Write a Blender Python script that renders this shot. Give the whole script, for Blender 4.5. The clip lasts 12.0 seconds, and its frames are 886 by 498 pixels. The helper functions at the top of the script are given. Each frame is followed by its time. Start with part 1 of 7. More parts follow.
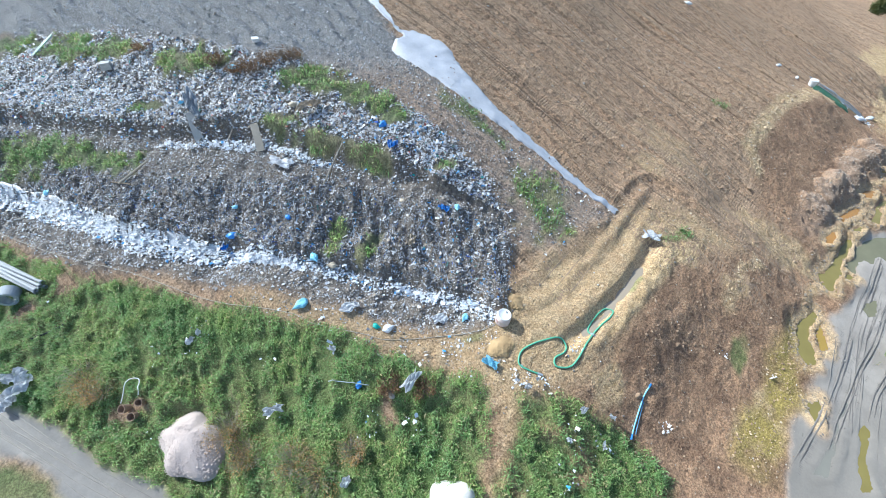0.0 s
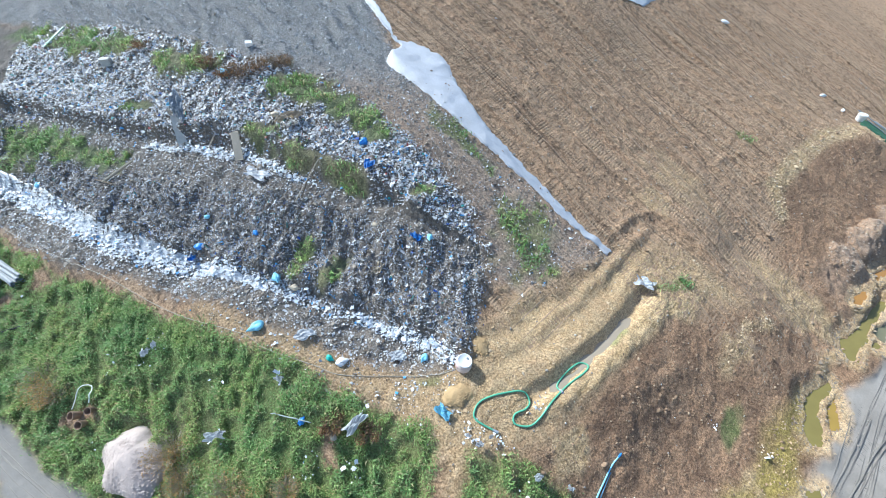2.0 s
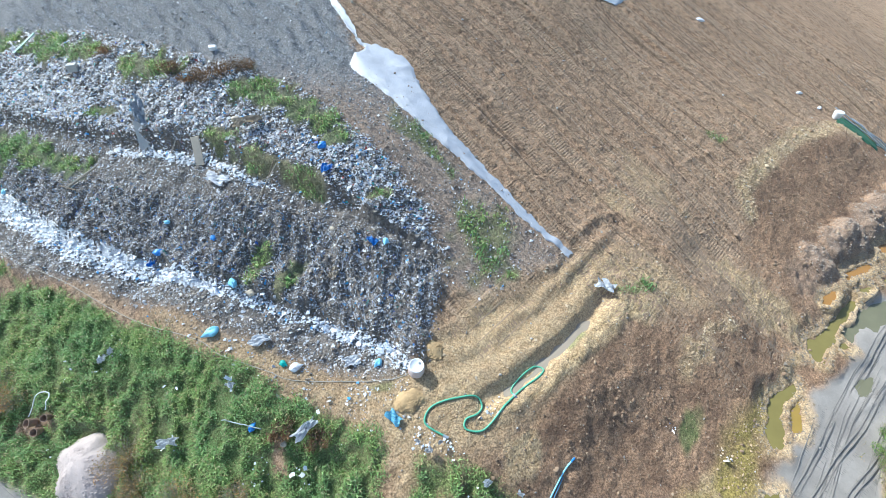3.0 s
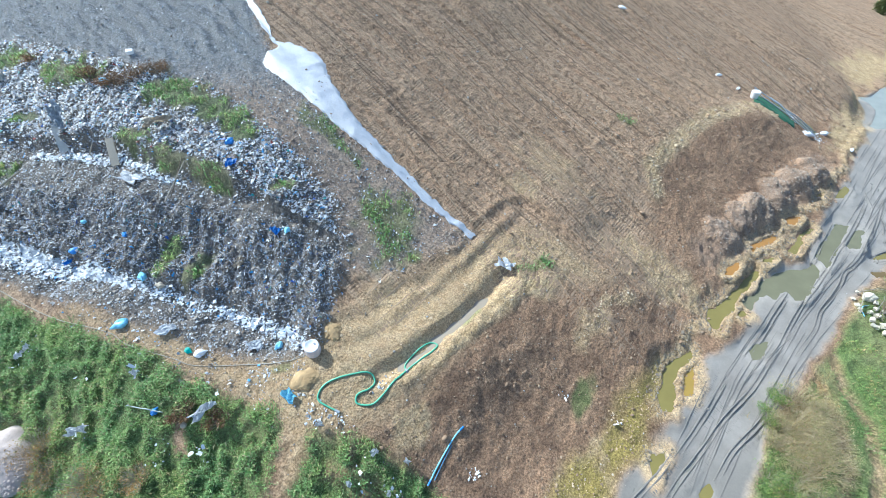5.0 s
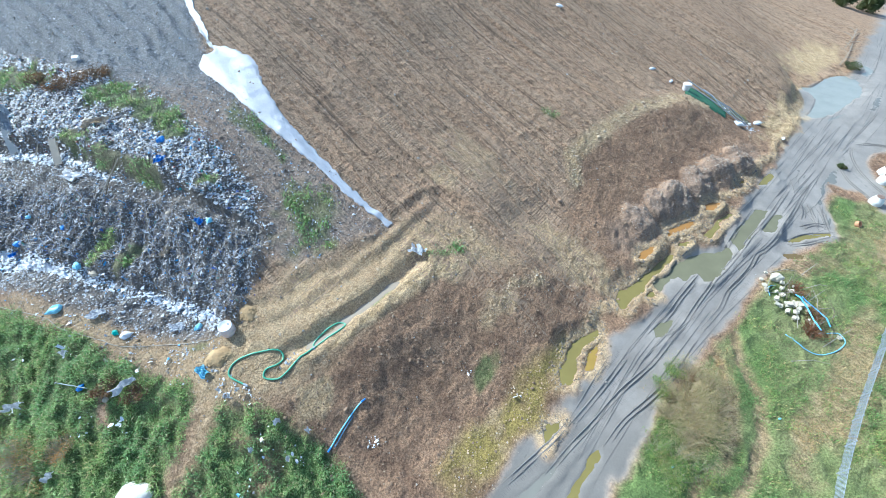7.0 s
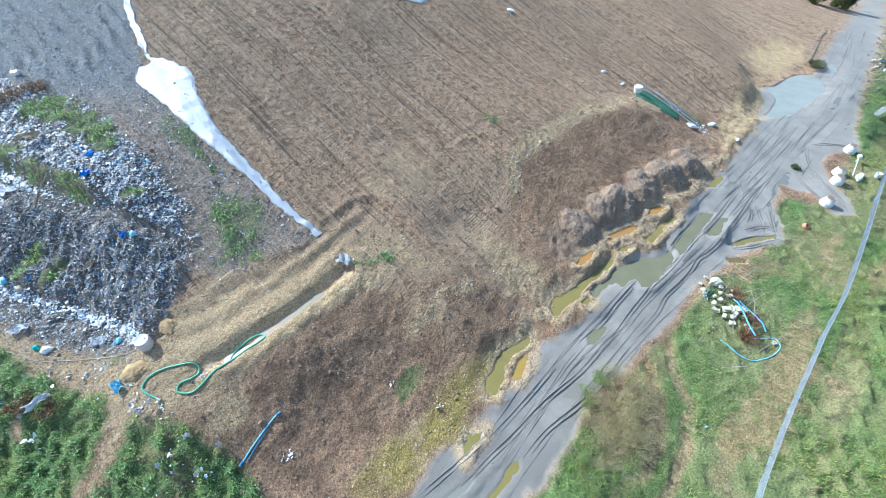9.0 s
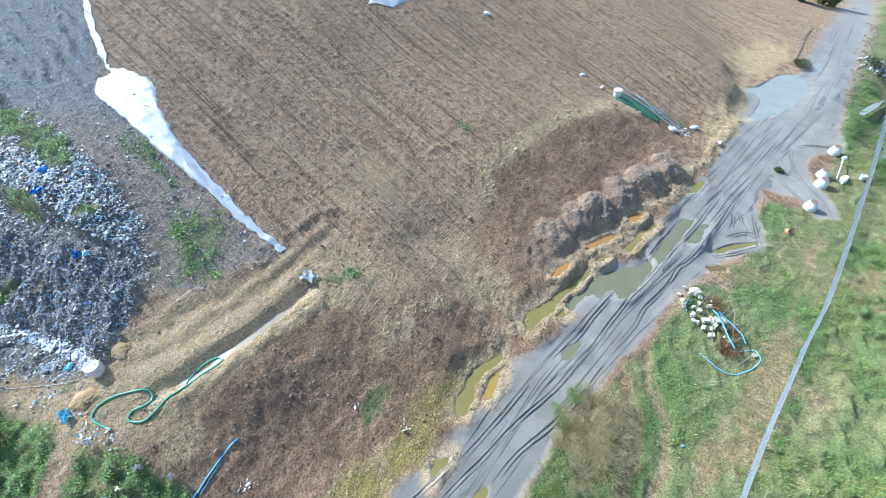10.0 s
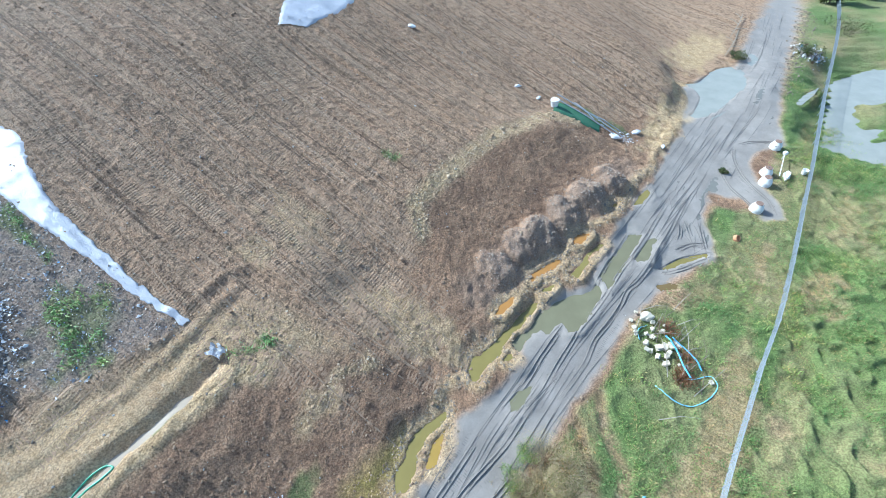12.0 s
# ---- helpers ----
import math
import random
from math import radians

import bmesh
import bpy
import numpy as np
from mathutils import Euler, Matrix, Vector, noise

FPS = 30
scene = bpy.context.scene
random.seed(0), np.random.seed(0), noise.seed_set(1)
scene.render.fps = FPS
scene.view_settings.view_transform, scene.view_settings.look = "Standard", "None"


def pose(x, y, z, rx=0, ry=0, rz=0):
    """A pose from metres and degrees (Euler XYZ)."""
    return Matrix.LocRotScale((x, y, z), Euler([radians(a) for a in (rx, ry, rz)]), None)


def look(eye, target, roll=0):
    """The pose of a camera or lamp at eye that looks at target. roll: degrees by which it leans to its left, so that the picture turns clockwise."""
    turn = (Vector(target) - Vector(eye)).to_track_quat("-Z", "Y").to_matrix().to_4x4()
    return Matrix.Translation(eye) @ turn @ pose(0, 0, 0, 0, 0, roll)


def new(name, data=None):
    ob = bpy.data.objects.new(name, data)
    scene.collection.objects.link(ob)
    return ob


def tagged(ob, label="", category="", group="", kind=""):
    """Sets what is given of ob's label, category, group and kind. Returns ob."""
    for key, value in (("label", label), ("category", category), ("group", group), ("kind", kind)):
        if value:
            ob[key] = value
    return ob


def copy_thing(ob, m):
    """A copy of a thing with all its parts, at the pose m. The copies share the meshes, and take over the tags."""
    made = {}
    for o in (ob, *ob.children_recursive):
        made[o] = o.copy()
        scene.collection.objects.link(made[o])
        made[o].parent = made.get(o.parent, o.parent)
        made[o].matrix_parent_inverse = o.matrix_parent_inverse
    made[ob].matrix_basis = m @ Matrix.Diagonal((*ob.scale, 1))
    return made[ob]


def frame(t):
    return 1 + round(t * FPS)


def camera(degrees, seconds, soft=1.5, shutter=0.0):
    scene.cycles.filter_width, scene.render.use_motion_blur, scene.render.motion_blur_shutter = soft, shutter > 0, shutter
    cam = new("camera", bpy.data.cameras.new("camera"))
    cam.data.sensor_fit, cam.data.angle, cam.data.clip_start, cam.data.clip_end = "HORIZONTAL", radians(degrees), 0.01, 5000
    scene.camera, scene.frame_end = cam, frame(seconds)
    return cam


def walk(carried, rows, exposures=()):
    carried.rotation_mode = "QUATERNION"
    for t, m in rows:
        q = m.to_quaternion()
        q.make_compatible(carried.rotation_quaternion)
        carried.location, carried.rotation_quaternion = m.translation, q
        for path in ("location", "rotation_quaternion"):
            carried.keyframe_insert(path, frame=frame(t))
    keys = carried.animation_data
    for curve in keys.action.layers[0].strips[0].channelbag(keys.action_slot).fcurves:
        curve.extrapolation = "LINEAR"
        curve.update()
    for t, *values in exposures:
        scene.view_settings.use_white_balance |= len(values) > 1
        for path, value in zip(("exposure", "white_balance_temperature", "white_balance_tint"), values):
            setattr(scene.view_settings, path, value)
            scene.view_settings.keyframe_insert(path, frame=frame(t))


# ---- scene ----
cam = camera(95.34, 12.0, 0.5)
ROWS = [
    (0.0, 0.0, 0.0, 17.519, 42.748, -0.546, -3.057),
    (0.5, 0.551, 0.684, 17.591, 42.577, -0.595, -2.196),
    (1.0, 1.12, 1.191, 17.631, 42.476, -0.777, -0.102),
    (1.5, 1.642, 1.603, 17.678, 42.339, -1.078, 2.571),
    (2.0, 2.497, 1.909, 17.678, 42.349, -0.927, 3.058),
    (2.5, 3.419, 2.133, 17.725, 42.247, -0.709, 3.268),
    (3.0, 4.43, 2.197, 17.74, 42.318, -0.369, 2.892),
    (5.0, 8.731, 1.34, 17.87, 42.114, 0.881, 0.779),
    (5.5, 9.863, 0.965, 17.912, 42.161, 1.233, 0.757),
    (6.0, 10.977, 0.598, 17.959, 42.251, 1.543, 0.522),
    (6.5, 12.076, 0.281, 18.096, 42.231, 1.762, 0.472),
    (7.0, 13.155, 0.06, 18.215, 42.186, 1.982, 0.526),
    (9.0, 16.936, 0.422, 18.212, 42.446, 2.886, 0.264),
    (9.5, 17.742, 0.866, 18.164, 42.419, 3.143, -0.064),
    (10.0, 18.417, 1.418, 18.099, 42.36, 3.291, -0.525),
    (10.5, 19.078, 2.045, 18.043, 42.303, 3.508, -1.283),
    (11.0, 19.642, 2.77, 18.038, 42.136, 3.677, -2.638),
    (11.5, 20.238, 3.508, 18.013, 41.982, 3.996, -4.654),
    (12.0, 20.791, 4.332, 18.039, 41.599, 4.204, -6.813),
]
walk(cam, [(t, pose(x, y, z, rx, ry, rz)) for t, x, y, z, rx, ry, rz in ROWS], [(0.0, 0.59, 5650, 2), (3.0, 0.61, 5600, 1), (6.0, 0.71, 5350, -1), (12.0, 0.73, 5200, 0)])

# ---- light ----
SUN_WAY = Vector((-0.86, 0.51, 0.0)).normalized() * math.cos(radians(41)) + Vector((0, 0, math.sin(radians(41))))
world = bpy.data.worlds.new("sky")
scene.world = world
world.use_nodes = True
sky = world.node_tree.nodes.new("ShaderNodeTexSky")
sky.sky_type, sky.sun_disc = "NISHITA", False
sky.sun_elevation, sky.sun_rotation = radians(41), math.atan2(SUN_WAY.x, SUN_WAY.y)
sky.air_density, sky.dust_density = 1.0, 2.0
world.node_tree.links.new(sky.outputs[0], world.node_tree.nodes["Background"].inputs[0])
world.node_tree.nodes["Background"].inputs[1].default_value = 0.15
sun = new("sun", bpy.data.lights.new("sun", "SUN"))
sun.data.energy, sun.data.angle, sun.data.color = 4.6, radians(1.0), (1.0, 0.96, 0.90)
sun.matrix_world = look(SUN_WAY * 60, (0, 0, 0))



# ---- material tools ----
def material(name):
    m = bpy.data.materials.new(name)
    m.use_nodes = True
    nt = m.node_tree
    return m, nt, nt.nodes["Principled BSDF"]


def node(nt, kind, inputs=None, **props):
    n = nt.nodes.new("ShaderNode" + kind)
    for k, v in props.items():
        if k == "ops":
            n.operation = v
        elif k == "features":
            n.feature = v
        elif k == "name_of":
            n.attribute_name = v
        elif k == "kind_of":
            n.data_type = v
        elif k == "blend":
            n.blend_type = v
    for k, v in (inputs or {}).items():
        if isinstance(v, bpy.types.NodeSocket):
            nt.links.new(v, n.inputs[k])
        else:
            n.inputs[k].default_value = v
    return n


def math_node(nt, op, a, b=0.0):
    return node(nt, "Math", {0: a, 1: b}, ops=op).outputs[0]


def mixed(nt, fac, a, b, blend="MIX"):
    n = node(nt, "Mix", kind_of="RGBA", blend=blend)
    for i, v in ((0, fac), (6, a), (7, b)):
        if isinstance(v, bpy.types.NodeSocket):
            nt.links.new(v, n.inputs[i])
        else:
            n.inputs[i].default_value = (*v, 1) if isinstance(v, tuple) and len(v) == 3 else v
    return n.outputs[2]


def noise_node(nt, scale, detail=4.0, rough=0.6, coords=None, distort=0.0):
    ins = {"Scale": scale, "Detail": detail, "Roughness": rough, "Distortion": distort}
    if coords is not None:
        ins["Vector"] = coords
    return node(nt, "TexNoise", ins).outputs[0]


def ramp(nt, fac, stops, hard=False):
    n = node(nt, "ValToRGB", {0: fac})
    cr = n.color_ramp
    cr.interpolation = "CONSTANT" if hard else "LINEAR"
    while len(cr.elements) < len(stops):
        cr.elements.new(1.0)
    for e, (p, c) in zip(cr.elements, stops):
        e.position, e.color = p, (*c, 1)
    return n.outputs[0]


def palette(nt, fac, colours):
    """Each colour with its share."""
    total, stops, at = sum(s for s, _ in colours), [], 0.0
    for s, c in colours:
        stops.append((at / total, c))
        at += s
    return ramp(nt, fac, stops, hard=True)


def bump(nt, height, strength, distance=0.03, normal=None):
    ins = {"Height": height, "Strength": strength, "Distance": distance}
    if normal is not None:
        ins["Normal"] = normal
    return node(nt, "Bump", ins).outputs[0]


def plain(name, colour, rough=0.6, metal=0.0, vary=0.25, scale=6.0, relief=0.3, tint=None):
    """A surface of one kind with grain, stains and fine relief."""
    m, nt, b = material(name)
    pos = node(nt, "TexCoord").outputs["Object"]
    big, fine = noise_node(nt, scale * 0.25, 3, 0.6, pos), noise_node(nt, scale * 3, 5, 0.7, pos)
    dark = tuple(c * (1 - vary) for c in colour)
    light = tuple(min(1, c * (1 + vary * 0.6)) for c in colour)
    col = mixed(nt, big, dark, light)
    col = mixed(nt, math_node(nt, "MULTIPLY", fine, 0.5), col, tint or tuple(c * 0.6 for c in colour))
    nt.links.new(col, b.inputs["Base Color"])
    b.inputs["Roughness"].default_value, b.inputs["Metallic"].default_value = rough, metal
    nt.links.new(bump(nt, fine, relief, 0.02), b.inputs["Normal"])
    return m


def islands(name, colours, rough=0.6, vary=0.25, relief=0.2, sheen=0.0, dirt=0.0):
    """A heap of loose pieces, each of a colour of its own."""
    m, nt, b = material(name)
    pos = node(nt, "TexCoord").outputs["Object"]
    one = node(nt, "NewGeometry").outputs["Random Per Island"]
    col = palette(nt, one, colours)
    fine = noise_node(nt, 9.0, 4, 0.7, pos)
    col = mixed(nt, math_node(nt, "MULTIPLY", fine, vary * 1.6), col, (0.10, 0.085, 0.065))
    if dirt:
        col = mixed(nt, math_node(nt, "MULTIPLY", ramp(nt, noise_node(nt, 1.9, 4, 0.65, pos), [(0.46, (0, 0, 0)), (0.62, (1, 1, 1))]), dirt), col, (0.19, 0.155, 0.12))
    nt.links.new(col, b.inputs["Base Color"])
    b.inputs["Roughness"].default_value = rough
    b.inputs["Sheen Weight"].default_value = sheen
    b.inputs["Diffuse Roughness"].default_value = 0.8
    nt.links.new(bump(nt, fine, relief, 0.02), b.inputs["Normal"])
    return m


# ---- noise over the plan ----
TABLES = {}


def noise2(x, y, seed):
    """Smooth value noise from -1 to 1."""
    if seed not in TABLES:
        TABLES[seed] = np.random.default_rng(1000 + seed).uniform(-1, 1, (256, 256))
    g = TABLES[seed]
    xi, yi = np.floor(x).astype(int), np.floor(y).astype(int)
    fx, fy = x - xi, y - yi
    fx, fy = fx * fx * (3 - 2 * fx), fy * fy * (3 - 2 * fy)
    a, b = g[xi & 255, yi & 255], g[(xi + 1) & 255, yi & 255]
    c, d = g[xi & 255, (yi + 1) & 255], g[(xi + 1) & 255, (yi + 1) & 255]
    return (a * (1 - fx) + b * fx) * (1 - fy) + (c * (1 - fx) + d * fx) * fy


def fbm(x, y, seed, octaves=4):
    out, amp = 0, 1.0
    for k in range(octaves):
        out, amp = out + amp * noise2(x * 2**k + 17 * k, y * 2**k + 31 * k, seed + k), amp * 0.5
    return out / 1.9


def smooth(v):
    v = np.clip(v, 0, 1)
    return v * v * (3 - 2 * v)


def inside(poly, x, y):
    """Metres inside (+) or outside (-) of a closed outline in the plan."""
    far, odd = np.full(np.shape(x), 1e9), np.zeros(np.shape(x), bool)
    for (ax, ay), (bx, by) in zip(poly, poly[1:] + poly[:1]):
        ex, ey = bx - ax, by - ay
        u = np.clip(((x - ax) * ex + (y - ay) * ey) / (ex * ex + ey * ey), 0, 1)
        far = np.minimum(far, np.hypot(x - ax - u * ex, y - ay - u * ey))
        if by != ay:
            odd ^= ((ay > y) != (by > y)) & (x < ex * (y - ay) / ey + ax)
    return np.where(odd, far, -far)


def beside(line, x, y):
    """Metres along a line in the plan, and metres to its right."""
    best, along, across, run = np.full(np.shape(x), 1e9), np.zeros(np.shape(x)), np.zeros(np.shape(x)), 0.0
    for (ax, ay), (bx, by) in zip(line, line[1:]):
        ex, ey = bx - ax, by - ay
        n = math.hypot(ex, ey)
        u = np.clip(((x - ax) * ex + (y - ay) * ey) / (n * n), 0, 1)
        d = np.hypot(x - ax - u * ex, y - ay - u * ey)
        near = d < best
        side = np.sign((x - ax) * ey - (y - ay) * ex)
        best, along, across = np.where(near, d, best), np.where(near, run + u * n, along), np.where(near, d * side, across)
        run += n
    return along, across


# ---- the lie of the land: lines of the plan with their heights ----
ROAD = [(13, -3, -0.7), (15, 1, -0.73), (18.5, 5.5, -0.57), (22, 9.5, -0.38), (26, 13.3, -0.04), (31, 17.2, 0.23), (38, 23.5, -0.12), (46, 31, 0.07), (55, 41, 0.18), (68, 56, -1.77)]
FENCE = [(25, -1, -0.97), (31, 7, -1.19), (36.5, 12.5, -0.81), (45, 22, -1.02), (53, 31, -0.79), (70, 50, -1.68)]
EAST_MEADOW = [(45, 8, -0.8), (54, 20, -1.7), (64, 32, -1.6), (84, 50, -2.7)]
SCARP_FOOT = [(9.5, 3, -0.14), (11.5, 4.9, -0.03), (13.3, 6, -0.07), (15.2, 7.4, -0.03), (17.9, 9.8, 0.26), (20, 11.8, 0.29), (22.3, 15.4, 1.04), (25.1, 16.8, 0.82), (27.6, 18.3, 0.77), (30.3, 20, 0.88), (33.6, 22.9, 0.83), (38, 26.5, 0.28)]
SCARP_MIDDLE = [(6.5, 4.8, 1.06), (8.5, 6.2, 1.23), (10.9, 7.7, 1.08), (13.5, 10, 1.44), (15.7, 11.1, 1.48), (18.3, 12.7, 1.21), (21.7, 15.6, 1.27), (24.2, 20, 2.29), (26.8, 22.1, 2.41), (29.7, 24.3, 2.17), (33, 25.3, 1.48)]
SCARP_CREST = [(4.2, 6.4, 2.14), (6.4, 6.9, 2.16), (8, 8.4, 2.42), (9.4, 9.8, 2.69), (10.8, 11.5, 2.78), (13.6, 12.4, 2.46), (16.5, 13.3, 2.21), (18.7, 15.1, 1.87), (20, 18.4, 2.67), (20.9, 20.9, 3.66), (23.2, 23, 3.81), (26.3, 25.5, 3.85), (29.2, 26.6, 3.63), (32.5, 28.1, 2.41), (36, 29.2, 1.32)]
FIELD = [(10, 15.2, 3.84), (12.4, 16.7, 4.12), (15.1, 16.4, 3.56), (16.7, 16.1, 2.6), (18, 20.9, 4.2), (23.2, 24.6, 4.36), (13.2, 20.8, 5.13), (4, 24, 8.24), (15, 29.5, 7.26), (10.3, 30.5, 9.2), (21.4, 35, 7.38), (27, 35.7, 5.86), (34.5, 37.8, 4.59), (41, 34.8, 2.14), (0.6, 30.6, 10.92), (20, 27, 5.67), (45.7, 35, 0.98), (52, 46, 1.32), (27.4, 28.85, 4.16), (25.9, 27.7, 4.29), (23.6, 26.9, 4.72), (28.7, 28.25, 3.6)]
DRAIN = [(3.2, 6.2, 2.08), (5.3, 7.5, 2.49), (7.5, 9.1, 2.72), (8.8, 10.3, 2.89), (9.8, 11.3, 2.94), (11.2, 13.5, 3.14)]
DRAIN_BANK = [(4.9, 10.7, 3.18), (6.7, 12.4, 3.5), (8.3, 11.4, 3.1), (9.8, 13.6, 3.33)]
BANK_TOP = [(8.6, 8.5, 2.5), (9.95, 9.47, 2.6), (11.2, 10.7, 2.6), (12.5, 12.2, 2.68)]
LINER = [(-3.2, 28, 10.24), (-1, 24, 8.79), (2.8, 19.8, 6.98), (6.5, 17.2, 5.31), (8.1, 16, 4.51)]
UPPER_CREST = [(-27, 28, 6.07), (-20.2, 25.7, 6.87), (-14, 23.1, 7.25), (-8.8, 20.6, 7.32), (-4.8, 19.4, 7.15), (0.3, 17.8, 6.79), (2.8, 16.2, 5.61)]
GREY_TOP = [(-26.5, 30, 7.03), (-19, 28.4, 8.45), (-13, 26.8, 9.05), (-7.1, 26, 9.42), (-5.5, 22, 8.18)]
UPPER_FOOT = [(-25.6, 23.9, 4.44), (-19.2, 21.5, 4.91), (-13.5, 19.6, 5.42), (-8.2, 18.4, 6.06), (-4.8, 17, 5.95), (0, 15.2, 5.57)]
LOWER_CREST = [(-25.3, 23, 4.04), (-18, 18.6, 3.63), (-12.3, 16.9, 4.51), (-6.7, 15.7, 5.25), (-2.4, 14.9, 5.01), (1.6, 13.6, 4.9), (3.7, 12.4, 4.06)]
LOWER_FOOT = [(-24.1, 19.1, 2.32), (-20.1, 17.6, 2.52), (-14.4, 14.8, 3.08), (-9, 13.3, 3.2), (-4.5, 12, 3.42), (-0.8, 11.1, 3.05), (1.8, 10.2, 2.87), (3.1, 9.2, 3.02)]
BENCH_EDGE = [(-22.8, 16.2, 1.52), (-17.5, 13.5, 1.85), (-12.7, 12.7, 2.47), (-8, 11.3, 3.07), (-5, 10.3, 3.07), (-1.6, 9.3, 2.65), (2, 7.5, 2.4)]
GRASS_SLOPE = [(-16.5, 11.8, 1.12), (-12, 10.2, 1.7), (-9.3, 9.7, 1.84), (-7, 8.8, 1.99), (-5.8, 6.7, 0.92), (-3.4, 7.4, 2.34), (-0.5, 6.8, 2.02), (-0.5, 5.6, 1.32), (3.3, 5.5, 1.83), (7.3, 4.7, 0.78)]
LOWER_TRACK = [(-30, 12, 0.24), (-18.5, 7, -0.4), (-13.5, 5.1, -0.55), (-9.1, 5.8, -0.14), (-8, 3, -0.61), (-2, 1, -0.15), (5, 1, 0.08)]
POND_SHORE = [(40.7, 27.8, 0.22), (42.3, 31.3, 0.38), (44.3, 33.6, 0.36), (44.5, 35.9, 0.38), (46.7, 37.5, 0.38), (49, 38.3, 0.36)]
FAR_LAND = [(70, 62, -2.5), (80, 45, -2), (60, 20, -2), (55, 8, -1.5), (40, 0, -1), (70, 80, -2), (40, 60, 6), (0, 60, 16), (-40, 45, 9), (-45, 20, 2), (-35, 5, -0.5), (-10, -5, -0.5), (10, -5, -0.5), (25, -5, -0.7), (38, 3, -0.6)]


def land(lines):
    """A thin-plate surface through the lines: heights on a half-metre grid."""
    p = np.array([v for line in lines for v in line], float)
    n = len(p)

    def bend(d):
        return d * d * np.log(d + 1e-9)

    a = np.zeros((n + 3, n + 3))
    a[:n, :n] = bend(np.hypot(p[:, None, 0] - p[None, :, 0], p[:, None, 1] - p[None, :, 1])) + 0.3 * np.eye(n)
    a[:n, n], a[:n, n + 1 :] = 1, p[:, :2]
    a[n:, :n] = a[:n, n:].T
    w = np.linalg.solve(a, np.concatenate([p[:, 2], np.zeros(3)]))
    gx, gy = np.meshgrid(np.arange(-32, 76.1, 0.5), np.arange(-4, 64.1, 0.5), indexing="ij")
    h = w[n] + w[n + 1] * gx + w[n + 2] * gy
    for k in range(n):
        h += w[k] * bend(np.hypot(gx - p[k, 0], gy - p[k, 1]))
    return h


COARSE = land([ROAD, FENCE, EAST_MEADOW, SCARP_FOOT, SCARP_MIDDLE, SCARP_CREST, FIELD, POND_SHORE, DRAIN, DRAIN_BANK, BANK_TOP, LINER, UPPER_CREST, GREY_TOP, UPPER_FOOT, LOWER_CREST, LOWER_FOOT, BENCH_EDGE, GRASS_SLOPE, LOWER_TRACK, FAR_LAND])


def broad(x, y):
    u, v = (np.clip(x, -32, 75.9) + 32) * 2, (np.clip(y, -4, 63.9) + 4) * 2
    i, j = np.floor(u).astype(int), np.floor(v).astype(int)
    fu, fv = u - i, v - j
    return (COARSE[i, j] * (1 - fu) + COARSE[i + 1, j] * fu) * (1 - fv) + (COARSE[i, j + 1] * (1 - fu) + COARSE[i + 1, j + 1] * fu) * fv


def axis(lo, hi, step, end_lo, end_hi):
    inner = np.arange(lo, hi, step)
    up, d = [hi], step
    while up[-1] < end_hi:
        d *= 1.075
        up.append(up[-1] + d)
    down, d = [lo - step], step
    while down[-1] > end_lo:
        d *= 1.2
        down.append(down[-1] - d)
    return np.concatenate([down[::-1], inner, up])


XS, YS = axis(-26.0, 46.0, 0.1, -700, 900), axis(2.6, 38.0, 0.1, -600, 1100)
GX, GY = np.meshgrid(XS, YS, indexing="ij")

# outlines of the plan
WASTE = [(-34, 18), (-22.8, 16.6), (-17.5, 14.0), (-12.7, 12.9), (-8, 11.4), (-4, 10.3), (0, 9.0), (2.6, 8.9), (3.3, 9.6), (3.6, 11.5), (4.0, 13.2), (3.2, 15.5), (1.8, 17.1), (-0.5, 18.9), (-2.5, 20.8), (-6, 22.2), (-11, 24.4), (-18.7, 27.6), (-28, 30.6), (-40, 34)]
OUTER_TIP = [(-60, 40), (-28, 30.4), (-11, 24.3), (-2.5, 20.6), (1.8, 17.0), (3.4, 15), (4, 12.5), (5.6, 12.4), (7.5, 13.6), (9.6, 14.8), (6.4, 17.2), (2.8, 19.8), (0, 22.4), (-1.6, 24.6), (-3.2, 28), (-5, 31.5), (-9, 40), (-20, 60), (-60, 70)]
WEEDS_WEST = [(-30, 18), (-22.8, 16.0), (-17.5, 13.5), (-13.5, 12.4), (-11, 11.2), (-6.7, 10.1), (-4.7, 9.4), (-3.2, 8.9), (-1.6, 7.9), (0, 7.5), (1.8, 7.0), (2.3, 6.5), (1.8, 4.1), (1.0, -14), (-2.4, -14), (-3.2, 0.8), (-9.6, 3.9), (-12.1, 5.0), (-14.2, 5.9), (-17.1, 7.6), (-19, 8.3), (-30, 13)]
WEEDS_SOUTH = [(3.5, 6.2), (5.3, 6.2), (7.0, 5.5), (8.4, 4.4), (9.2, 3.4), (6.5, -14), (2.6, -14), (2.4, 3.6), (3.4, 5.3)]
SOUTH_WEST_GRASS = [(-40, 14), (-30, 11), (-18.5, 6.0), (-14.9, 4.7), (-13, 3.4), (-12, 0), (-12, -20), (-60, -20)]
SANDY = [(-9, 11.2), (-4, 10.2), (0, 9.0), (2.6, 9.0), (3.4, 10.4), (5.4, 12.0), (8, 13.2), (10.2, 15.0), (13.2, 15.6), (16.4, 13.6), (12, 12.5), (9.6, 10.2), (7.9, 8.4), (6.3, 6.9), (4.4, 6.3), (2.3, 4.2), (1.6, 2.0), (2.8, 2.0), (2.4, 6.2), (0.5, 7.4), (-4.6, 9.4)]
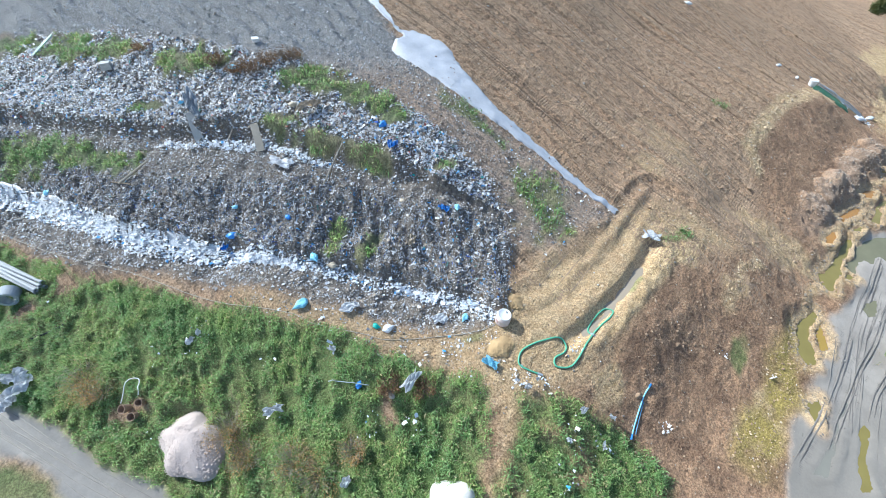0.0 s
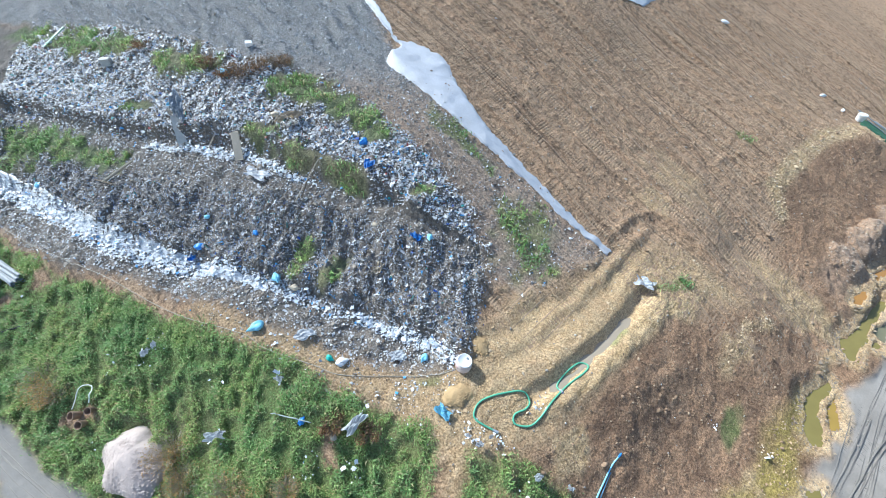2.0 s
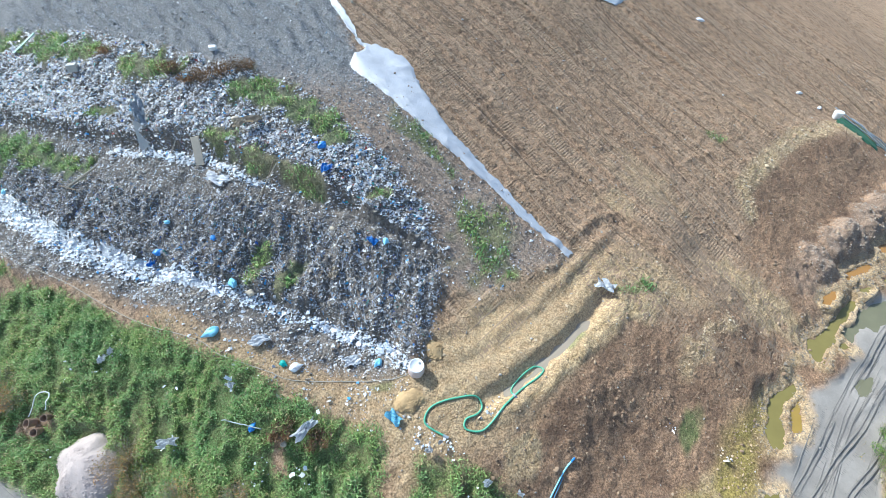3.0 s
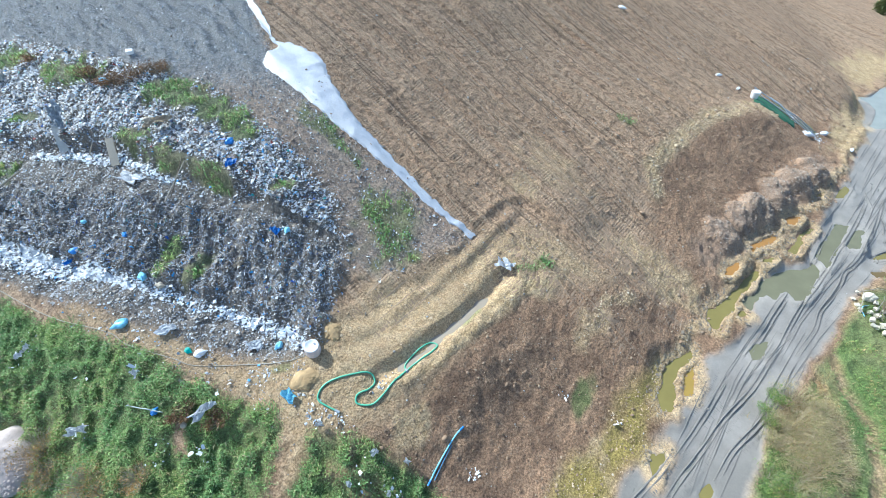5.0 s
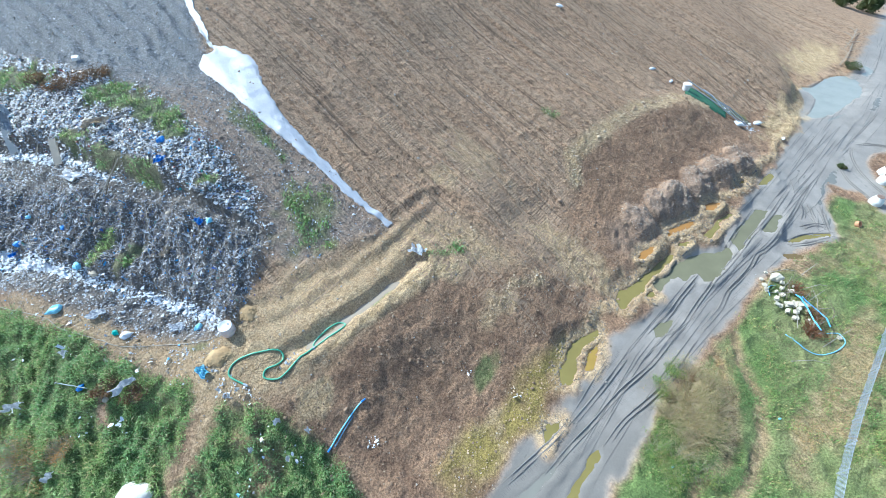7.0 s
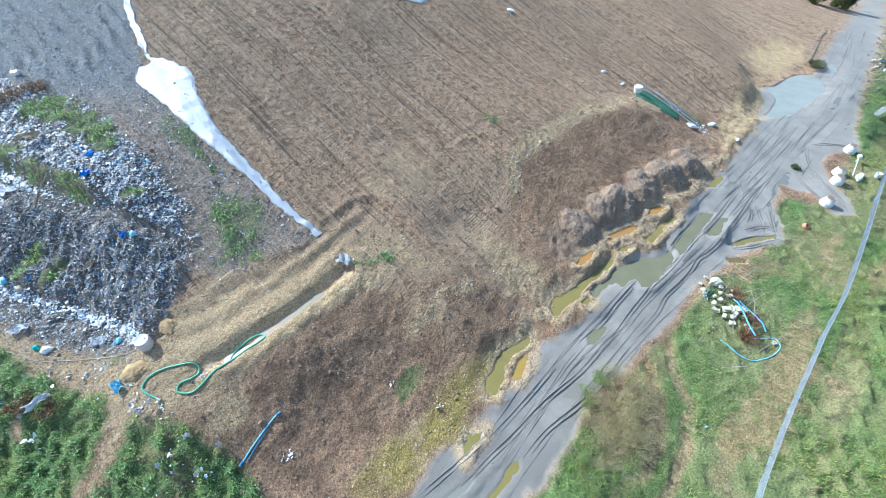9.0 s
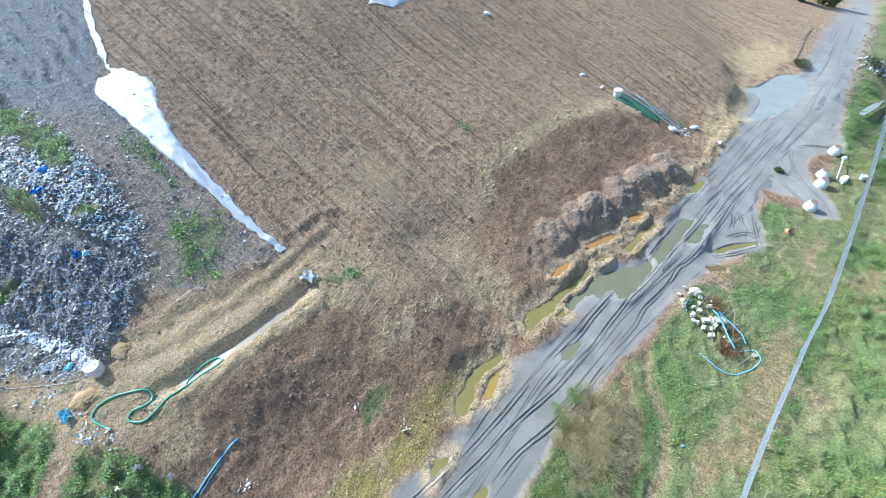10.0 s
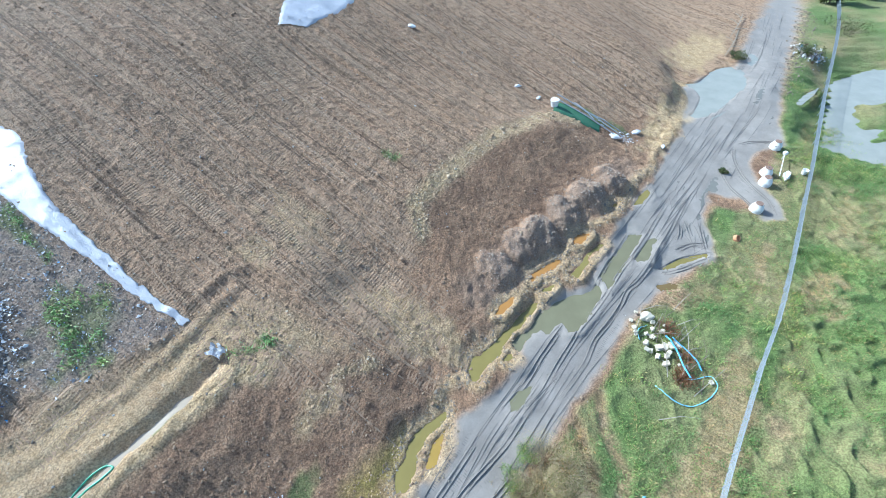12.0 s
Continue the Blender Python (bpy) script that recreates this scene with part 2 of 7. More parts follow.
YELLOW_FOOT = [(18.6, 10.4), (17.6, 9.7), (16.4, 8.9), (15.7, 7.8), (15.0, 6.8), (13.6, 5.9), (12.2, 4.2), (13.6, 3.4), (15.3, 5.3), (16.3, 6.1), (17.0, 7.1), (17.9, 8.3)]
ROAD_WEST = [(-18, -46), (9, -6), (12.0, 0), (14.6, 4.0), (16.2, 5.8), (17.9, 7.4), (19.0, 8.4), (20.2, 9.4), (20.8, 10.5), (22.0, 11.1), (23.3, 11.9), (24.0, 13.0), (25.6, 15.4), (26.8, 16.1), (28.4, 16.3), (30.0, 18.2), (31.6, 20.0), (33.2, 21.2), (34.6, 22.8), (36.4, 24.7), (40.2, 28.6), (42.2, 31.6), (43.3, 34.4), (46.8, 36.4), (49, 36.6), (52, 40), (62, 51), (73.5, 63.5), (90, 84)]
ROAD_EAST = [(94, 82), (76.5, 62), (60.5, 43.8), (54.6, 37), (50.4, 31.8), (48.2, 28.6), (47.4, 26.6), (45.4, 26.2), (43.6, 25.2), (43.1, 23.2), (43.2, 21.6), (42.8, 19.8), (41.2, 20.0), (40.9, 21.6), (39.2, 22.2), (37.8, 20.8), (37.0, 18.4), (36.4, 17.0), (34.5, 16.5), (33.1, 15.9), (31.0, 14.7), (29.5, 13.4), (27.6, 11.9), (25.6, 10.2), (23.4, 8.3), (21.4, 5.9), (19.4, 4.0), (16, -2), (13, -6), (-13, -48)]
ROAD_EDGE = ROAD_WEST + ROAD_EAST
TRACK_WEST = [(-45, 22), (-30, 13.5), (-19, 8.4), (-17.1, 7.6), (-14.2, 5.9), (-12.1, 5.1), (-9.6, 4.0), (-4, 0.5), (-8, -4), (-13.5, 3.6), (-14.9, 4.8), (-18, 6.2), (-30, 11), (-45, 18)]
EAST = [(16, -6), (19.6, 4.1), (23.3, 7.7), (27.5, 11.3), (29.6, 12.9), (31.1, 14.6), (33.2, 15.5), (34.6, 16.1), (36.4, 17.2), (36.8, 18.4), (37.5, 20.0), (38.8, 21.2), (41.2, 20.4), (44.3, 23.8), (47.8, 28), (50.6, 31.6), (54.8, 36.8), (60.8, 43.6), (77, 62), (140, 140), (300, -100), (30, -100)]
VERGE_TRACK = [(27.4, 11.6), (27.3, 9.7), (27.2, 7.6), (26.6, 6.1), (25.2, 4.4), (22.0, 1.0)]
VERGE_TRACK_TWO = [(26.0, 9.8), (25.9, 7.3), (25.3, 5.9), (23.2, 4.2), (20.0, 1.6)]

BROAD = broad(GX, GY)
WX, WY = GX + 0.35 * fbm(GX * 0.9, GY * 0.9, 3), GY + 0.35 * fbm(GX * 0.9, GY * 0.9, 9)


def zone(poly, soft=0.3):
    return smooth(0.5 + inside(poly, WX, WY) / (2 * soft))


waste = zone(WASTE, 0.4)
tip = zone(OUTER_TIP, 0.5) * (1 - waste)
grass_west, grass_south, grass_sw = zone(WEEDS_WEST, 0.25), zone(WEEDS_SOUTH, 0.35), zone(SOUTH_WEST_GRASS, 0.3)
sand, yellow = zone(SANDY, 0.8), zone(YELLOW_FOOT, 0.5)
mud, mud_west = zone(ROAD_EDGE, 0.25), zone(TRACK_WEST, 0.25)
east = zone(EAST, 0.3) * (1 - mud)
rut_a, rut_b = beside(VERGE_TRACK, WX, WY)[1], beside(VERGE_TRACK_TWO, WX, WY)[1]
verge = smooth(1.3 - np.abs(rut_a) / 0.35) + smooth(1.2 - np.abs(rut_b) / 0.35)
def patch(x, y, rx, ry, turn=0.0, seed=0):
    c, s = math.cos(radians(turn)), math.sin(radians(turn))
    u, v = (WX - x) * c + (WY - y) * s, (WY - y) * c - (WX - x) * s
    return smooth(1.6 - 1.1 * np.hypot(u / rx, v / ry) + 0.7 * noise2(GX * 1.7, GY * 1.7, 60 + seed))


bare = np.clip(verge * 0.8 + patch(32.3, 15.2, 1.2, 0.7, 10) + patch(44, 24.6, 1.6, 1.0, 40) * 0.7 + smooth((fbm(GX * 0.35, GY * 0.35, 41) - 0.42) * 5) * 0.5, 0, 1)
ALONG, ACROSS = GX * 0.67 + GY * 0.74, GX * 0.74 - GY * 0.67
straw = np.maximum.reduce([patch(32.6, 9.2, 4.4, 0.75, 48), patch(34.4, 15.2, 1.2, 0.6, 30) * 0.8, patch(28.8, 6.4, 1.9, 0.6, 50), patch(40.8, 14.3, 1.7, 1.0, 40), patch(38.9, 16.6, 3.0, 0.35, 48), patch(23.9, 7.2, 1.2, 2.4, -35), patch(46, 19, 3.0, 0.9, 45) * 0.7, patch(53.7, 32.3, 1.2, 0.5, 45), patch(57.5, 36.2, 2.0, 0.8, 45) * 0.8, patch(62, 40.5, 3.0, 1.2, 45) * 0.7, patch(43, 10.5, 3.0, 1.0, 40) * 0.7, smooth(noise2(ACROSS * 0.75, ALONG * 0.13, 82) * 2.6 - 0.7) * 0.45])
grass_east = east * (1 - 0.85 * bare) * (1 - 0.6 * straw)


# weeds that have taken hold on the tip, on the slopes and by the liner: x, y, half lengths, turn
WEED_PATCHES = [
    (6.0, 14.6, 1.3, 1.7, 0), (2.4, 19.4, 1.9, 0.35, -42), (-26.5, 29.4, 2.2, 0.8, -20), (-21.9, 27.4, 2.0, 1.0, -20), (-18.4, 25.9, 1.9, 0.8, -18), (-12.8, 23.7, 2.0, 0.9, -20), (-5.8, 21.3, 1.7, 0.9, -25), (-3.3, 20.1, 1.7, 0.8, -30), (-1.5, 18.7, 0.9, 0.4, -35),
    (-15.1, 21.4, 0.9, 0.3, -15), (-7.0, 18.6, 1.0, 0.4, -20), (-4.9, 17.5, 1.5, 0.35, -22), (-2.7, 16.5, 1.2, 0.35, -20), (1.1, 15.6, 0.7, 0.3, 0), (-20, 20.5, 4.5, 0.7, -20), (-3.9, 13.4, 0.8, 0.5, 60), (-2.6, 12.8, 0.8, 0.35, 60),
    (-23, 20.8, 1.8, 1.1, -20), (14.6, 8.7, 0.9, 0.35, 60), (12.8, 13.6, 0.7, 0.25, 10), (19.0, 23.6, 0.5, 0.2, -50), (34.8, 28.1, 1.1, 0.4, -35), (33.0, 29.0, 1.2, 0.35, -35), (9.6, 11.0, 0.5, 0.2, 45), (1.9, 8.5, 0.35, 0.2, 0),
]
weed_tip = np.zeros_like(GX)
for k, v in enumerate(WEED_PATCHES):
    weed_tip = np.maximum(weed_tip, patch(*v, seed=k))
weed_tip = np.clip(weed_tip * 1.1, 0, 1)
bald = np.maximum.reduce([patch(-17.6, 13.1, 0.5, 0.5), patch(-19.4, 11.9, 0.7, 0.4), patch(-12.6, 7.2, 0.6, 0.4), patch(-1.7, 6.2, 0.3, 0.6), patch(6.9, 5.7, 0.7, 0.3)])
grass_west = grass_west * (1 - bald)
grass = np.clip(np.maximum.reduce([grass_west, grass_south * (1 - 0.8 * smooth(fbm(GX * 0.7, GY * 0.7, 77) * 2)), grass_sw, grass_east, weed_tip * 0.7]), 0, 1)

# the field of the tip's new cover, its cut edge and the heaps along the road
field = (1 - waste) * (1 - tip) * (1 - mud) * (1 - east) * (1 - np.maximum(grass_west, grass_sw)) * (1 - mud_west)
_, scarp_side = beside([v[:2] for v in SCARP_CREST], GX, GY)
fresh = field * smooth(0.5 + scarp_side / 1.2)
AC, AL = GX * 0.67 + GY * 0.74, GX * 0.74 - GY * 0.67
top = field * (1 - fresh)

H = BROAD.copy()
# lanes left by tracked machines, which run down the field
bend_of = AC + 0.9 * noise2(AL * 0.07, AC * 0.06, 5)
lane = noise2(bend_of * 1.3, AL * 0.03, 21) * 0.7 + noise2(bend_of * 3.1, AL * 0.05, 22) * 0.55
wind_row = np.maximum(0, 0.18 - np.abs(noise2(bend_of * 1.05, AL * 0.035, 24))) / 0.18 * smooth(0.4 + noise2(AL * 0.25, AC * 0.5, 27))
H += top * (1 - 0.6 * sand) * (0.07 * lane + 0.13 * wind_row + 0.03 * fbm(AC * 2.2, AL * 0.12, 23, 3) + 0.06 * fbm(GX * 1.1, GY * 1.1, 25) + 0.14 * np.maximum(0, fbm(GX * 2.6, GY * 2.6, 26, 3) - 0.15))
H += tip * (0.14 * np.sin(AC * 6.4 + 3.5 * fbm(GX * 0.35, GY * 0.35, 28)) * smooth((GY - 21.5) / 3) + 0.07 * fbm(GX * 1.5, GY * 1.5, 29))
# fresh faces: clods and slumped lumps at the foot
clods = fbm(GX * 1.6, GY * 1.6, 31, 5)
H += fresh * (0.065 * clods + 0.10 * np.maximum(0, fbm(GX * 4, GY * 4, 35, 3)))
HEAP_FOOT = [(22.6, 16.2), (24.6, 17.4), (27.0, 18.9), (29.4, 20.9), (31.6, 22.6), (34, 24.4)]
_, foot_side = beside(HEAP_FOOT, GX, GY)
lumps = smooth(1.25 - np.abs(foot_side) / 1.15) * fresh
H += lumps * (0.10 * np.abs(fbm(GX * 1.7, GY * 1.7, 38, 4)) + 0.08 * clods)
mounds = np.zeros_like(GX)
for mx, my, mr, mh in ((23.9, 17.4, 1.0, 0.40), (25.6, 18.5, 0.95, 0.42), (27.0, 19.3, 1.1, 0.62), (28.6, 20.5, 1.1, 0.66), (30.6, 21.9, 1.2, 0.75), (32.4, 23.1, 1.1, 0.70), (29.6, 21.6, 0.8, 0.35), (26.3, 19.4, 0.7, 0.3)):
    d = np.hypot(GX - mx + 0.3 * fbm(GX * 1.1, GY * 1.1, 32), (GY - my) * 0.9 + 0.3 * fbm(GX * 1.1, GY * 1.1, 65)) / mr
    mound = np.clip(1 - d ** 1.7, 0, 1) ** 0.8
    H += mh * mound
    mounds = np.maximum(mounds, smooth(1.6 - 1.2 * d))
H += mounds * (0.24 * fbm(GX * 1.9, GY * 1.9, 74, 4) + 0.14 * np.maximum(0, fbm(GX * 5, GY * 5, 78, 2)))
lumps = np.maximum(lumps * 0.6, mounds)
HEAP_RIDGE = [(20.4, 19.3), (20.3, 20.6), (21.3, 21.5), (22.5, 22.8), (24.1, 24.1), (25.5, 25.4), (27.5, 26.4), (28.9, 27.2), (30.2, 27.8), (31.4, 27.7)]
_, ridge_side = beside(HEAP_RIDGE, GX, GY)
ridge = smooth(1.2 - np.abs(ridge_side + 0.14 + 0.15 * fbm(GX * 0.8, GY * 0.8, 38)) / 0.62)
H += smooth(1.1 - np.abs(ridge_side + 0.6) / 0.5) * (0.07 * np.maximum(-0.2, fbm(GX * 1.3, GY * 1.3, 36)) + 0.07 * np.maximum(0, fbm(GX * 4.0, GY * 4.0, 37, 2)))
# the drain cut along the cover's foot, its banks and the old cut above it
DRAIN_LINE = [(5.2, 7.9), (7.0, 9.0), (8.9, 10.6), (10.0, 11.7), (11.3, 13.2)]
drain_run, drain_side = beside(DRAIN_LINE, GX, GY)
cut = smooth(1.25 - np.abs(drain_side) / 0.36) * smooth(drain_run / 0.8)
BANK = [(11.4, 13.3), (13.0, 13.1), (14.6, 13.5), (13.6, 12.75), (12.0, 12.0), (10.9, 11.0), (9.75, 9.9), (8.55, 8.9), (6.95, 7.85), (6.2, 7.6), (7.3, 8.6), (9.0, 10.1), (10.4, 11.6)]
bank = zone(BANK, 0.2)
drain_side = drain_side + 0.16 * fbm(GX * 1.1, GY * 1.1, 44)
H += -0.24 * cut + smooth(drain_run / 0.8) * (0.5 + 0.8 * np.abs(noise2(GX * 0.6, GY * 0.6, 42))) * (0.12 * smooth(1.2 - np.abs(drain_side + 0.75) / 0.5) + 0.05 * smooth(1 - np.abs(drain_side - 0.75) / 0.4))
H += 0.03 * smooth(1.3 - np.abs(drain_side - 0.9 + 0.2 * noise2(drain_run * 0.8, drain_side * 0, 86)) / 0.5) * smooth((drain_run - 0.6) / 1.2) * smooth((9.6 - drain_run) / 1.5)
strata = drain_side * 2.6 + 1.1 * noise2(GX * 0.7, GY * 0.7, 45)
H += bank * (0.05 * smooth(1.4 - np.abs(drain_side - 1.0) / 0.8) + 0.05 * (strata - np.floor(strata)) + 0.07 * fbm(GX * 2.2, GY * 2.2, 49))
# curved berms round the drain's head
for line, up in (([(8.2, 13.6), (9.6, 15.1), (10.6, 16.3), (11.6, 17.0), (12.7, 17.2), (13.5, 16.8)], 0.20), ([(9.2, 13.4), (10.2, 14.6), (11.3, 15.7), (12.2, 16.4), (13.5, 16.7)], 0.10), ([(10.4, 13.2), (11.6, 14.8), (12.6, 15.8)], 0.07), ([(9.8, 14.7), (10.9, 15.95), (12.0, 16.7), (13.2, 16.95)], -0.06)):
    along, off = beside(line, WX, WY)
    H += up * smooth(1 - np.abs(off) / 0.32) * smooth(along / 1.5) * smooth((sum(math.dist(p, q) for p, q in zip(line, line[1:])) - along) / 1.2) * (0.6 + 0.6 * noise2(GX * 0.8, GY * 0.8, 47))
OLD_CUT = [(4.4, 10.2), (6.6, 11.6), (8.8, 13.4), (10.3, 15.4), (11.6, 16.6)]
_, old_side = beside(OLD_CUT, GX, GY)
H += 0.05 * np.sin(np.clip(old_side, -1.6, 1.6) * 5.2 + 1.6 * noise2(GX * 0.8, GY * 0.8, 40)) * smooth(1.6 - np.abs(old_side)) * (1 - waste) + sand * (0.07 * fbm(GX * 1.6, GY * 1.6, 39) + 0.05 * np.maximum(0, fbm(GX * 4, GY * 4, 34, 3)))
# waste: benches with a ragged skin, steep faces
_, low_side = beside([v[:2] for v in LOWER_CREST], GX, GY)
_, low_foot = beside([v[:2] for v in LOWER_FOOT], GX, GY)
_, up_side = beside([v[:2] for v in UPPER_CREST], GX, GY)
_, up_foot = beside([v[:2] for v in UPPER_FOOT], GX, GY)
low_face = waste * smooth(0.5 + (low_side + 0.3) / 1.0) * smooth(0.5 - low_foot / 0.9)
up_face = waste * smooth(0.5 + (up_side + 1.3) / 1.0) * smooth(0.5 - up_foot / 0.7)
H += waste * (0.18 * fbm(GX * 1.8, GY * 1.8, 43, 5) + 0.14 * np.maximum(0, fbm(GX * 3.2, GY * 3.2, 50, 2))) + up_face * (0.22 + 0.16 * fbm(GX * 1.1, GY * 1.1, 46)) + low_face * (0.18 + 0.30 * fbm(GX * 2.4, GY * 0.8, 48))
H += waste * 0.5 * smooth(0.5 - (up_foot + 0.25) / 0.4) * smooth(1 + up_foot / 2.6) + waste * 0.35 * smooth(0.5 - (low_foot + 0.2) / 0.5) * smooth(1 + low_foot / 2.2)
H -= waste * 0.18 * smooth(1 - np.abs(up_foot + 0.1) / 0.5)
# weeds and meadow, rougher beyond the fence
beyond = smooth(beside([v[:2] for v in FENCE], GX, GY)[1] / 1.0)
tussock = np.clip(1 - 3.0 * np.abs(noise2(GX * 1.7 + 0.6 * GY, GY * 1.3, 51) * 0.8 + 0.35 * noise2(GX * 3.0, GY * 2.6, 52)), -0.7, 1)
H += np.maximum(grass_west, grass_south) * (0.15 * tussock + 0.12 * fbm(GX * 0.8, GY * 0.8, 54, 3) + 0.06 * fbm(GX * 3.2, GY * 3.2, 53, 3)) + grass_east * (0.06 * fbm(GX * 1.3, GY * 1.3, 55) + (0.11 + 0.13 * beyond) * np.clip(1 - 2.6 * np.abs(noise2(GX * 1.2, GY * 0.9, 56) + 0.4 * noise2(GX * 2.4, GY * 2.4, 59)), -0.5, 1)) - 0.10 * verge * east
# the road and its ruts
road_run, road_side = beside([v[:2] for v in ROAD], GX, GY)
sway = road_side + 0.25 * noise2(road_run * 0.07, road_side * 0 + 3, 57)
ruts = noise2(sway * 1.5, road_run * 0.04, 58) * 0.6 + 0.5 * noise2(sway * 2.9 + 0.3 * noise2(road_run * 0.3, sway, 59), road_run * 0.06, 60)
berm = np.maximum(0, 0.32 - np.abs(noise2(sway * 1.9, road_run * 0.05, 61))) / 0.32
groove = np.maximum(0, 0.2 - np.abs(noise2(sway * 0.95, road_run * 0.018, 68))) / 0.2 + 0.7 * np.maximum(0, 0.11 - np.abs(noise2(sway * 1.25 + 7, road_run * 0.025, 69))) / 0.11
H += mud * (0.012 * ruts - 0.018 * smooth(groove) + 0.02 * berm * smooth(noise2(road_run * 0.3, sway * 0.8, 62) * 2 + 0.3) + 0.008 * fbm(GX * 4, GY * 4, 63, 3)) - 0.02 * mud
west_across, west_along = GX * 0.44 + GY * 0.9, GX * 0.9 - GY * 0.44
H += mud_west * (0.05 * noise2(west_across * 1.8, west_along * 0.08, 64) + 0.03 * noise2(west_across * 4.2, west_along * 0.15, 83) + 0.02 * fbm(GX * 3, GY * 3, 85, 3) - 0.04)
spoil = smooth(1 - np.abs(road_side + 2.4 + 0.5 * noise2(road_run * 0.5, road_side * 0, 66)) / 0.55) * smooth((road_run - 12) / 2) * smooth((46 - road_run) / 4)
H += spoil * (0.06 + 0.14 * np.maximum(0, fbm(GX * 1.6, GY * 1.6, 67)) + 0.12 * np.maximum(0, fbm(GX * 4, GY * 4, 70, 2)))

# standing water: outline, colour
POOLS = []


def pool(kind, *outline):
    POOLS.append(("pond" if outline[0][0] > 50.5 and len(outline) > 9 else "pool", list(outline), kind))


pool("olive", (20.4, 10.95), (19.6, 10.6), (18.9, 10.2), (18.5, 9.7), (18.1, 9.0), (17.9, 8.4), (17.9, 8.05), (18.4, 8.0), (18.7, 8.6), (18.95, 9.3), (19.5, 9.95), (20.1, 10.45), (20.45, 10.7))
pool("amber", (20.35, 10.3), (20.0, 10.1), (19.55, 9.6), (19.35, 9.1), (19.2, 8.75), (19.5, 8.65), (19.75, 8.9), (19.95, 9.3), (20.2, 9.8))
pool("olive", (21.7, 12.0), (22.1, 11.9), (22.3, 12.4), (22.7, 12.7), (23.2, 13.2), (23.7, 13.7), (24.0, 14.1), (24.7, 14.6), (25.4, 15.1), (26.0, 15.7), (25.4, 15.5), (24.6, 15.2), (24.2, 15.0), (23.9, 14.6), (23.5, 14.1), (23.0, 13.7), (22.2, 13.2), (21.8, 13.1), (21.65, 12.6))
pool("orange", (23.5, 15.1), (23.8, 15.0), (24.2, 15.3), (24.5, 15.7), (24.75, 16.0), (24.4, 15.95), (24.0, 15.65), (23.7, 15.4))
pool("grey", (23.9, 13.7), (23.9, 13.3), (24.2, 13.2), (24.8, 13.6), (25.1, 14.0), (25.5, 14.1), (25.7, 13.8), (26.3, 14.2), (26.8, 14.3), (26.8, 13.9), (27.3, 13.9), (27.9, 14.3), (28.3, 14.7), (29.1, 15.4), (29.6, 15.9), (29.3, 16.6), (28.8, 16.3), (28.3, 16.0), (26.9, 15.9), (26.3, 15.7), (25.8, 15.3), (25.4, 14.8), (24.8, 14.3), (24.2, 13.9))
pool("grey", (29.7, 16.0), (30.8, 16.9), (31.8, 17.9), (32.9, 19.2), (32.3, 19.5), (31.8, 19.0), (30.7, 18.0), (29.5, 16.8))
pool("grey", (33.3, 19.0), (33.7, 18.8), (32.6, 17.5), (31.9, 17.3), (31.8, 17.6), (32.4, 18.2))
pool("olive", (27.8, 16.9), (28.2, 16.8), (28.9, 17.4), (29.8, 18.2), (30.5, 18.7), (30.2, 19.0), (29.7, 18.8), (29.2, 18.35), (28.8, 17.7), (28.2, 17.35), (27.8, 17.15))
pool("olive", (26.1, 16.05), (26.6, 16.15), (27.0, 16.45), (26.7, 16.55), (26.3, 16.35))
pool("orange", (25.6, 16.85), (25.7, 16.6), (26.2, 16.95), (27.1, 17.35), (27.8, 17.8), (27.4, 17.95), (26.9, 17.8), (26.2, 17.4), (25.75, 17.15))
pool("orange", (28.6, 18.6), (29.2, 18.85), (29.8, 19.4), (29.4, 19.55), (28.9, 19.3), (28.6, 18.95))
pool("amber", (31.5, 21.0), (32.1, 21.15), (32.6, 21.65), (32.1, 21.6))
pool("olive", (33.3, 21.4), (33.9, 21.4), (34.9, 22.3), (34.9, 22.8), (34.1, 22.3))
pool("olive", (23.3, 12.9), (23.6, 12.65), (23.95, 12.9), (23.7, 13.2), (23.4, 13.15))
pool("grey", (23.7, 11.4), (24.6, 11.7), (24.3, 11.2), (23.6, 10.6), (23.1, 10.4), (23.3, 11.0))
pool("olive", (33.1, 17.1), (34.4, 17.5), (36.1, 17.6), (36.2, 17.4), (34.7, 17.15), (33.5, 16.9))
pool("brown", (32.3, 15.9), (32.9, 16.05), (33.6, 15.9), (33.2, 15.5), (32.4, 15.45))
pool("olive", (17.4, 3.6), (18.3, 4.6), (18.9, 5.4), (19.3, 5.5), (19.1, 5.0), (18.3, 4.2), (17.9, 3.6), (17.6, 3.0), (17.0, 2.8))
pool("film", (15.5, 3.6), (16.3, 4.2), (17.7, 5.4), (18.9, 6.4), (19.2, 6.5), (18.2, 5.5), (17.2, 4.6), (16.0, 3.5))
pool("olive", (17.0, 6.4), (17.7, 6.6), (17.5, 6.1), (16.9, 5.4), (16.8, 5.9))
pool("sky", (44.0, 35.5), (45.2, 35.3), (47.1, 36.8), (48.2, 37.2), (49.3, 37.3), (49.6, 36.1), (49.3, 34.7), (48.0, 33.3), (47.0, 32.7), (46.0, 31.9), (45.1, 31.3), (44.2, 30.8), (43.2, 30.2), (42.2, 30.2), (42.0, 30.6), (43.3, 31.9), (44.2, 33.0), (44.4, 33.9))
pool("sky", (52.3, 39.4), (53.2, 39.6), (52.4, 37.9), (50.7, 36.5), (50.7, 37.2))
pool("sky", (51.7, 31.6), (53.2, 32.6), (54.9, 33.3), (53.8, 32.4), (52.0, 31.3))
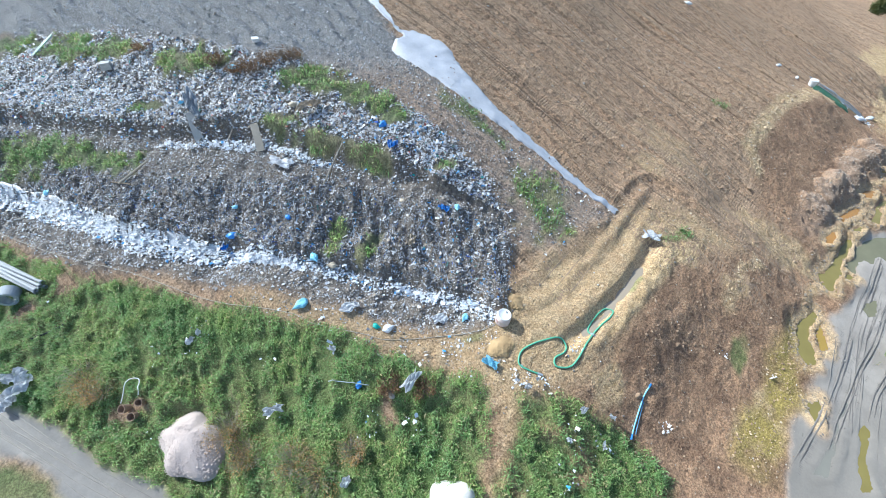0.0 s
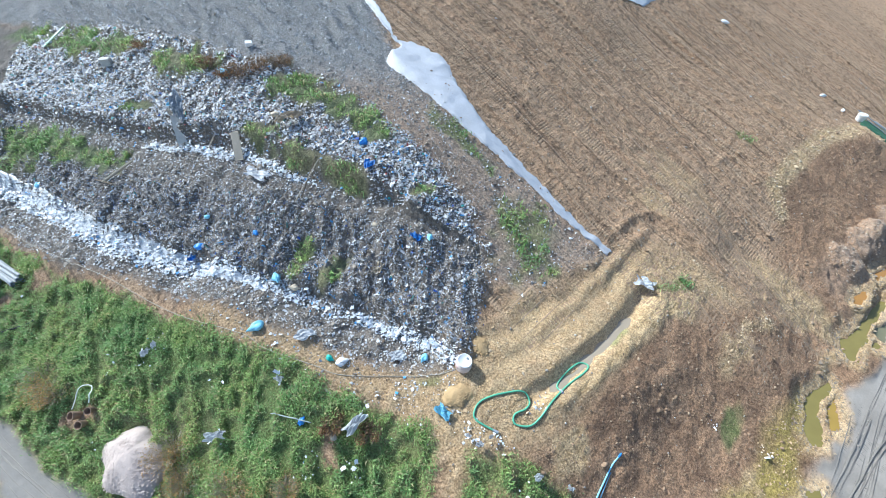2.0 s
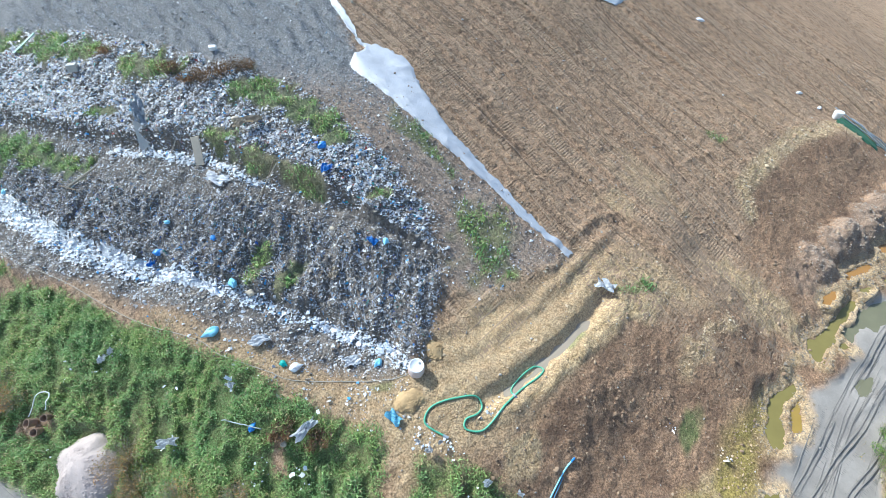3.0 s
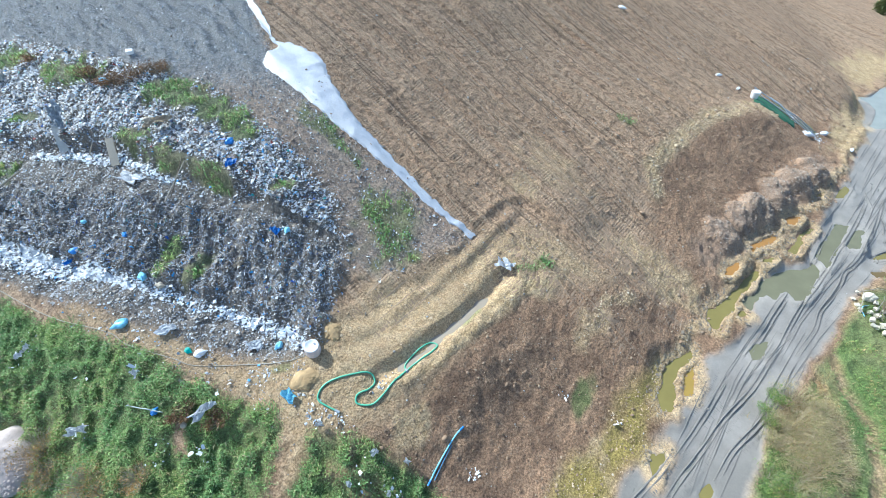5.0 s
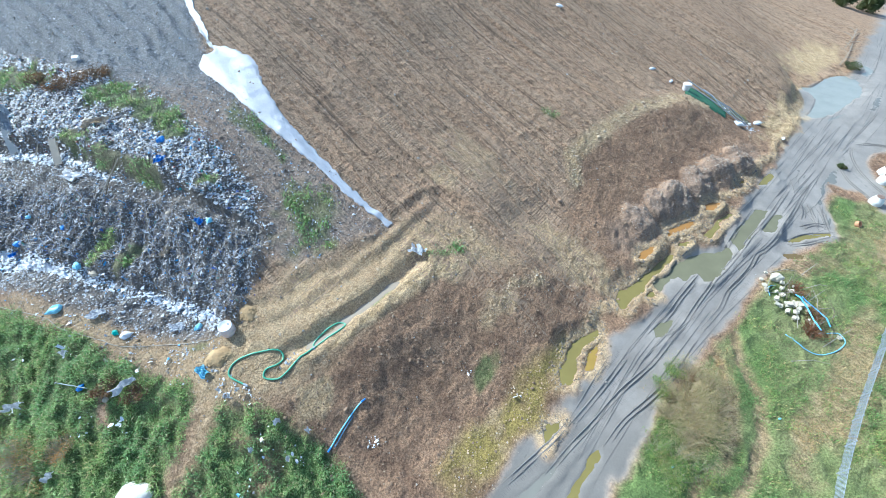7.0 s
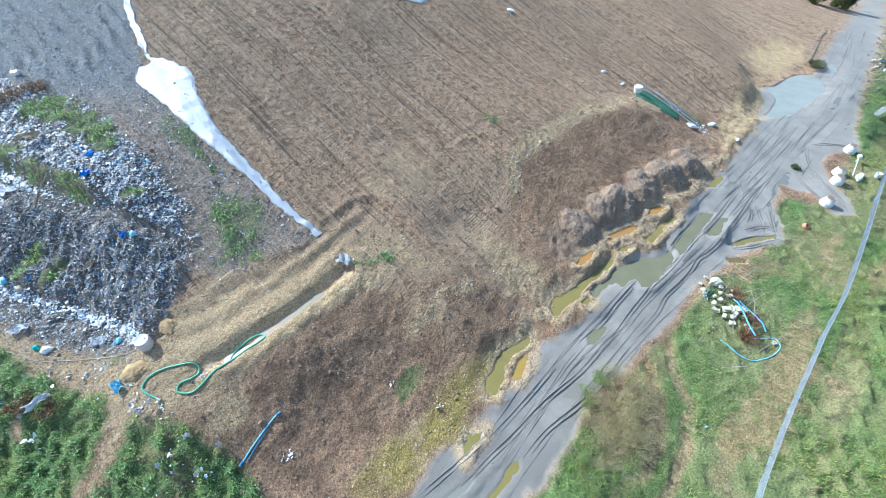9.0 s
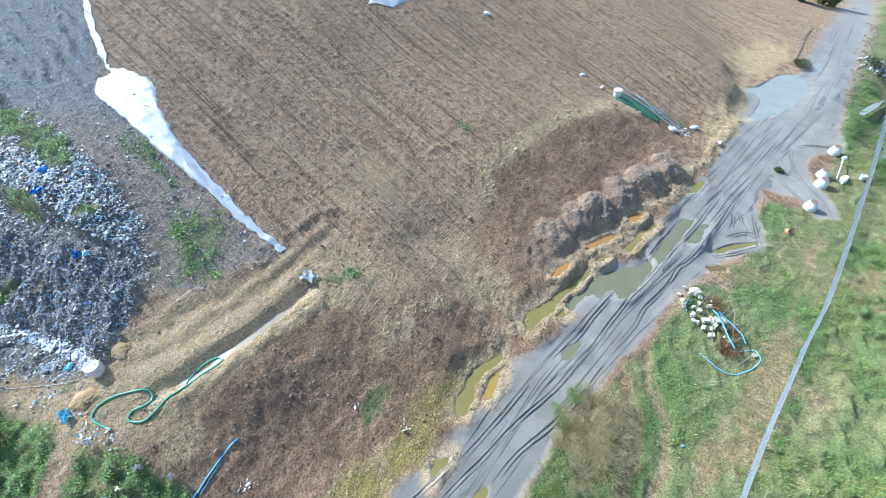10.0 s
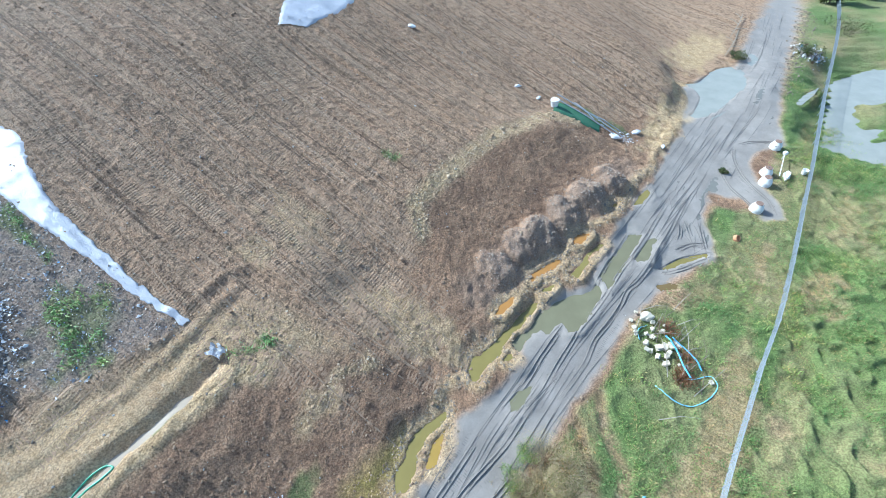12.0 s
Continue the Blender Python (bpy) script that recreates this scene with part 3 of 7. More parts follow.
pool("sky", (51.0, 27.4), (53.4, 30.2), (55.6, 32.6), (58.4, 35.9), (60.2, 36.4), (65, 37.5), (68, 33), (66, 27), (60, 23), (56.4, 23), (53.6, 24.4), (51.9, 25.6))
LEVELS, SHORES, DRY_H = [], [], H.copy()
rims = np.zeros_like(GX)
for _, outline, kind in POOLS:
    ring = np.array(outline, float)
    level = float(np.mean(broad(ring[:, 0], ring[:, 1])) * (0.08 if kind == "sky" else 0.45) + broad(ring[:, 0], ring[:, 1]).min() * (0.92 if kind == "sky" else 0.55)) - 0.03
    LEVELS.append(level)
    d = inside(outline, GX + 0.17 * fbm(GX * 1.6, GY * 1.6, 71), GY + 0.17 * fbm(GX * 1.6, GY * 1.6, 75))
    wet_road = kind in ("grey", "film")
    SHORES.append(d)
    reach = 2.4 if outline[0][0] > 40 else 0.8 if wet_road else 1.0
    lip = smooth(1 + d / reach) * (d <= 0)
    if kind not in ("sky", "grey", "film", "brown") and outline[0][1] > 5 and outline[0][0] < 32:
        rims = np.maximum(rims, smooth(1.4 + d / 0.45) * (d < 0.02))
    H = H + lip * 0.85 * (level + (0.02 if wet_road else 0.035) + 0.7 * (H - BROAD) - H)
    bed = level - 0.14 * smooth(d / (0.4 if outline[0][0] < 50 else 1.8)) + 0.02 * noise2(GX * 3, GY * 3, 79)
    H = np.where((d <= 0) & (d > -0.35), np.maximum(H, level + 0.012 + (0.02 if wet_road else 0.10) * np.maximum(0, fbm(GX * 2.2, GY * 2.2, 80, 3)) - 0.02 * smooth(-d * 2 - 0.6)), H)
    H = np.where(d > 0, np.minimum(H, bed), H)
BEST = np.maximum.reduce(SHORES)
for level, d in zip(LEVELS, SHORES):
    H = np.where((d > -0.35) & (BEST <= 0) & (d >= BEST - 0.25), np.maximum(H, level + 0.015 + 0.05 * np.maximum(0, fbm(GX * 2.6, GY * 2.6, 84, 3))), H)

H += 0.45 * patch(58.2, 29.6, 2.9, 1.4, 50) + 0.4 * patch(63.5, 31.5, 1.6, 0.8, 20)


def ground_z(x, y):
    """The ground's height at a place of the plan."""
    x, y = np.asarray(x, float), np.asarray(y, float)
    i = np.clip(np.searchsorted(XS, x) - 1, 0, len(XS) - 2)
    j = np.clip(np.searchsorted(YS, y) - 1, 0, len(YS) - 2)
    fu, fv = np.clip((x - XS[i]) / (XS[i + 1] - XS[i]), 0, 1), np.clip((y - YS[j]) / (YS[j + 1] - YS[j]), 0, 1)
    return (H[i, j] * (1 - fu) + H[i + 1, j] * fu) * (1 - fv) + (H[i, j + 1] * (1 - fu) + H[i + 1, j + 1] * fu) * fv


def share(mask, x, y):
    i = np.clip(np.searchsorted(XS, x) - 1, 0, len(XS) - 2)
    j = np.clip(np.searchsorted(YS, y) - 1, 0, len(YS) - 2)
    return mask[i, j]


def mesh_np(name, verts, tris, mat):
    """A mesh object from arrays of places and triangles."""
    me = bpy.data.meshes.new(name)
    me.vertices.add(len(verts))
    me.vertices.foreach_set("co", np.ascontiguousarray(verts, np.float32).ravel())
    me.loops.add(tris.size)
    me.loops.foreach_set("vertex_index", np.ascontiguousarray(tris, np.int32).ravel())
    me.polygons.add(len(tris))
    me.polygons.foreach_set("loop_start", np.arange(len(tris), dtype=np.int32) * tris.shape[1])
    me.update(calc_edges=True)
    me.materials.append(mat)
    return new(name, me)


# ---- the ground ----
def ground_material():
    m, nt, b = material("ground")
    pos = node(nt, "TexCoord").outputs["Object"]
    za, zb = node(nt, "Attribute", name_of="zone_a"), node(nt, "Attribute", name_of="zone_b")
    zc = node(nt, "Attribute", name_of="zone_c")
    sa, sb, sc = (node(nt, "SeparateColor", {0: z.outputs["Color"]}) for z in (za, zb, zc))
    huge, big = noise_node(nt, 0.11, 4, 0.6, pos), noise_node(nt, 0.7, 5, 0.62, pos)
    mid, fine = noise_node(nt, 3.2, 5, 0.68, pos), noise_node(nt, 14.0, 4, 0.75, pos)
    cells = node(nt, "TexVoronoi", {"Vector": pos, "Scale": 7.0}).outputs["Distance"]
    # lanes run at forty-two degrees down the field
    turned = node(nt, "Mapping", {"Vector": pos, "Rotation": (0, 0, radians(42))}).outputs[0]
    drawn = node(nt, "Mapping", {"Vector": turned, "Scale": (0.045, 2.2, 0.2)}).outputs[0]
    streak = noise_node(nt, 1.0, 5, 0.65, drawn)
    thin = noise_node(nt, 1.0, 3, 0.55, node(nt, "Mapping", {"Vector": turned, "Scale": (0.09, 6.5, 0.2)}).outputs[0])
    lanes = noise_node(nt, 0.8, 2, 0.4, drawn, 0.2)
    cleat = node(nt, "TexWave", {"Vector": turned, "Scale": 2.3, "Distortion": 2.2, "Detail": 2.0, "Detail Scale": 1.5}).outputs[1]
    cleat_on = math_node(nt, "MULTIPLY", ramp(nt, lanes, [(0.50, (0, 0, 0)), (0.53, (1, 1, 1))]), sc.outputs[0])
    cleat_on = math_node(nt, "MULTIPLY", cleat_on, ramp(nt, big, [(0.40, (0, 0, 0)), (0.50, (1, 1, 1))]))
    soil = mixed(nt, huge, (0.355, 0.222, 0.135), (0.53, 0.35, 0.21))
    soil = mixed(nt, ramp(nt, streak, [(0.36, (0, 0, 0)), (0.6, (1, 1, 1))]), soil, mixed(nt, big, (0.39, 0.265, 0.165), (0.58, 0.415, 0.265)))
    soil = mixed(nt, math_node(nt, "MULTIPLY", ramp(nt, mid, [(0.48, (0, 0, 0)), (0.58, (1, 1, 1))]), 0.6), soil, (0.125, 0.086, 0.06))
    soil = mixed(nt, math_node(nt, "MULTIPLY", ramp(nt, mid, [(0.32, (1, 1, 1)), (0.42, (0, 0, 0))]), 0.6), soil, (0.48, 0.37, 0.265))
    soil = mixed(nt, math_node(nt, "MULTIPLY", cleat_on, math_node(nt, "MULTIPLY", cleat, 0.45)), soil, (0.46, 0.355, 0.25))
    soil = mixed(nt, math_node(nt, "MULTIPLY", ramp(nt, thin, [(0.30, (1, 1, 1)), (0.47, (0, 0, 0))]), 0.75), soil, (0.12, 0.082, 0.056))
    soil = mixed(nt, math_node(nt, "MULTIPLY", ramp(nt, thin, [(0.56, (0, 0, 0)), (0.70, (1, 1, 1))]), 0.65), soil, (0.52, 0.40, 0.285))
    soil_new = mixed(nt, ramp(nt, big, [(0.36, (0, 0, 0)), (0.62, (1, 1, 1))]), (0.24, 0.15, 0.093), (0.415, 0.27, 0.165))
    soil_new = mixed(nt, math_node(nt, "MULTIPLY", ramp(nt, mid, [(0.52, (0, 0, 0)), (0.66, (1, 1, 1))]), 0.4), soil_new, (0.36, 0.265, 0.18))
    soil_new = mixed(nt, math_node(nt, "MULTIPLY", ramp(nt, mid, [(0.36, (1, 1, 1)), (0.48, (0, 0, 0))]), 0.55), soil_new, (0.12, 0.083, 0.06))
    soil = mixed(nt, sb.outputs[2], soil, soil_new)
    soil = mixed(nt, 1.0, soil, (1.03, 0.995, 0.975), "MULTIPLY")
    clay = mixed(nt, ramp(nt, mid, [(0.4, (0, 0, 0)), (0.6, (1, 1, 1))]), (0.48, 0.34, 0.175), (0.70, 0.53, 0.31))
    clay = mixed(nt, math_node(nt, "MULTIPLY", mid, 0.3), clay, (0.33, 0.245, 0.16))
    clay_on = math_node(nt, "MULTIPLY", sc.outputs[1], ramp(nt, big, [(0.30, (0.7, 0.7, 0.7)), (0.56, (1, 1, 1))]))
    clay_on = math_node(nt, "MAXIMUM", clay_on, math_node(nt, "MULTIPLY", math_node(nt, "SUBTRACT", sc.outputs[1], 0.8), 4.6))
    col = mixed(nt, clay_on, soil, clay)
    grey = mixed(nt, big, (0.27, 0.265, 0.262), (0.46, 0.455, 0.45))
    grey = mixed(nt, math_node(nt, "MULTIPLY", mid, 0.4), grey, (0.15, 0.135, 0.12))
    col = mixed(nt, sa.outputs[2], col, grey)
    yel = mixed(nt, big, (0.22, 0.17, 0.06), (0.44, 0.34, 0.10))
    col = mixed(nt, math_node(nt, "MULTIPLY", sb.outputs[1], ramp(nt, big, [(0.34, (0.3, 0.3, 0.3)), (0.5, (1, 1, 1))])), col, yel)
    slurry = mixed(nt, ramp(nt, big, [(0.35, (0, 0, 0)), (0.65, (1, 1, 1))]), (0.20, 0.178, 0.157), (0.29, 0.262, 0.235))
    slurry = mixed(nt, math_node(nt, "MULTIPLY", mid, 0.45), slurry, (0.155, 0.14, 0.122))
    slurry = mixed(nt, ramp(nt, sc.outputs[2], [(0.8, (0, 0, 0)), (1.0, (0.75, 0.75, 0.75))]), slurry, (0.15, 0.137, 0.12))
    col = mixed(nt, sb.outputs[0], col, slurry)
    rubbish = mixed(nt, big, (0.12, 0.105, 0.092), (0.32, 0.275, 0.235))
    rubbish = mixed(nt, ramp(nt, fine, [(0.55, (0, 0, 0)), (0.75, (1, 1, 1))]), rubbish, (0.34, 0.34, 0.34))
    col = mixed(nt, sa.outputs[1], col, rubbish)
    turf = mixed(nt, big, (0.11, 0.185, 0.05), (0.21, 0.29, 0.095))
    turf = mixed(nt, ramp(nt, huge, [(0.45, (0, 0, 0)), (0.66, (0.9, 0.9, 0.9))]), turf, (0.36, 0.32, 0.16))
    turf = mixed(nt, math_node(nt, "MULTIPLY", mid, 0.5), turf, (0.08, 0.095, 0.035))
    col = mixed(nt, sa.outputs[0], col, turf)
    grain = math_node(nt, "MULTIPLY", ramp(nt, fine, [(0.42, (0, 0, 0)), (0.58, (1, 1, 1))]), math_node(nt, "SUBTRACT", 1.0, math_node(nt, "MULTIPLY", sb.outputs[0], 0.85)))
    col = mixed(nt, grain, mixed(nt, 1.0, col, (1.22, 1.22, 1.21), "MULTIPLY"), mixed(nt, 1.0, col, (0.64, 0.62, 0.60), "MULTIPLY"))
    nt.links.new(col, b.inputs["Base Color"])
    wet = math_node(nt, "MULTIPLY", sc.outputs[2], ramp(nt, big, [(0.35, (1, 1, 1)), (0.65, (0.3, 0.3, 0.3))]))
    nt.links.new(math_node(nt, "SUBTRACT", 0.92, math_node(nt, "MULTIPLY", wet, 0.54)), b.inputs["Roughness"])
    b.inputs["Specular IOR Level"].default_value = 0.35
    b.inputs["Diffuse Roughness"].default_value = 0.6
    rough_part = math_node(nt, "MAXIMUM", 0.08, math_node(nt, "SUBTRACT", 1.0, math_node(nt, "MULTIPLY", sc.outputs[2], 1.15)))
    n1 = bump(nt, mid, math_node(nt, "MULTIPLY", rough_part, 1.0), 0.22)
    n2 = bump(nt, fine, math_node(nt, "MULTIPLY", rough_part, 0.8), 0.08, n1)
    n3 = bump(nt, cells, math_node(nt, "MULTIPLY", rough_part, 0.4), 0.06, n2)
    n4 = bump(nt, math_node(nt, "MULTIPLY", cleat, cleat_on), 0.6, 0.05, n3)
    nt.links.new(n4, b.inputs["Normal"])
    return m


nx, ny = GX.shape
idx = np.arange(nx * ny).reshape(nx, ny)
quads = np.stack([idx[:-1, :-1], idx[1:, :-1], idx[1:, 1:], idx[:-1, 1:]], -1).reshape(-1, 4)
ground = mesh_np("ground", np.stack([GX, GY, H], -1).reshape(-1, 3), quads, ground_material())
# the 0.2 term makes the road mud darker and smoother towards the south
wet_mask = np.clip(mud * (0.78 + 0.2 * smooth((8.5 - GY) / 4.0)) + mud_west * 0.8 + cut * 0.8 + lumps * 0.25, 0, 1)
SEAM = [(14.6, 10.6), (15.1, 11.2), (15.7, 11.7), (16.1, 12.3), (17.3, 12.9)]
_, seam_side = beside(SEAM, GX, GY)
seam = smooth(1.2 - np.abs(seam_side + 0.5 * fbm(GX * 1.1, GY * 1.1, 39)) / 0.4) * smooth(fbm(GX * 1.4, GY * 1.4, 40) * 3 + 0.8)
red_clay = np.clip(np.maximum.reduce([bank, 0.8 * seam, straw * east * 0.3 * (1 - bare), sand * 0.8, ridge, rims * 0.8, spoil * 0.8 * (1 - grass), patch(14.2, 19.4, 1.6, 1.0, -42) * 0.5, patch(12.4, 18.0, 0.8, 0.6) * 0.7, patch(13.0, 13.2, 0.9, 0.5, 45) * 0.8, patch(15.2, 11.4, 1.0, 0.6, 40) * 0.7, patch(2.9, 8.2, 0.8, 0.7) , patch(7.2, 6.6, 0.9, 0.5, 45), patch(19.5, 14.6, 2.2, 1.0, -30), patch(40.6, 30.0, 3.8, 1.5, 45), patch(42.5, 33.0, 3.0, 1.2, 55), patch(46.5, 39.2, 3.6, 1.6, 35), patch(38.6, 28.0, 2.6, 1.1, 42), patch(48.5, 40.5, 3.0, 1.3, 45), patch(22.3, 22.4, 0.7, 0.4, 45), patch(14.4, 5.6, 1.4, 0.8, 45)]), 0, 1)
# full pale clay on bank and crest also puts their sunlit look into colour
red_clay = np.where((bank > 0.5) | (ridge > 0.5) | (GX > 37), red_clay, np.minimum(red_clay, 0.8))
for key, (r, g, bl) in {"zone_a": (grass, waste, tip * (0.35 + 0.65 * smooth((GY - 20) / 4))), "zone_b": (np.clip((mud + mud_west) * (1 - 0.85 * np.maximum(rims, spoil)) + 0.38 * lumps, 0, 1), yellow, fresh * (1 - 0.6 * ridge)), "zone_c": (top * (1 - 0.85 * sand) * (1 - 0.9 * smooth((11.5 - GY) / 1.0)) + 0.6 * fresh * smooth((GX - 14) / 3) * smooth((22 - GX) / 3), red_clay, wet_mask)}.items():
    at = ground.data.attributes.new(key, "FLOAT_COLOR", "POINT")
    at.data.foreach_set("color", np.stack([r, g, bl, np.ones_like(r)], -1).astype(np.float32).ravel())
ground.data.polygons.foreach_set("use_smooth", np.ones(len(quads), bool))
tagged(ground, "brown, grey and grassy ground of a landfill beside a wet road", "ground", kind="structure")

# ---- water ----
def water_material(name, colour, rough=0.06):
    m, nt, b = material(name)
    pos = node(nt, "TexCoord").outputs["Object"]
    big = noise_node(nt, 0.9, 4, 0.6, pos)
    col = mixed(nt, big, tuple(c * 0.75 for c in colour), tuple(c * 1.15 for c in colour))
    nt.links.new(col, b.inputs["Base Color"])
    b.inputs["Roughness"].default_value, b.inputs["IOR"].default_value = rough, 1.33
    nt.links.new(bump(nt, noise_node(nt, 5.0, 2, 0.5, pos), 0.04, 0.02), b.inputs["Normal"])
    return m


# sky pools: pale base colour stands in for part of the mirrored sky
WATERS = {"olive": water_material("olive_water", (0.20, 0.165, 0.055)), "orange": water_material("orange_water", (0.33, 0.17, 0.05)), "amber": water_material("amber_water", (0.30, 0.20, 0.05)), "brown": water_material("brown_water", (0.15, 0.105, 0.045)), "grey": water_material("grey_water", (0.165, 0.155, 0.095)), "sky": water_material("pale_sky_water", (0.28, 0.285, 0.25), 0.05), "film": water_material("road_film", (0.205, 0.195, 0.165), 0.14), "drain": water_material("drain_water", (0.33, 0.275, 0.21), 0.12)}
WATER_WORDS = {"olive": "shallow pool of olive yellow water beside the muddy road", "amber": "small pool of amber yellow water among clay ridges", "orange": "small pool of rusty orange water in the clay", "brown": "murky brown puddle in grass beside the muddy road", "grey": "shallow puddle of grey green water on the muddy road", "film": "shallow channel of grey water along the muddy road", "sky": "still pool of water that mirrors the pale sky"}
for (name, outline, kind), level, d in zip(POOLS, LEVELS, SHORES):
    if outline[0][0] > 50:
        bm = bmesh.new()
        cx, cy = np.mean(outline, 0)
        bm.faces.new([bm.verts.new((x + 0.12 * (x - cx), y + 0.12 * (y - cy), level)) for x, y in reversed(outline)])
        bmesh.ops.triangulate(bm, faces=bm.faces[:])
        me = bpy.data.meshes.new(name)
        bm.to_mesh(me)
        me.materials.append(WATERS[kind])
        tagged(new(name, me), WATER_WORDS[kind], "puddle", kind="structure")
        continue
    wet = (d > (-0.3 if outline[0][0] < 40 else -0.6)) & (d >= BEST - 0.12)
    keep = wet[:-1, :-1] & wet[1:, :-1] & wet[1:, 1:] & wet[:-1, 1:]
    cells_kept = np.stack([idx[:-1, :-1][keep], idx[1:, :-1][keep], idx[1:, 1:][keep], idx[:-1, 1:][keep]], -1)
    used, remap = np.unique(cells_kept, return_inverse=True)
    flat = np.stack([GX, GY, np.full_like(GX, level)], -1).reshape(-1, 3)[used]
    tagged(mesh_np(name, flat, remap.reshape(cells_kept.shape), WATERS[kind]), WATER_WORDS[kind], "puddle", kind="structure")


def ribbon(name, line, width, lift, mat, label, category):
    """A strip that follows a line of the plan at the land's own slope."""
    pts = [Vector((*p, 0)) for p in line]
    verts, tris = [], []
    for k, p in enumerate(pts):
        way = (pts[min(k + 1, len(pts) - 1)] - pts[max(k - 1, 0)]).normalized()
        side = Vector((way.y, -way.x, 0))
        for s in (-1, 1):
            q = p + side * s * width[k] / 2
            verts.append((q.x, q.y, lift[k]))
        if k:
            a = 2 * k - 2
            tris += [(a, a + 1, a + 3), (a, a + 3, a + 2)]
    return tagged(mesh_np(name, np.array(verts), np.array(tris), mat), label, category, kind="structure")


DRAIN_WET = [(6.0, 8.45), (7.0, 9.0), (8.0, 9.83), (8.9, 10.6), (10.0, 11.7), (10.8, 12.6)]
ribbon("drain_water", DRAIN_WET, [0.8, 0.95, 0.9, 0.9, 0.8, 0.7], [float(ground_z(x, y)) + up for (x, y), up in zip(DRAIN_WET, (-0.12, 0.05, 0.06, 0.06, 0.05, -0.12))], WATERS["drain"], "brown water standing in a shallow clay drain", "puddle")

# a film of water that fills the ruts of the road
film = (mud > 0.6) & (GX > 9) & (GX < 76) & (GY > -2) & (GY < 66)
film_z = BROAD - 0.043 + 0.016 * noise2(road_run * 0.22, sway * 0.4, 81) - 0.12 * (1 - smooth((mud - 0.7) / 0.25))
for (_, outline, _), level in zip(POOLS, LEVELS):
    film_z -= 0.15 * smooth(1.5 + inside(outline, GX, GY) / 0.6)
film_z += np.minimum(0, H - DRY_H)
film &= BEST < 0.15
keep = film[:-1, :-1] & film[1:, :-1] & film[1:, 1:] & film[:-1, 1:]
cells_kept = np.stack([idx[:-1, :-1][keep], idx[1:, :-1][keep], idx[1:, 1:][keep], idx[:-1, 1:][keep]], -1)
used, remap = np.unique(cells_kept, return_inverse=True)
film_ob = mesh_np("road_water", np.stack([GX, GY, film_z], -1).reshape(-1, 3)[used], remap.reshape(cells_kept.shape), WATERS["film"])
film_ob.data.polygons.foreach_set("use_smooth", np.ones(len(cells_kept), bool))
tagged(film_ob, "thin grey water lying in the ruts of the muddy road", "puddle", kind="structure")


# ---- loose pieces by the thousand ----
def grid_piece(r, nu, nv, length, width, crumple):
    """A crumpled sheet."""
    u, v = np.meshgrid(np.linspace(-0.5, 0.5, nu), np.linspace(-0.5, 0.5, nv), indexing="ij")
    p = np.stack([u * length + r.normal(0, 0.10, u.shape) * length / nu, v * width + r.normal(0, 0.14, u.shape) * width, r.normal(0, crumple, u.shape) * width], -1).reshape(-1, 3)
    k = np.arange(nu * nv).reshape(nu, nv)
    a, b, c, d = k[:-1, :-1].ravel(), k[1:, :-1].ravel(), k[1:, 1:].ravel(), k[:-1, 1:].ravel()
    return p, np.concatenate([np.stack([a, b, c], -1), np.stack([a, c, d], -1)])


def lump_piece(r, level=1, rough=0.22, flat=0.7):
    """A stone, clod or stuffed bag."""
    bm = bmesh.new()
    bmesh.ops.create_icosphere(bm, subdivisions=level, radius=0.5)
    p = np.array([v.co[:] for v in bm.verts])
    t = np.array([[v.index for v in f.verts] for f in bm.faces])
    bm.free()
    p = p * (1 + r.normal(0, rough, (len(p), 1)))
    return p * np.array([1, r.uniform(0.65, 1), flat * r.uniform(0.7, 1)]), t


def crumb_piece(r):
    """A small broken clod, half sunk in the ground."""
    p = np.array([(1, 0, 0), (-1, 0, 0), (0, 1, 0), (0, -1, 0), (0, 0, 1), (0, 0, -1)], float) * 0.55 * r.uniform(0.65, 1.25, (6, 1)) + r.normal(0, 0.1, (6, 3))
    return p[:5] - np.array([0, 0, 0.08]), np.array([(0, 2, 4), (2, 1, 4), (1, 3, 4), (3, 0, 4)])


def tuft_piece(r, blades, height, spread, width):
    """A tuft of bent blades, each an island."""
    pts, tris = [], []
    for k in range(blades):
        turn, lean = r.uniform(0, 2 * np.pi), r.uniform(0.25, 1.0)
        h, w = height * r.uniform(0.55, 1.1), width * r.uniform(0.7, 1.3)
        c, s = np.cos(turn), np.sin(turn)
        foot = np.array([r.normal(0, spread * 0.35), r.normal(0, spread * 0.35), -0.03])
        out = np.array([c, s, 0])
        side = np.array([-s, c, 0]) * w
        mid, tip_at = foot + out * lean * h * 0.35 + np.array([0, 0, h * 0.62]), foot + out * lean * h * 0.95 + np.array([0, 0, h * (1.05 - 0.55 * lean)])
        b = len(pts)
        pts += [foot, mid - side * 1.2, mid + side * 1.2, tip_at]
        tris += [(b, b + 2, b + 1), (b + 1, b + 2, b + 3)]
    return np.array(pts), np.array(tris)


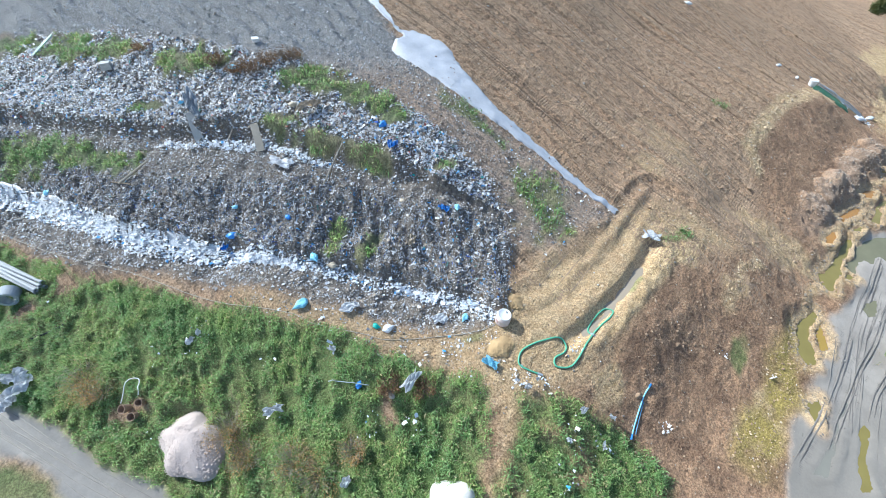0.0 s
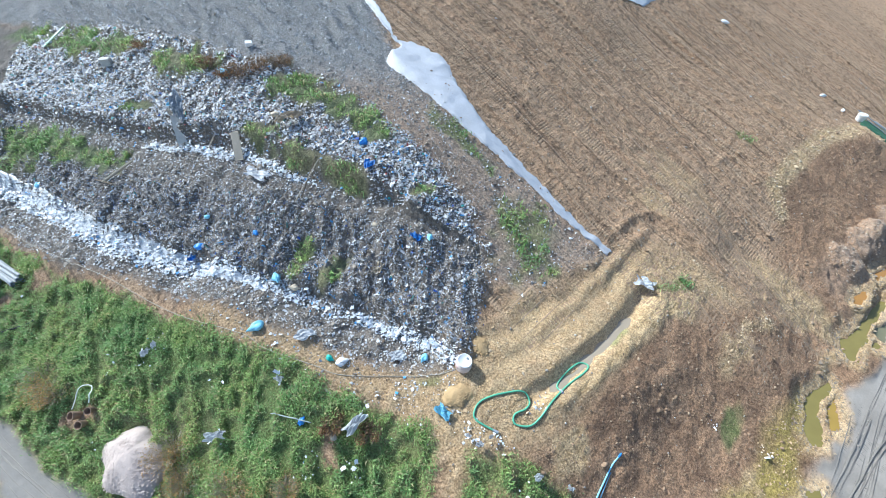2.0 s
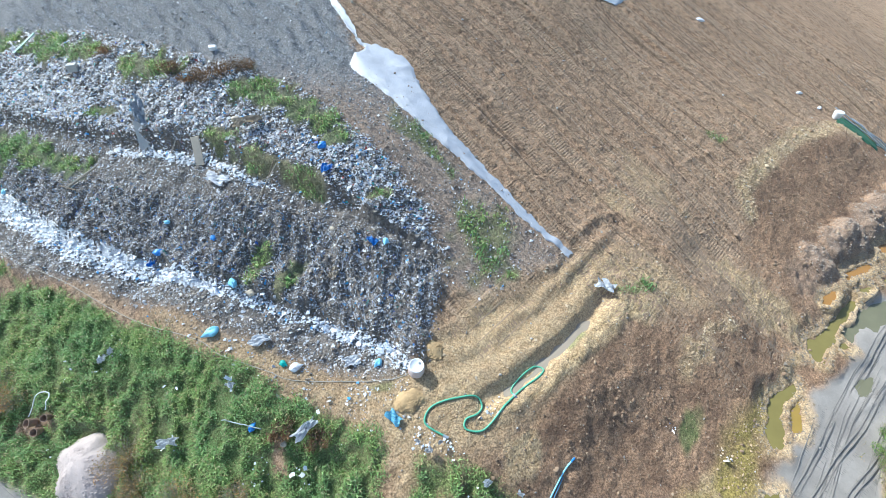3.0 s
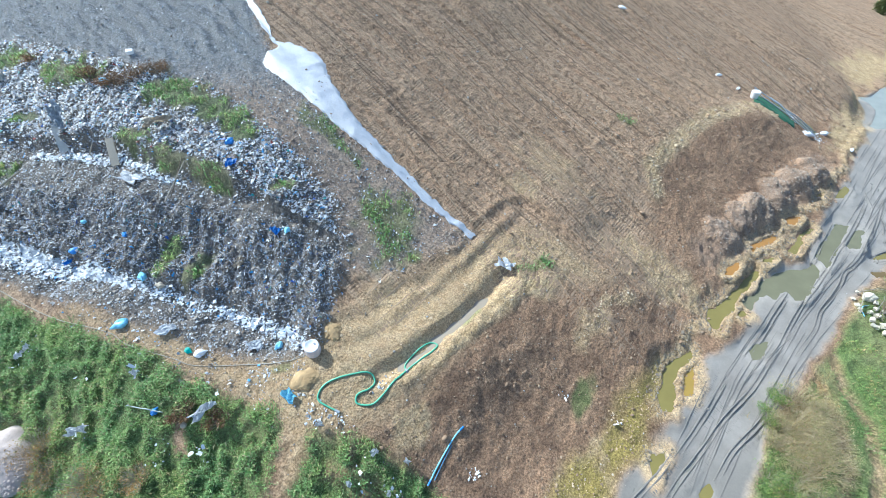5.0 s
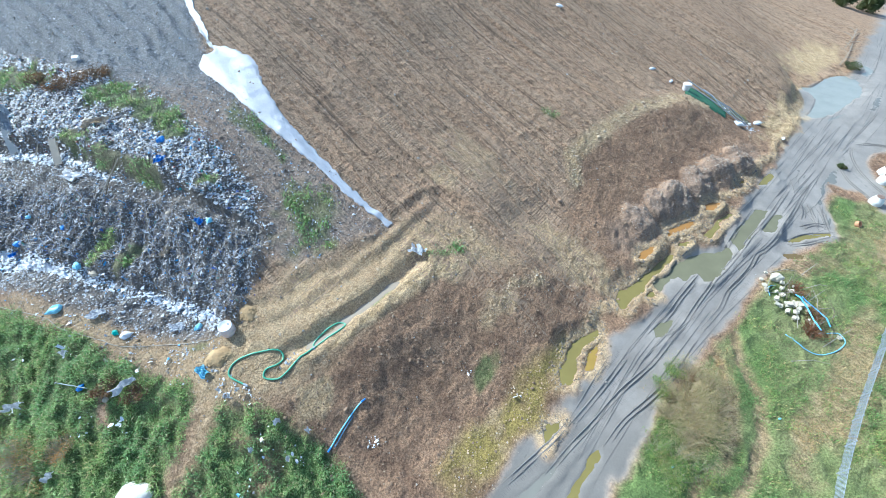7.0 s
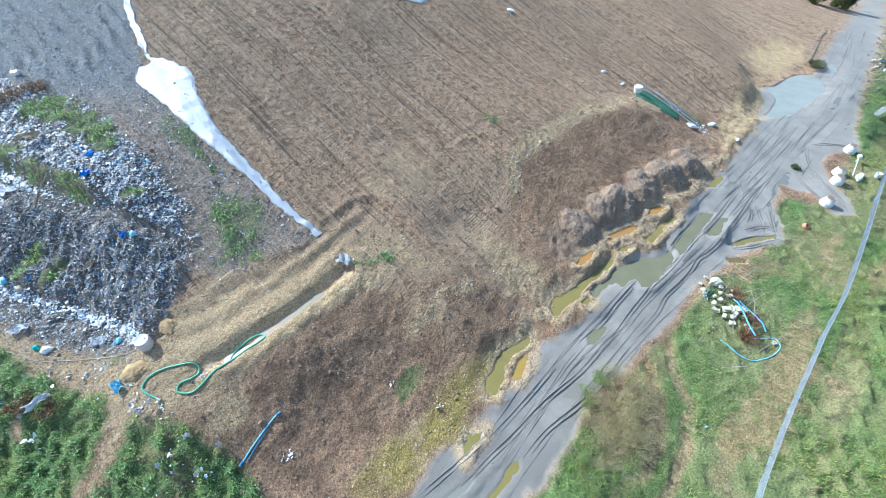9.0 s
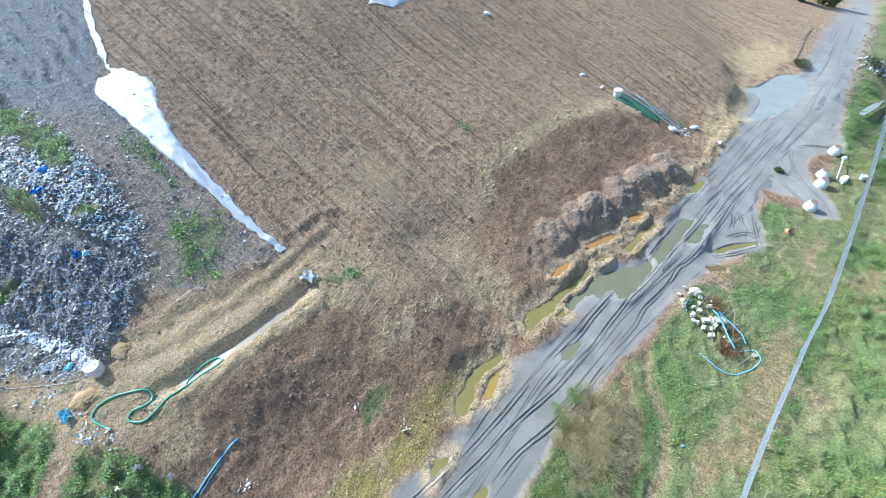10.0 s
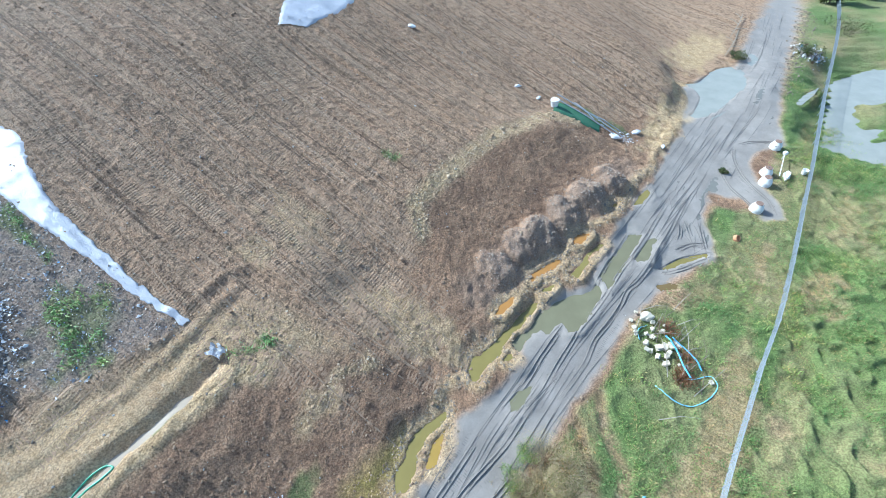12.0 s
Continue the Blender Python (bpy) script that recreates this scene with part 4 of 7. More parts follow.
def strew(name, pieces, places, sizes, mat, label, category, tilt=0.5, sink=0.15, stretch=None, slope=False, seed=1):
    """Many pieces laid on the ground as one object."""
    r = np.random.default_rng(seed)
    n = len(places)
    z = ground_z(places[:, 0], places[:, 1])
    pick, turn = r.integers(0, len(pieces), n), r.uniform(0, 2 * np.pi, n)
    tx, ty = r.normal(0, tilt, n), r.normal(0, tilt, n)
    if slope:
        e = 0.25
        gx = (ground_z(places[:, 0] + e, places[:, 1]) - ground_z(places[:, 0] - e, places[:, 1])) / (2 * e)
        gy = (ground_z(places[:, 0], places[:, 1] + e) - ground_z(places[:, 0], places[:, 1] - e)) / (2 * e)
    verts, tris, base = [], [], 0
    for k, (p, t) in enumerate(pieces):
        sel = np.where(pick == k)[0]
        if not len(sel):
            continue
        q = np.repeat(p[None], len(sel), 0) * sizes[sel][:, None, None]
        if stretch is not None:
            q = q * np.array(stretch)
        q = q.copy()
        q[..., 2] += q[..., 0] * np.tan(np.clip(tx[sel], -1, 1))[:, None] + q[..., 1] * np.tan(np.clip(ty[sel], -1, 1))[:, None]
        c, s = np.cos(turn[sel])[:, None], np.sin(turn[sel])[:, None]
        x, y = q[..., 0] * c - q[..., 1] * s, q[..., 0] * s + q[..., 1] * c
        zz = q[..., 2] + z[sel][:, None] + sizes[sel][:, None] * sink
        if slope:
            zz = zz + x * gx[sel][:, None] + y * gy[sel][:, None]
        verts.append(np.stack([x + places[sel, 0][:, None], y + places[sel, 1][:, None], zz], -1).reshape(-1, 3))
        tris.append((t[None] + (base + np.arange(len(sel)) * len(p))[:, None, None]).reshape(-1, 3))
        base += len(sel) * len(p)
    ob = mesh_np(name, np.concatenate(verts), np.concatenate(tris), mat)
    return tagged(ob, label, category, kind="stuff")


def pick_places(n, box, mask, seed):
    """About n places within a box of the plan, by the share that a mask gives."""
    r = np.random.default_rng(seed)
    x, y = r.uniform(box[0], box[2], n), r.uniform(box[1], box[3], n)
    keep_it = r.uniform(0, 1, n) < share(mask, x, y)
    return np.stack([x[keep_it], y[keep_it]], -1)


def spread(n, lo, mid, seed):
    r = np.random.default_rng(seed)
    return np.clip(mid * np.exp(r.normal(0, 0.5, n)), lo, mid * 3.2)


def even(n, mid, seed):
    return mid * np.clip(np.random.default_rng(seed).normal(1, 0.22, n), 0.5, 1.6)


pr = np.random.default_rng(11)
FLAKES = [grid_piece(pr, 3, 3, 1.0, pr.uniform(0.45, 0.9), 0.22) for _ in range(8)]
RIBBONS = [grid_piece(pr, 5, 2, 1.0, pr.uniform(0.12, 0.25), 0.3) for _ in range(6)]
LUMPS = [lump_piece(pr, 1) for _ in range(8)]
SCRAPS = [grid_piece(pr, 3, 2, 1.0, pr.uniform(0.45, 0.9), 0.25) for _ in range(10)]
CRUMBS = [crumb_piece(pr) for _ in range(12)]
PEBBLES = [lump_piece(pr, 0 + 1, 0.16, 0.75) for _ in range(4)]

WHITE, PALE, GREY, DARK, BEIGE = (0.84, 0.84, 0.85), (0.62, 0.64, 0.68), (0.40, 0.38, 0.37), (0.09, 0.082, 0.078), (0.52, 0.44, 0.35)
BLUE, SKY_BLUE, TEAL, RED, BROWN = (0.03, 0.14, 0.60), (0.10, 0.42, 0.78), (0.05, 0.42, 0.40), (0.45, 0.06, 0.05), (0.16, 0.10, 0.06)
litter_upper = islands("litter_upper", dirt=0.35, colours=[(60, WHITE), (28, PALE), (14, GREY), (5, DARK), (14, BEIGE), (6, SKY_BLUE), (1.2, BLUE), (2.5, TEAL), (1, RED), (8, BROWN), (12, (0.46, 0.46, 0.46))], rough=0.5)
litter_low = islands("litter_low", dirt=0.45, colours=[(24, WHITE), (24, PALE), (22, GREY), (9, DARK), (20, BEIGE), (4, SKY_BLUE), (1.6, BLUE), (1, TEAL), (10, BROWN), (12, (0.26, 0.25, 0.24))], rough=0.55)
litter_bench = islands("litter_bench", dirt=0.25, colours=[(28, WHITE), (16, PALE), (20, GREY), (6, DARK), (32, BEIGE), (1, SKY_BLUE), (10, BROWN), (10, (0.34, 0.32, 0.28))], rough=0.6)
litter_white = islands("litter_white", [(60, (0.84, 0.85, 0.87)), (22, (0.70, 0.75, 0.82)), (8, PALE), (3, SKY_BLUE), (5, GREY)], 0.4, 0.12)
clod_mat = islands("clods", [(30, (0.32, 0.212, 0.132)), (25, (0.41, 0.278, 0.176)), (16, (0.24, 0.16, 0.101)), (16, (0.50, 0.365, 0.238)), (3, (0.50, 0.45, 0.38))], 0.95, 0.3, 0.6)
clay_clods = islands("clay_clods", [(30, (0.66, 0.475, 0.285)), (25, (0.74, 0.57, 0.375)), (14, (0.45, 0.305, 0.18)), (6, (0.27, 0.19, 0.12)), (8, (0.64, 0.54, 0.40))], 0.95, 0.3, 0.6)
rim_clods = islands("rim_clods", [(30, (0.34, 0.275, 0.19)), (30, (0.27, 0.22, 0.165)), (20, (0.42, 0.33, 0.215)), (12, (0.21, 0.175, 0.145))], 0.85, 0.3, 0.6)
pale_stones = islands("pale_stones", [(30, (0.42, 0.39, 0.35)), (10, (0.6, 0.58, 0.55)), (25, (0.32, 0.28, 0.24))], 0.85, 0.2, 0.4)

grey_crumbs = islands("grey_crumbs", [(30, (0.46, 0.455, 0.45)), (30, (0.36, 0.355, 0.35)), (20, (0.56, 0.555, 0.55)), (12, (0.24, 0.225, 0.21))], 0.9, 0.2, 0.4)
P = pick_places(60000, (-27, 16, 8, 38), tip * (0.15 + 0.85 * smooth((GY - 19) / 4)), 25)
strew("clods", CRUMBS, P, spread(len(P), 0.025, 0.055, 26), grey_crumbs, "pale grey crumbs of rubble on the smoothed tip", "soil", 0.3, 0.1, seed=27)
low_bench = waste * smooth(0.5 + (low_foot - 0.2) / 0.6)
up_bench = waste * smooth(0.5 + (up_foot - 0.1) / 0.6) * smooth(0.5 - (low_side + 0.3) / 0.8)
upper_all = waste * smooth(0.5 - up_foot / 0.6)
strip_low = smooth(1.5 - np.abs(low_foot - 0.25 + 0.15 * noise2(GX * 0.8, GY * 0.8, 91)) / (0.24 + 0.16 * smooth((-6 - GX) / 4))) * waste * np.maximum(0.35 + 0.65 * smooth(noise2(GX * 0.45, GY * 0.45, 93) * 2 + 0.8), smooth((-8 - GX) / 3))
strip_up = smooth(1.5 - np.abs(up_foot - 0.35 + 0.2 * noise2(GX * 0.9, GY * 0.9, 94)) / 0.15) * waste * smooth((GX + 15) / 2) * smooth((-3.5 - GX) / 2)
LITTER = (-27, 8, 5, 31)
P = pick_places(200000, LITTER, upper_all * (1 - weed_tip) ** 2, 1)
strew("litter", SCRAPS, P, spread(len(P), 0.026, 0.062, 2), litter_upper, "crumpled pale plastic bags and sheets tipped on the upper bench", "litter", 0.28, seed=3)
P = pick_places(70000, LITTER, upper_all * (1 - weed_tip) ** 2, 4)
strew("litter", CRUMBS, P, spread(len(P), 0.026, 0.066, 5), litter_upper, "small bundles and containers among tipped household waste", "litter", 0.3, seed=6)
P = pick_places(120000, LITTER, low_face * (1 - weed_tip) ** 2, 7)
strew("litter", RIBBONS, P, spread(len(P), 0.04, 0.09, 8), litter_low, "dark shredded plastic hanging from the steep face of waste", "litter", 0.6, 0.2, seed=9)
P = pick_places(240000, LITTER, low_face * (1 - weed_tip) ** 2, 10)
strew("litter", SCRAPS, P, spread(len(P), 0.022, 0.047, 11), litter_low, "dark torn scraps packed in the lower face of waste", "litter", 0.4, 0.2, seed=12)
P = pick_places(230000, LITTER, np.clip(low_bench + up_bench, 0, 1) * (1 - weed_tip) ** 2 * (0.5 + 0.5 * smooth(fbm(GX, GY, 95) + 0.6)), 13)
strew("litter", SCRAPS + CRUMBS[:5], P, spread(len(P), 0.02, 0.048, 14), litter_bench, "beige and grey trampled scraps covering the waste benches", "litter", 0.25, 0.12, seed=15)
P = pick_places(360000, LITTER, np.clip(strip_low + strip_up, 0, 1) * 0.95, 16)
strew("litter", FLAKES + SCRAPS[:4], P, spread(len(P), 0.03, 0.065, 17), litter_white, "band of bright white plastic scraps along the foot of the waste", "litter", 0.15, 0.35, seed=18)
fringe = tip * smooth((22.5 - GY) / 3) * 0.6 + sand * smooth((3.6 - GX) / 1.5) * smooth((GY - 6) / 2) * 0.6 + tip * 0.22
P = pick_places(70000, (-27, 5, 10, 32), fringe, 19)
strew("litter", FLAKES + CRUMBS[:6], P, spread(len(P), 0.024, 0.05, 20), litter_bench, "small scraps and stones strewn on the edge of the tip", "litter", 0.5, 0.1, seed=21)
strays = np.clip(grass_west + grass_south, 0, 1) * smooth(fbm(GX * 0.6, GY * 0.6, 97) * 3 - 0.9) * 0.5
for x, y, rad in ((-6.3, 6.6, 0.5), (-10.2, 9.7, 0.8), (-3.9, 8.3, 0.4), (-2.4, 5.6, 0.6), (-12.0, 9.2, 0.5), (-0.8, 5.6, 0.5), (-7.0, 8.6, 0.4), (5.6, 5.0, 0.7), (6.6, 4.6, 0.5)):
    strays = np.maximum(strays, smooth(1.2 - np.hypot(GX - x, GY - y) / rad))
P = pick_places(9000, (-24, 2, 10, 15), strays, 22)
strew("litter", FLAKES, P, spread(len(P), 0.03, 0.06, 23), litter_white, "windblown white scraps caught among green weeds", "litter", 0.5, 2.2, seed=24)

P = pick_places(60000, (6, 2, 40, 30), fresh * (0.35 + 0.65 * smooth(clods + 0.2)), 31)
strew("clods", CRUMBS, P, spread(len(P), 0.02, 0.04, 32), clod_mat, "brown soil clods on the freshly cut slope", "soil", 0.3, 0.1, seed=33)
P = pick_places(110000, (3, 3, 34, 30), np.clip(ridge * 1.6 + 0.9 * seam + 0.14 * sand * (GX > 2.5) + 0.07 * bank + 0.22 * yellow, 0, 1), 34)
strew("clods", CRUMBS, P, spread(len(P), 0.018, 0.045, 35), clay_clods, "yellow clay clods along ridges and the drain", "soil", 0.3, 0.08, stretch=(1.2, 1.0, 0.65), seed=36)
P = pick_places(1500, (18, 17, 34, 30), ridge, 52)
strew("clods", LUMPS, P, spread(len(P), 0.05, 0.10, 53), clay_clods, "pale clay lumps heaped along the crest", "soil", 0.3, 0.1, seed=54)
P = pick_places(45000, (16, 6, 38, 25), np.clip(0.8 * spoil * (1 - east) + rims, 0, 1), 46)
strew("clods", CRUMBS, P, spread(len(P), 0.02, 0.055, 47), rim_clods, "crumbled grey and tan mud thrown up round the pools", "soil", 0.3, 0.05, stretch=(1.2, 1.0, 0.55), seed=48)
P = pick_places(150000, (-6, 13, 46, 38), top * (0.30 + 0.70 * smooth(fbm(GX * 0.5, GY * 0.5, 98) * 2)), 37)
strew("clods", CRUMBS, P, spread(len(P), 0.022, 0.045, 38), clod_mat, "scattered clods on the brown capped field", "soil", 0.3, 0.1, seed=39)
mound_clods = islands("mound_clods", [(30, (0.36, 0.28, 0.22)), (25, (0.44, 0.355, 0.28)), (16, (0.28, 0.215, 0.165)), (14, (0.52, 0.43, 0.345))], 0.9, 0.3, 0.6)
P = pick_places(34000, (21, 15, 35, 26), mounds * (0.35 + 0.65 * smooth(clods + 0.4)), 27)
strew("clods", CRUMBS + LUMPS[:3], P, spread(len(P), 0.02, 0.05, 28), mound_clods, "grey brown clods covering the dumped mounds", "soil", 0.3, 0.12, seed=29)
P = pick_places(4200, (6, 3, 40, 30), np.clip(fresh * smooth(fbm(GX * 0.8, GY * 0.8, 99) * 2 + 0.3) + lumps, 0, 1), 43)
strew("clods", LUMPS, P, spread(len(P), 0.05, 0.075, 44), clod_mat, "larger brown clods rolled down the cut slope", "soil", 0.3, 0.15, seed=45)
P = pick_places(3600, (-2, 14, 44, 40), top * smooth(fbm(GX * 0.45, GY * 0.45, 92) * 4 - 0.7), 49)
strew("clods", LUMPS, P, spread(len(P), 0.05, 0.085, 50), clod_mat, "clusters of larger clods left on the capped field", "soil", 0.3, 0.15, seed=51)
P = pick_places(1200, (-2, 5, 48, 40), np.clip(field, 0, 1), 40)
strew("stones", PEBBLES, P, spread(len(P), 0.025, 0.055, 41), pale_stones, "pale stones scattered over the bare soil", "stones", 0.2, 0.2, seed=42)


clod_mat_smooth = plain("ridge_soil", (0.36, 0.258, 0.17), 0.95, vary=0.35, scale=6, relief=0.7)


def curve_points_2d(points, steps=10):
    """A smooth line through places of the plan."""
    pts = [Vector((*p, 0)) for p in points]
    pts = [pts[0] * 2 - pts[1]] + pts + [pts[-1] * 2 - pts[-2]]
    out = []
    for a, b, c, d in zip(pts, pts[1:], pts[2:], pts[3:]):
        for k in range(steps):
            t = k / steps
            out.append(0.5 * (2 * b + (c - a) * t + (2 * a - 5 * b + 4 * c - d) * t * t + (3 * b - a - 3 * c + d) * t**3))
    return out + [pts[-2]]


def road_point(run, off):
    """The place so many metres along the road's middle and to its right."""
    for (ax, ay), (bx, by) in zip(centre, centre[1:]):
        n = math.hypot(bx - ax, by - ay)
        if run <= n or (bx, by) == tuple(centre[-1]):
            ex, ey = (bx - ax) / n, (by - ay) / n
            return (ax + ex * run + ey * off, ay + ey * run - ex * off)
        run -= n


# ---- ridges of mud and the prints of tracked machines ----
def ridge_strips(name, lines, width, height, mat, label, category, seed=1):
    """Low ridges with a sharp back along lines of the plan."""
    r = np.random.default_rng(seed)
    verts, tris, base = [], [], 0
    for line in lines:
        p = np.array(line, float)
        n = len(p)
        way = np.gradient(p, axis=0)
        way /= np.linalg.norm(way, axis=1, keepdims=True) + 1e-9
        side = np.stack([way[:, 1], -way[:, 0]], -1)
        taper = np.sin(np.linspace(0.05, np.pi - 0.05, n)) ** 0.5
        even_out = np.ones(7) / 7
        h = height * taper * np.convolve(r.uniform(0.1, 1.6, n + 6), even_out, 'valid')
        w = width * taper * np.convolve(r.uniform(0.3, 1.7, n + 6), even_out, 'valid')
        off = side * (np.convolve(r.normal(0, 0.3, n + 6), even_out, 'valid') * width)[:, None]
        a, b, c = p - side * w[:, None] / 2, p + off, p + side * w[:, None] / 2
        za, zb, zc = ground_z(a[:, 0], a[:, 1]) - 0.02, ground_z(b[:, 0], b[:, 1]) + h, ground_z(c[:, 0], c[:, 1]) - 0.02
        verts += [np.column_stack([a, za]), np.column_stack([b, zb]), np.column_stack([c, zc])]
        k = np.arange(n - 1) + base
        for u, v in ((0, n), (n, 2 * n)):
            tris += [np.stack([k + u, k + v, k + v + 1], -1), np.stack([k + u, k + v + 1, k + u + 1], -1)]
        base += 3 * n
    ob = mesh_np(name, np.concatenate(verts), np.concatenate(tris), mat)
    return tagged(ob, label, category, kind="stuff")


def bars(name, lanes, width, pitch, height, mat, label, category, seed=1):
    """Rows of low cross bars such as a crawler track leaves."""
    r = np.random.default_rng(seed)
    p, w = [], []
    for line in lanes:
        q = np.array(line, float)
        run = np.concatenate([[0], np.cumsum(np.hypot(*np.diff(q, axis=0).T))])
        at = np.arange(0, run[-1], pitch)
        x, y = np.interp(at, run, q[:, 0]), np.interp(at, run, q[:, 1])
        dx, dy = np.gradient(x), np.gradient(y)
        n = np.hypot(dx, dy) + 1e-9
        shown = noise2(x * 0.7, y * 0.7, 121) + r.uniform(-0.3, 0.3, len(x)) > -0.45
        p.append(np.stack([x, y], -1)[shown])
        w.append(np.stack([dx / n, dy / n], -1)[shown])
    p, w = np.concatenate(p), np.concatenate(w)
    side = np.stack([w[:, 1], -w[:, 0]], -1)
    n, half = len(p), width / 2 * r.uniform(0.8, 1.06, len(p))[:, None]
    p = p + side * r.normal(0, 0.05, (n, 1)) * width + w * r.normal(0, 0.10, (n, 1)) * pitch
    skew = r.normal(0.0, 0.07, (n, 1)) * pitch
    pts = []
    for s, tall in ((-1, -0.6), (0, 1), (1, -0.6)):
        for f, up in ((-0.36, 0), (0, 1), (0.36, 0)):
            q = p + side * half * s + w * (pitch * f + s * skew)
            pts.append(np.column_stack([q, ground_z(q[:, 0], q[:, 1]) + (height * tall * r.uniform(0.1, 1.5, n) if up else -0.015)]))
    verts = np.stack(pts, 1).reshape(-1, 3)
    cell = [(0, 1, 4), (0, 4, 3), (1, 2, 5), (1, 5, 4), (3, 4, 7), (3, 7, 6), (4, 5, 8), (4, 8, 7)]
    tris = (np.array(cell)[None] + (np.arange(n) * 9)[:, None, None]).reshape(-1, 3)
    return tagged(mesh_np(name, verts, tris, mat), label, category, kind="stuff")


def lane_from(r, x, y, angle, length, curl):
    out, a = [(x, y)], radians(angle)
    for _ in range(int(length / 0.25)):
        a += radians(curl) * 0.25
        x, y = x + 0.25 * math.cos(a), y + 0.25 * math.sin(a)
        out.append((x, y))
    return out


def beside_lane(line, off):
    q = np.array(line, float)
    d = np.gradient(q, axis=0)
    d /= np.linalg.norm(d, axis=1, keepdims=True)
    return (q + np.stack([d[:, 1], -d[:, 0]], -1) * off).tolist()


def kept(line, mask):
    """The longest stretch of a line from its start within a mask."""
    q = np.array(line)
    ok = share(mask, q[:, 0], q[:, 1]) > 0.4
    stop = len(q) if ok.all() else int(np.argmin(ok))
    return line[:stop]


lr = np.random.default_rng(77)
machine = np.clip(top + fresh * smooth((GX - 13) / 2) * smooth((24 - GX) / 2) * smooth((18 - GY) / 1), 0, 1) * (1 - mud)
PRINTS, EDGES = [], []
for k in range(130):
    x, y = lr.uniform(-2, 38), lr.uniform(14, 38)
    turn = -43 + 6 * float(noise2(np.array(x * 0.1), np.array(y * 0.1), 123)) + 26 * float(smooth(np.array((x - 22) / 10.0)))
    lane_line = kept(lane_from(lr, x, y, turn, lr.uniform(4, 18), lr.uniform(-0.8, 0.8)), machine)
    if len(lane_line) < 8:
        continue
    if k % 6 < 5:
        PRINTS.append(lane_line)
    for off in (-0.3, 0.3)[:k % 2]:
        EDGES.append(beside_lane(lane_line, off + lr.normal(0, 0.04)))
for line in ([(12.5, 17.6), (15.8, 15.4), (18.4, 13.6), (20.6, 12.2)], [(14.2, 18.6), (17.6, 15.9), (20.0, 14.2), (21.5, 13.2)], [(12.4, 15.4), (15.6, 14.3), (18.2, 12.9), (20.2, 11.7)], [(15.6, 20.6), (18.2, 17.6), (20.4, 15.4), (21.8, 14.2)], [(4.6, 10.7), (5.8, 12.0), (7.0, 13.1)], [(5.6, 10.1), (6.8, 11.3), (8.0, 12.5)], [(9.0, 18.6), (11.6, 16.4), (14.4, 14.6)]):
    fine_line = [(p.x, p.y) for p in curve_points_2d(line)]
    PRINTS.append(fine_line)
    EDGES += [beside_lane(fine_line, -0.3), beside_lane(fine_line, 0.3)]
track_mat = plain("track_soil", (0.37, 0.25, 0.158), 0.95, vary=0.35, scale=5, relief=0.6)
bars("track_prints", PRINTS, 0.5, 0.15, 0.010, track_mat, "rows of bars pressed into the soil by crawler tracks", "track prints", 5)
ridge_strips("soil_ridges", EDGES, 0.09, 0.022, clod_mat_smooth, "low soil ridges beside machine tracks on the field", "soil ridges", 6)
RUT_LINES, STRONG = [], []
centre = [v[:2] for v in ROAD]
for k in range(150):
    start, long_, off = lr.uniform(6, 66), lr.uniform(1.5, 9), lr.normal(0, 1.5)
    drift = lr.normal(0, 0.03)
    line = []
    for j in range(int(long_ / 0.2)):
        line.append(road_point(start + 0.2 * j, off + drift * 0.2 * j + 0.25 * float(noise2(np.array((start + 0.2 * j) * 0.07), np.array(3.0), 57)) * -1))
    line = kept(line, mud)
    if len(line) > 6:
        RUT_LINES.append(line)
for k in range(26):
    a, long_ = lr.uniform(10, 95), lr.uniform(0.8, 2.6)
    x, y = lr.uniform(33.5, 38.5), lr.uniform(17.2, 22.5)
    line = kept(lane_from(lr, x, y, a, long_, lr.uniform(-14, 14)), mud)
    if len(line) > 4:
        RUT_LINES.append(line)
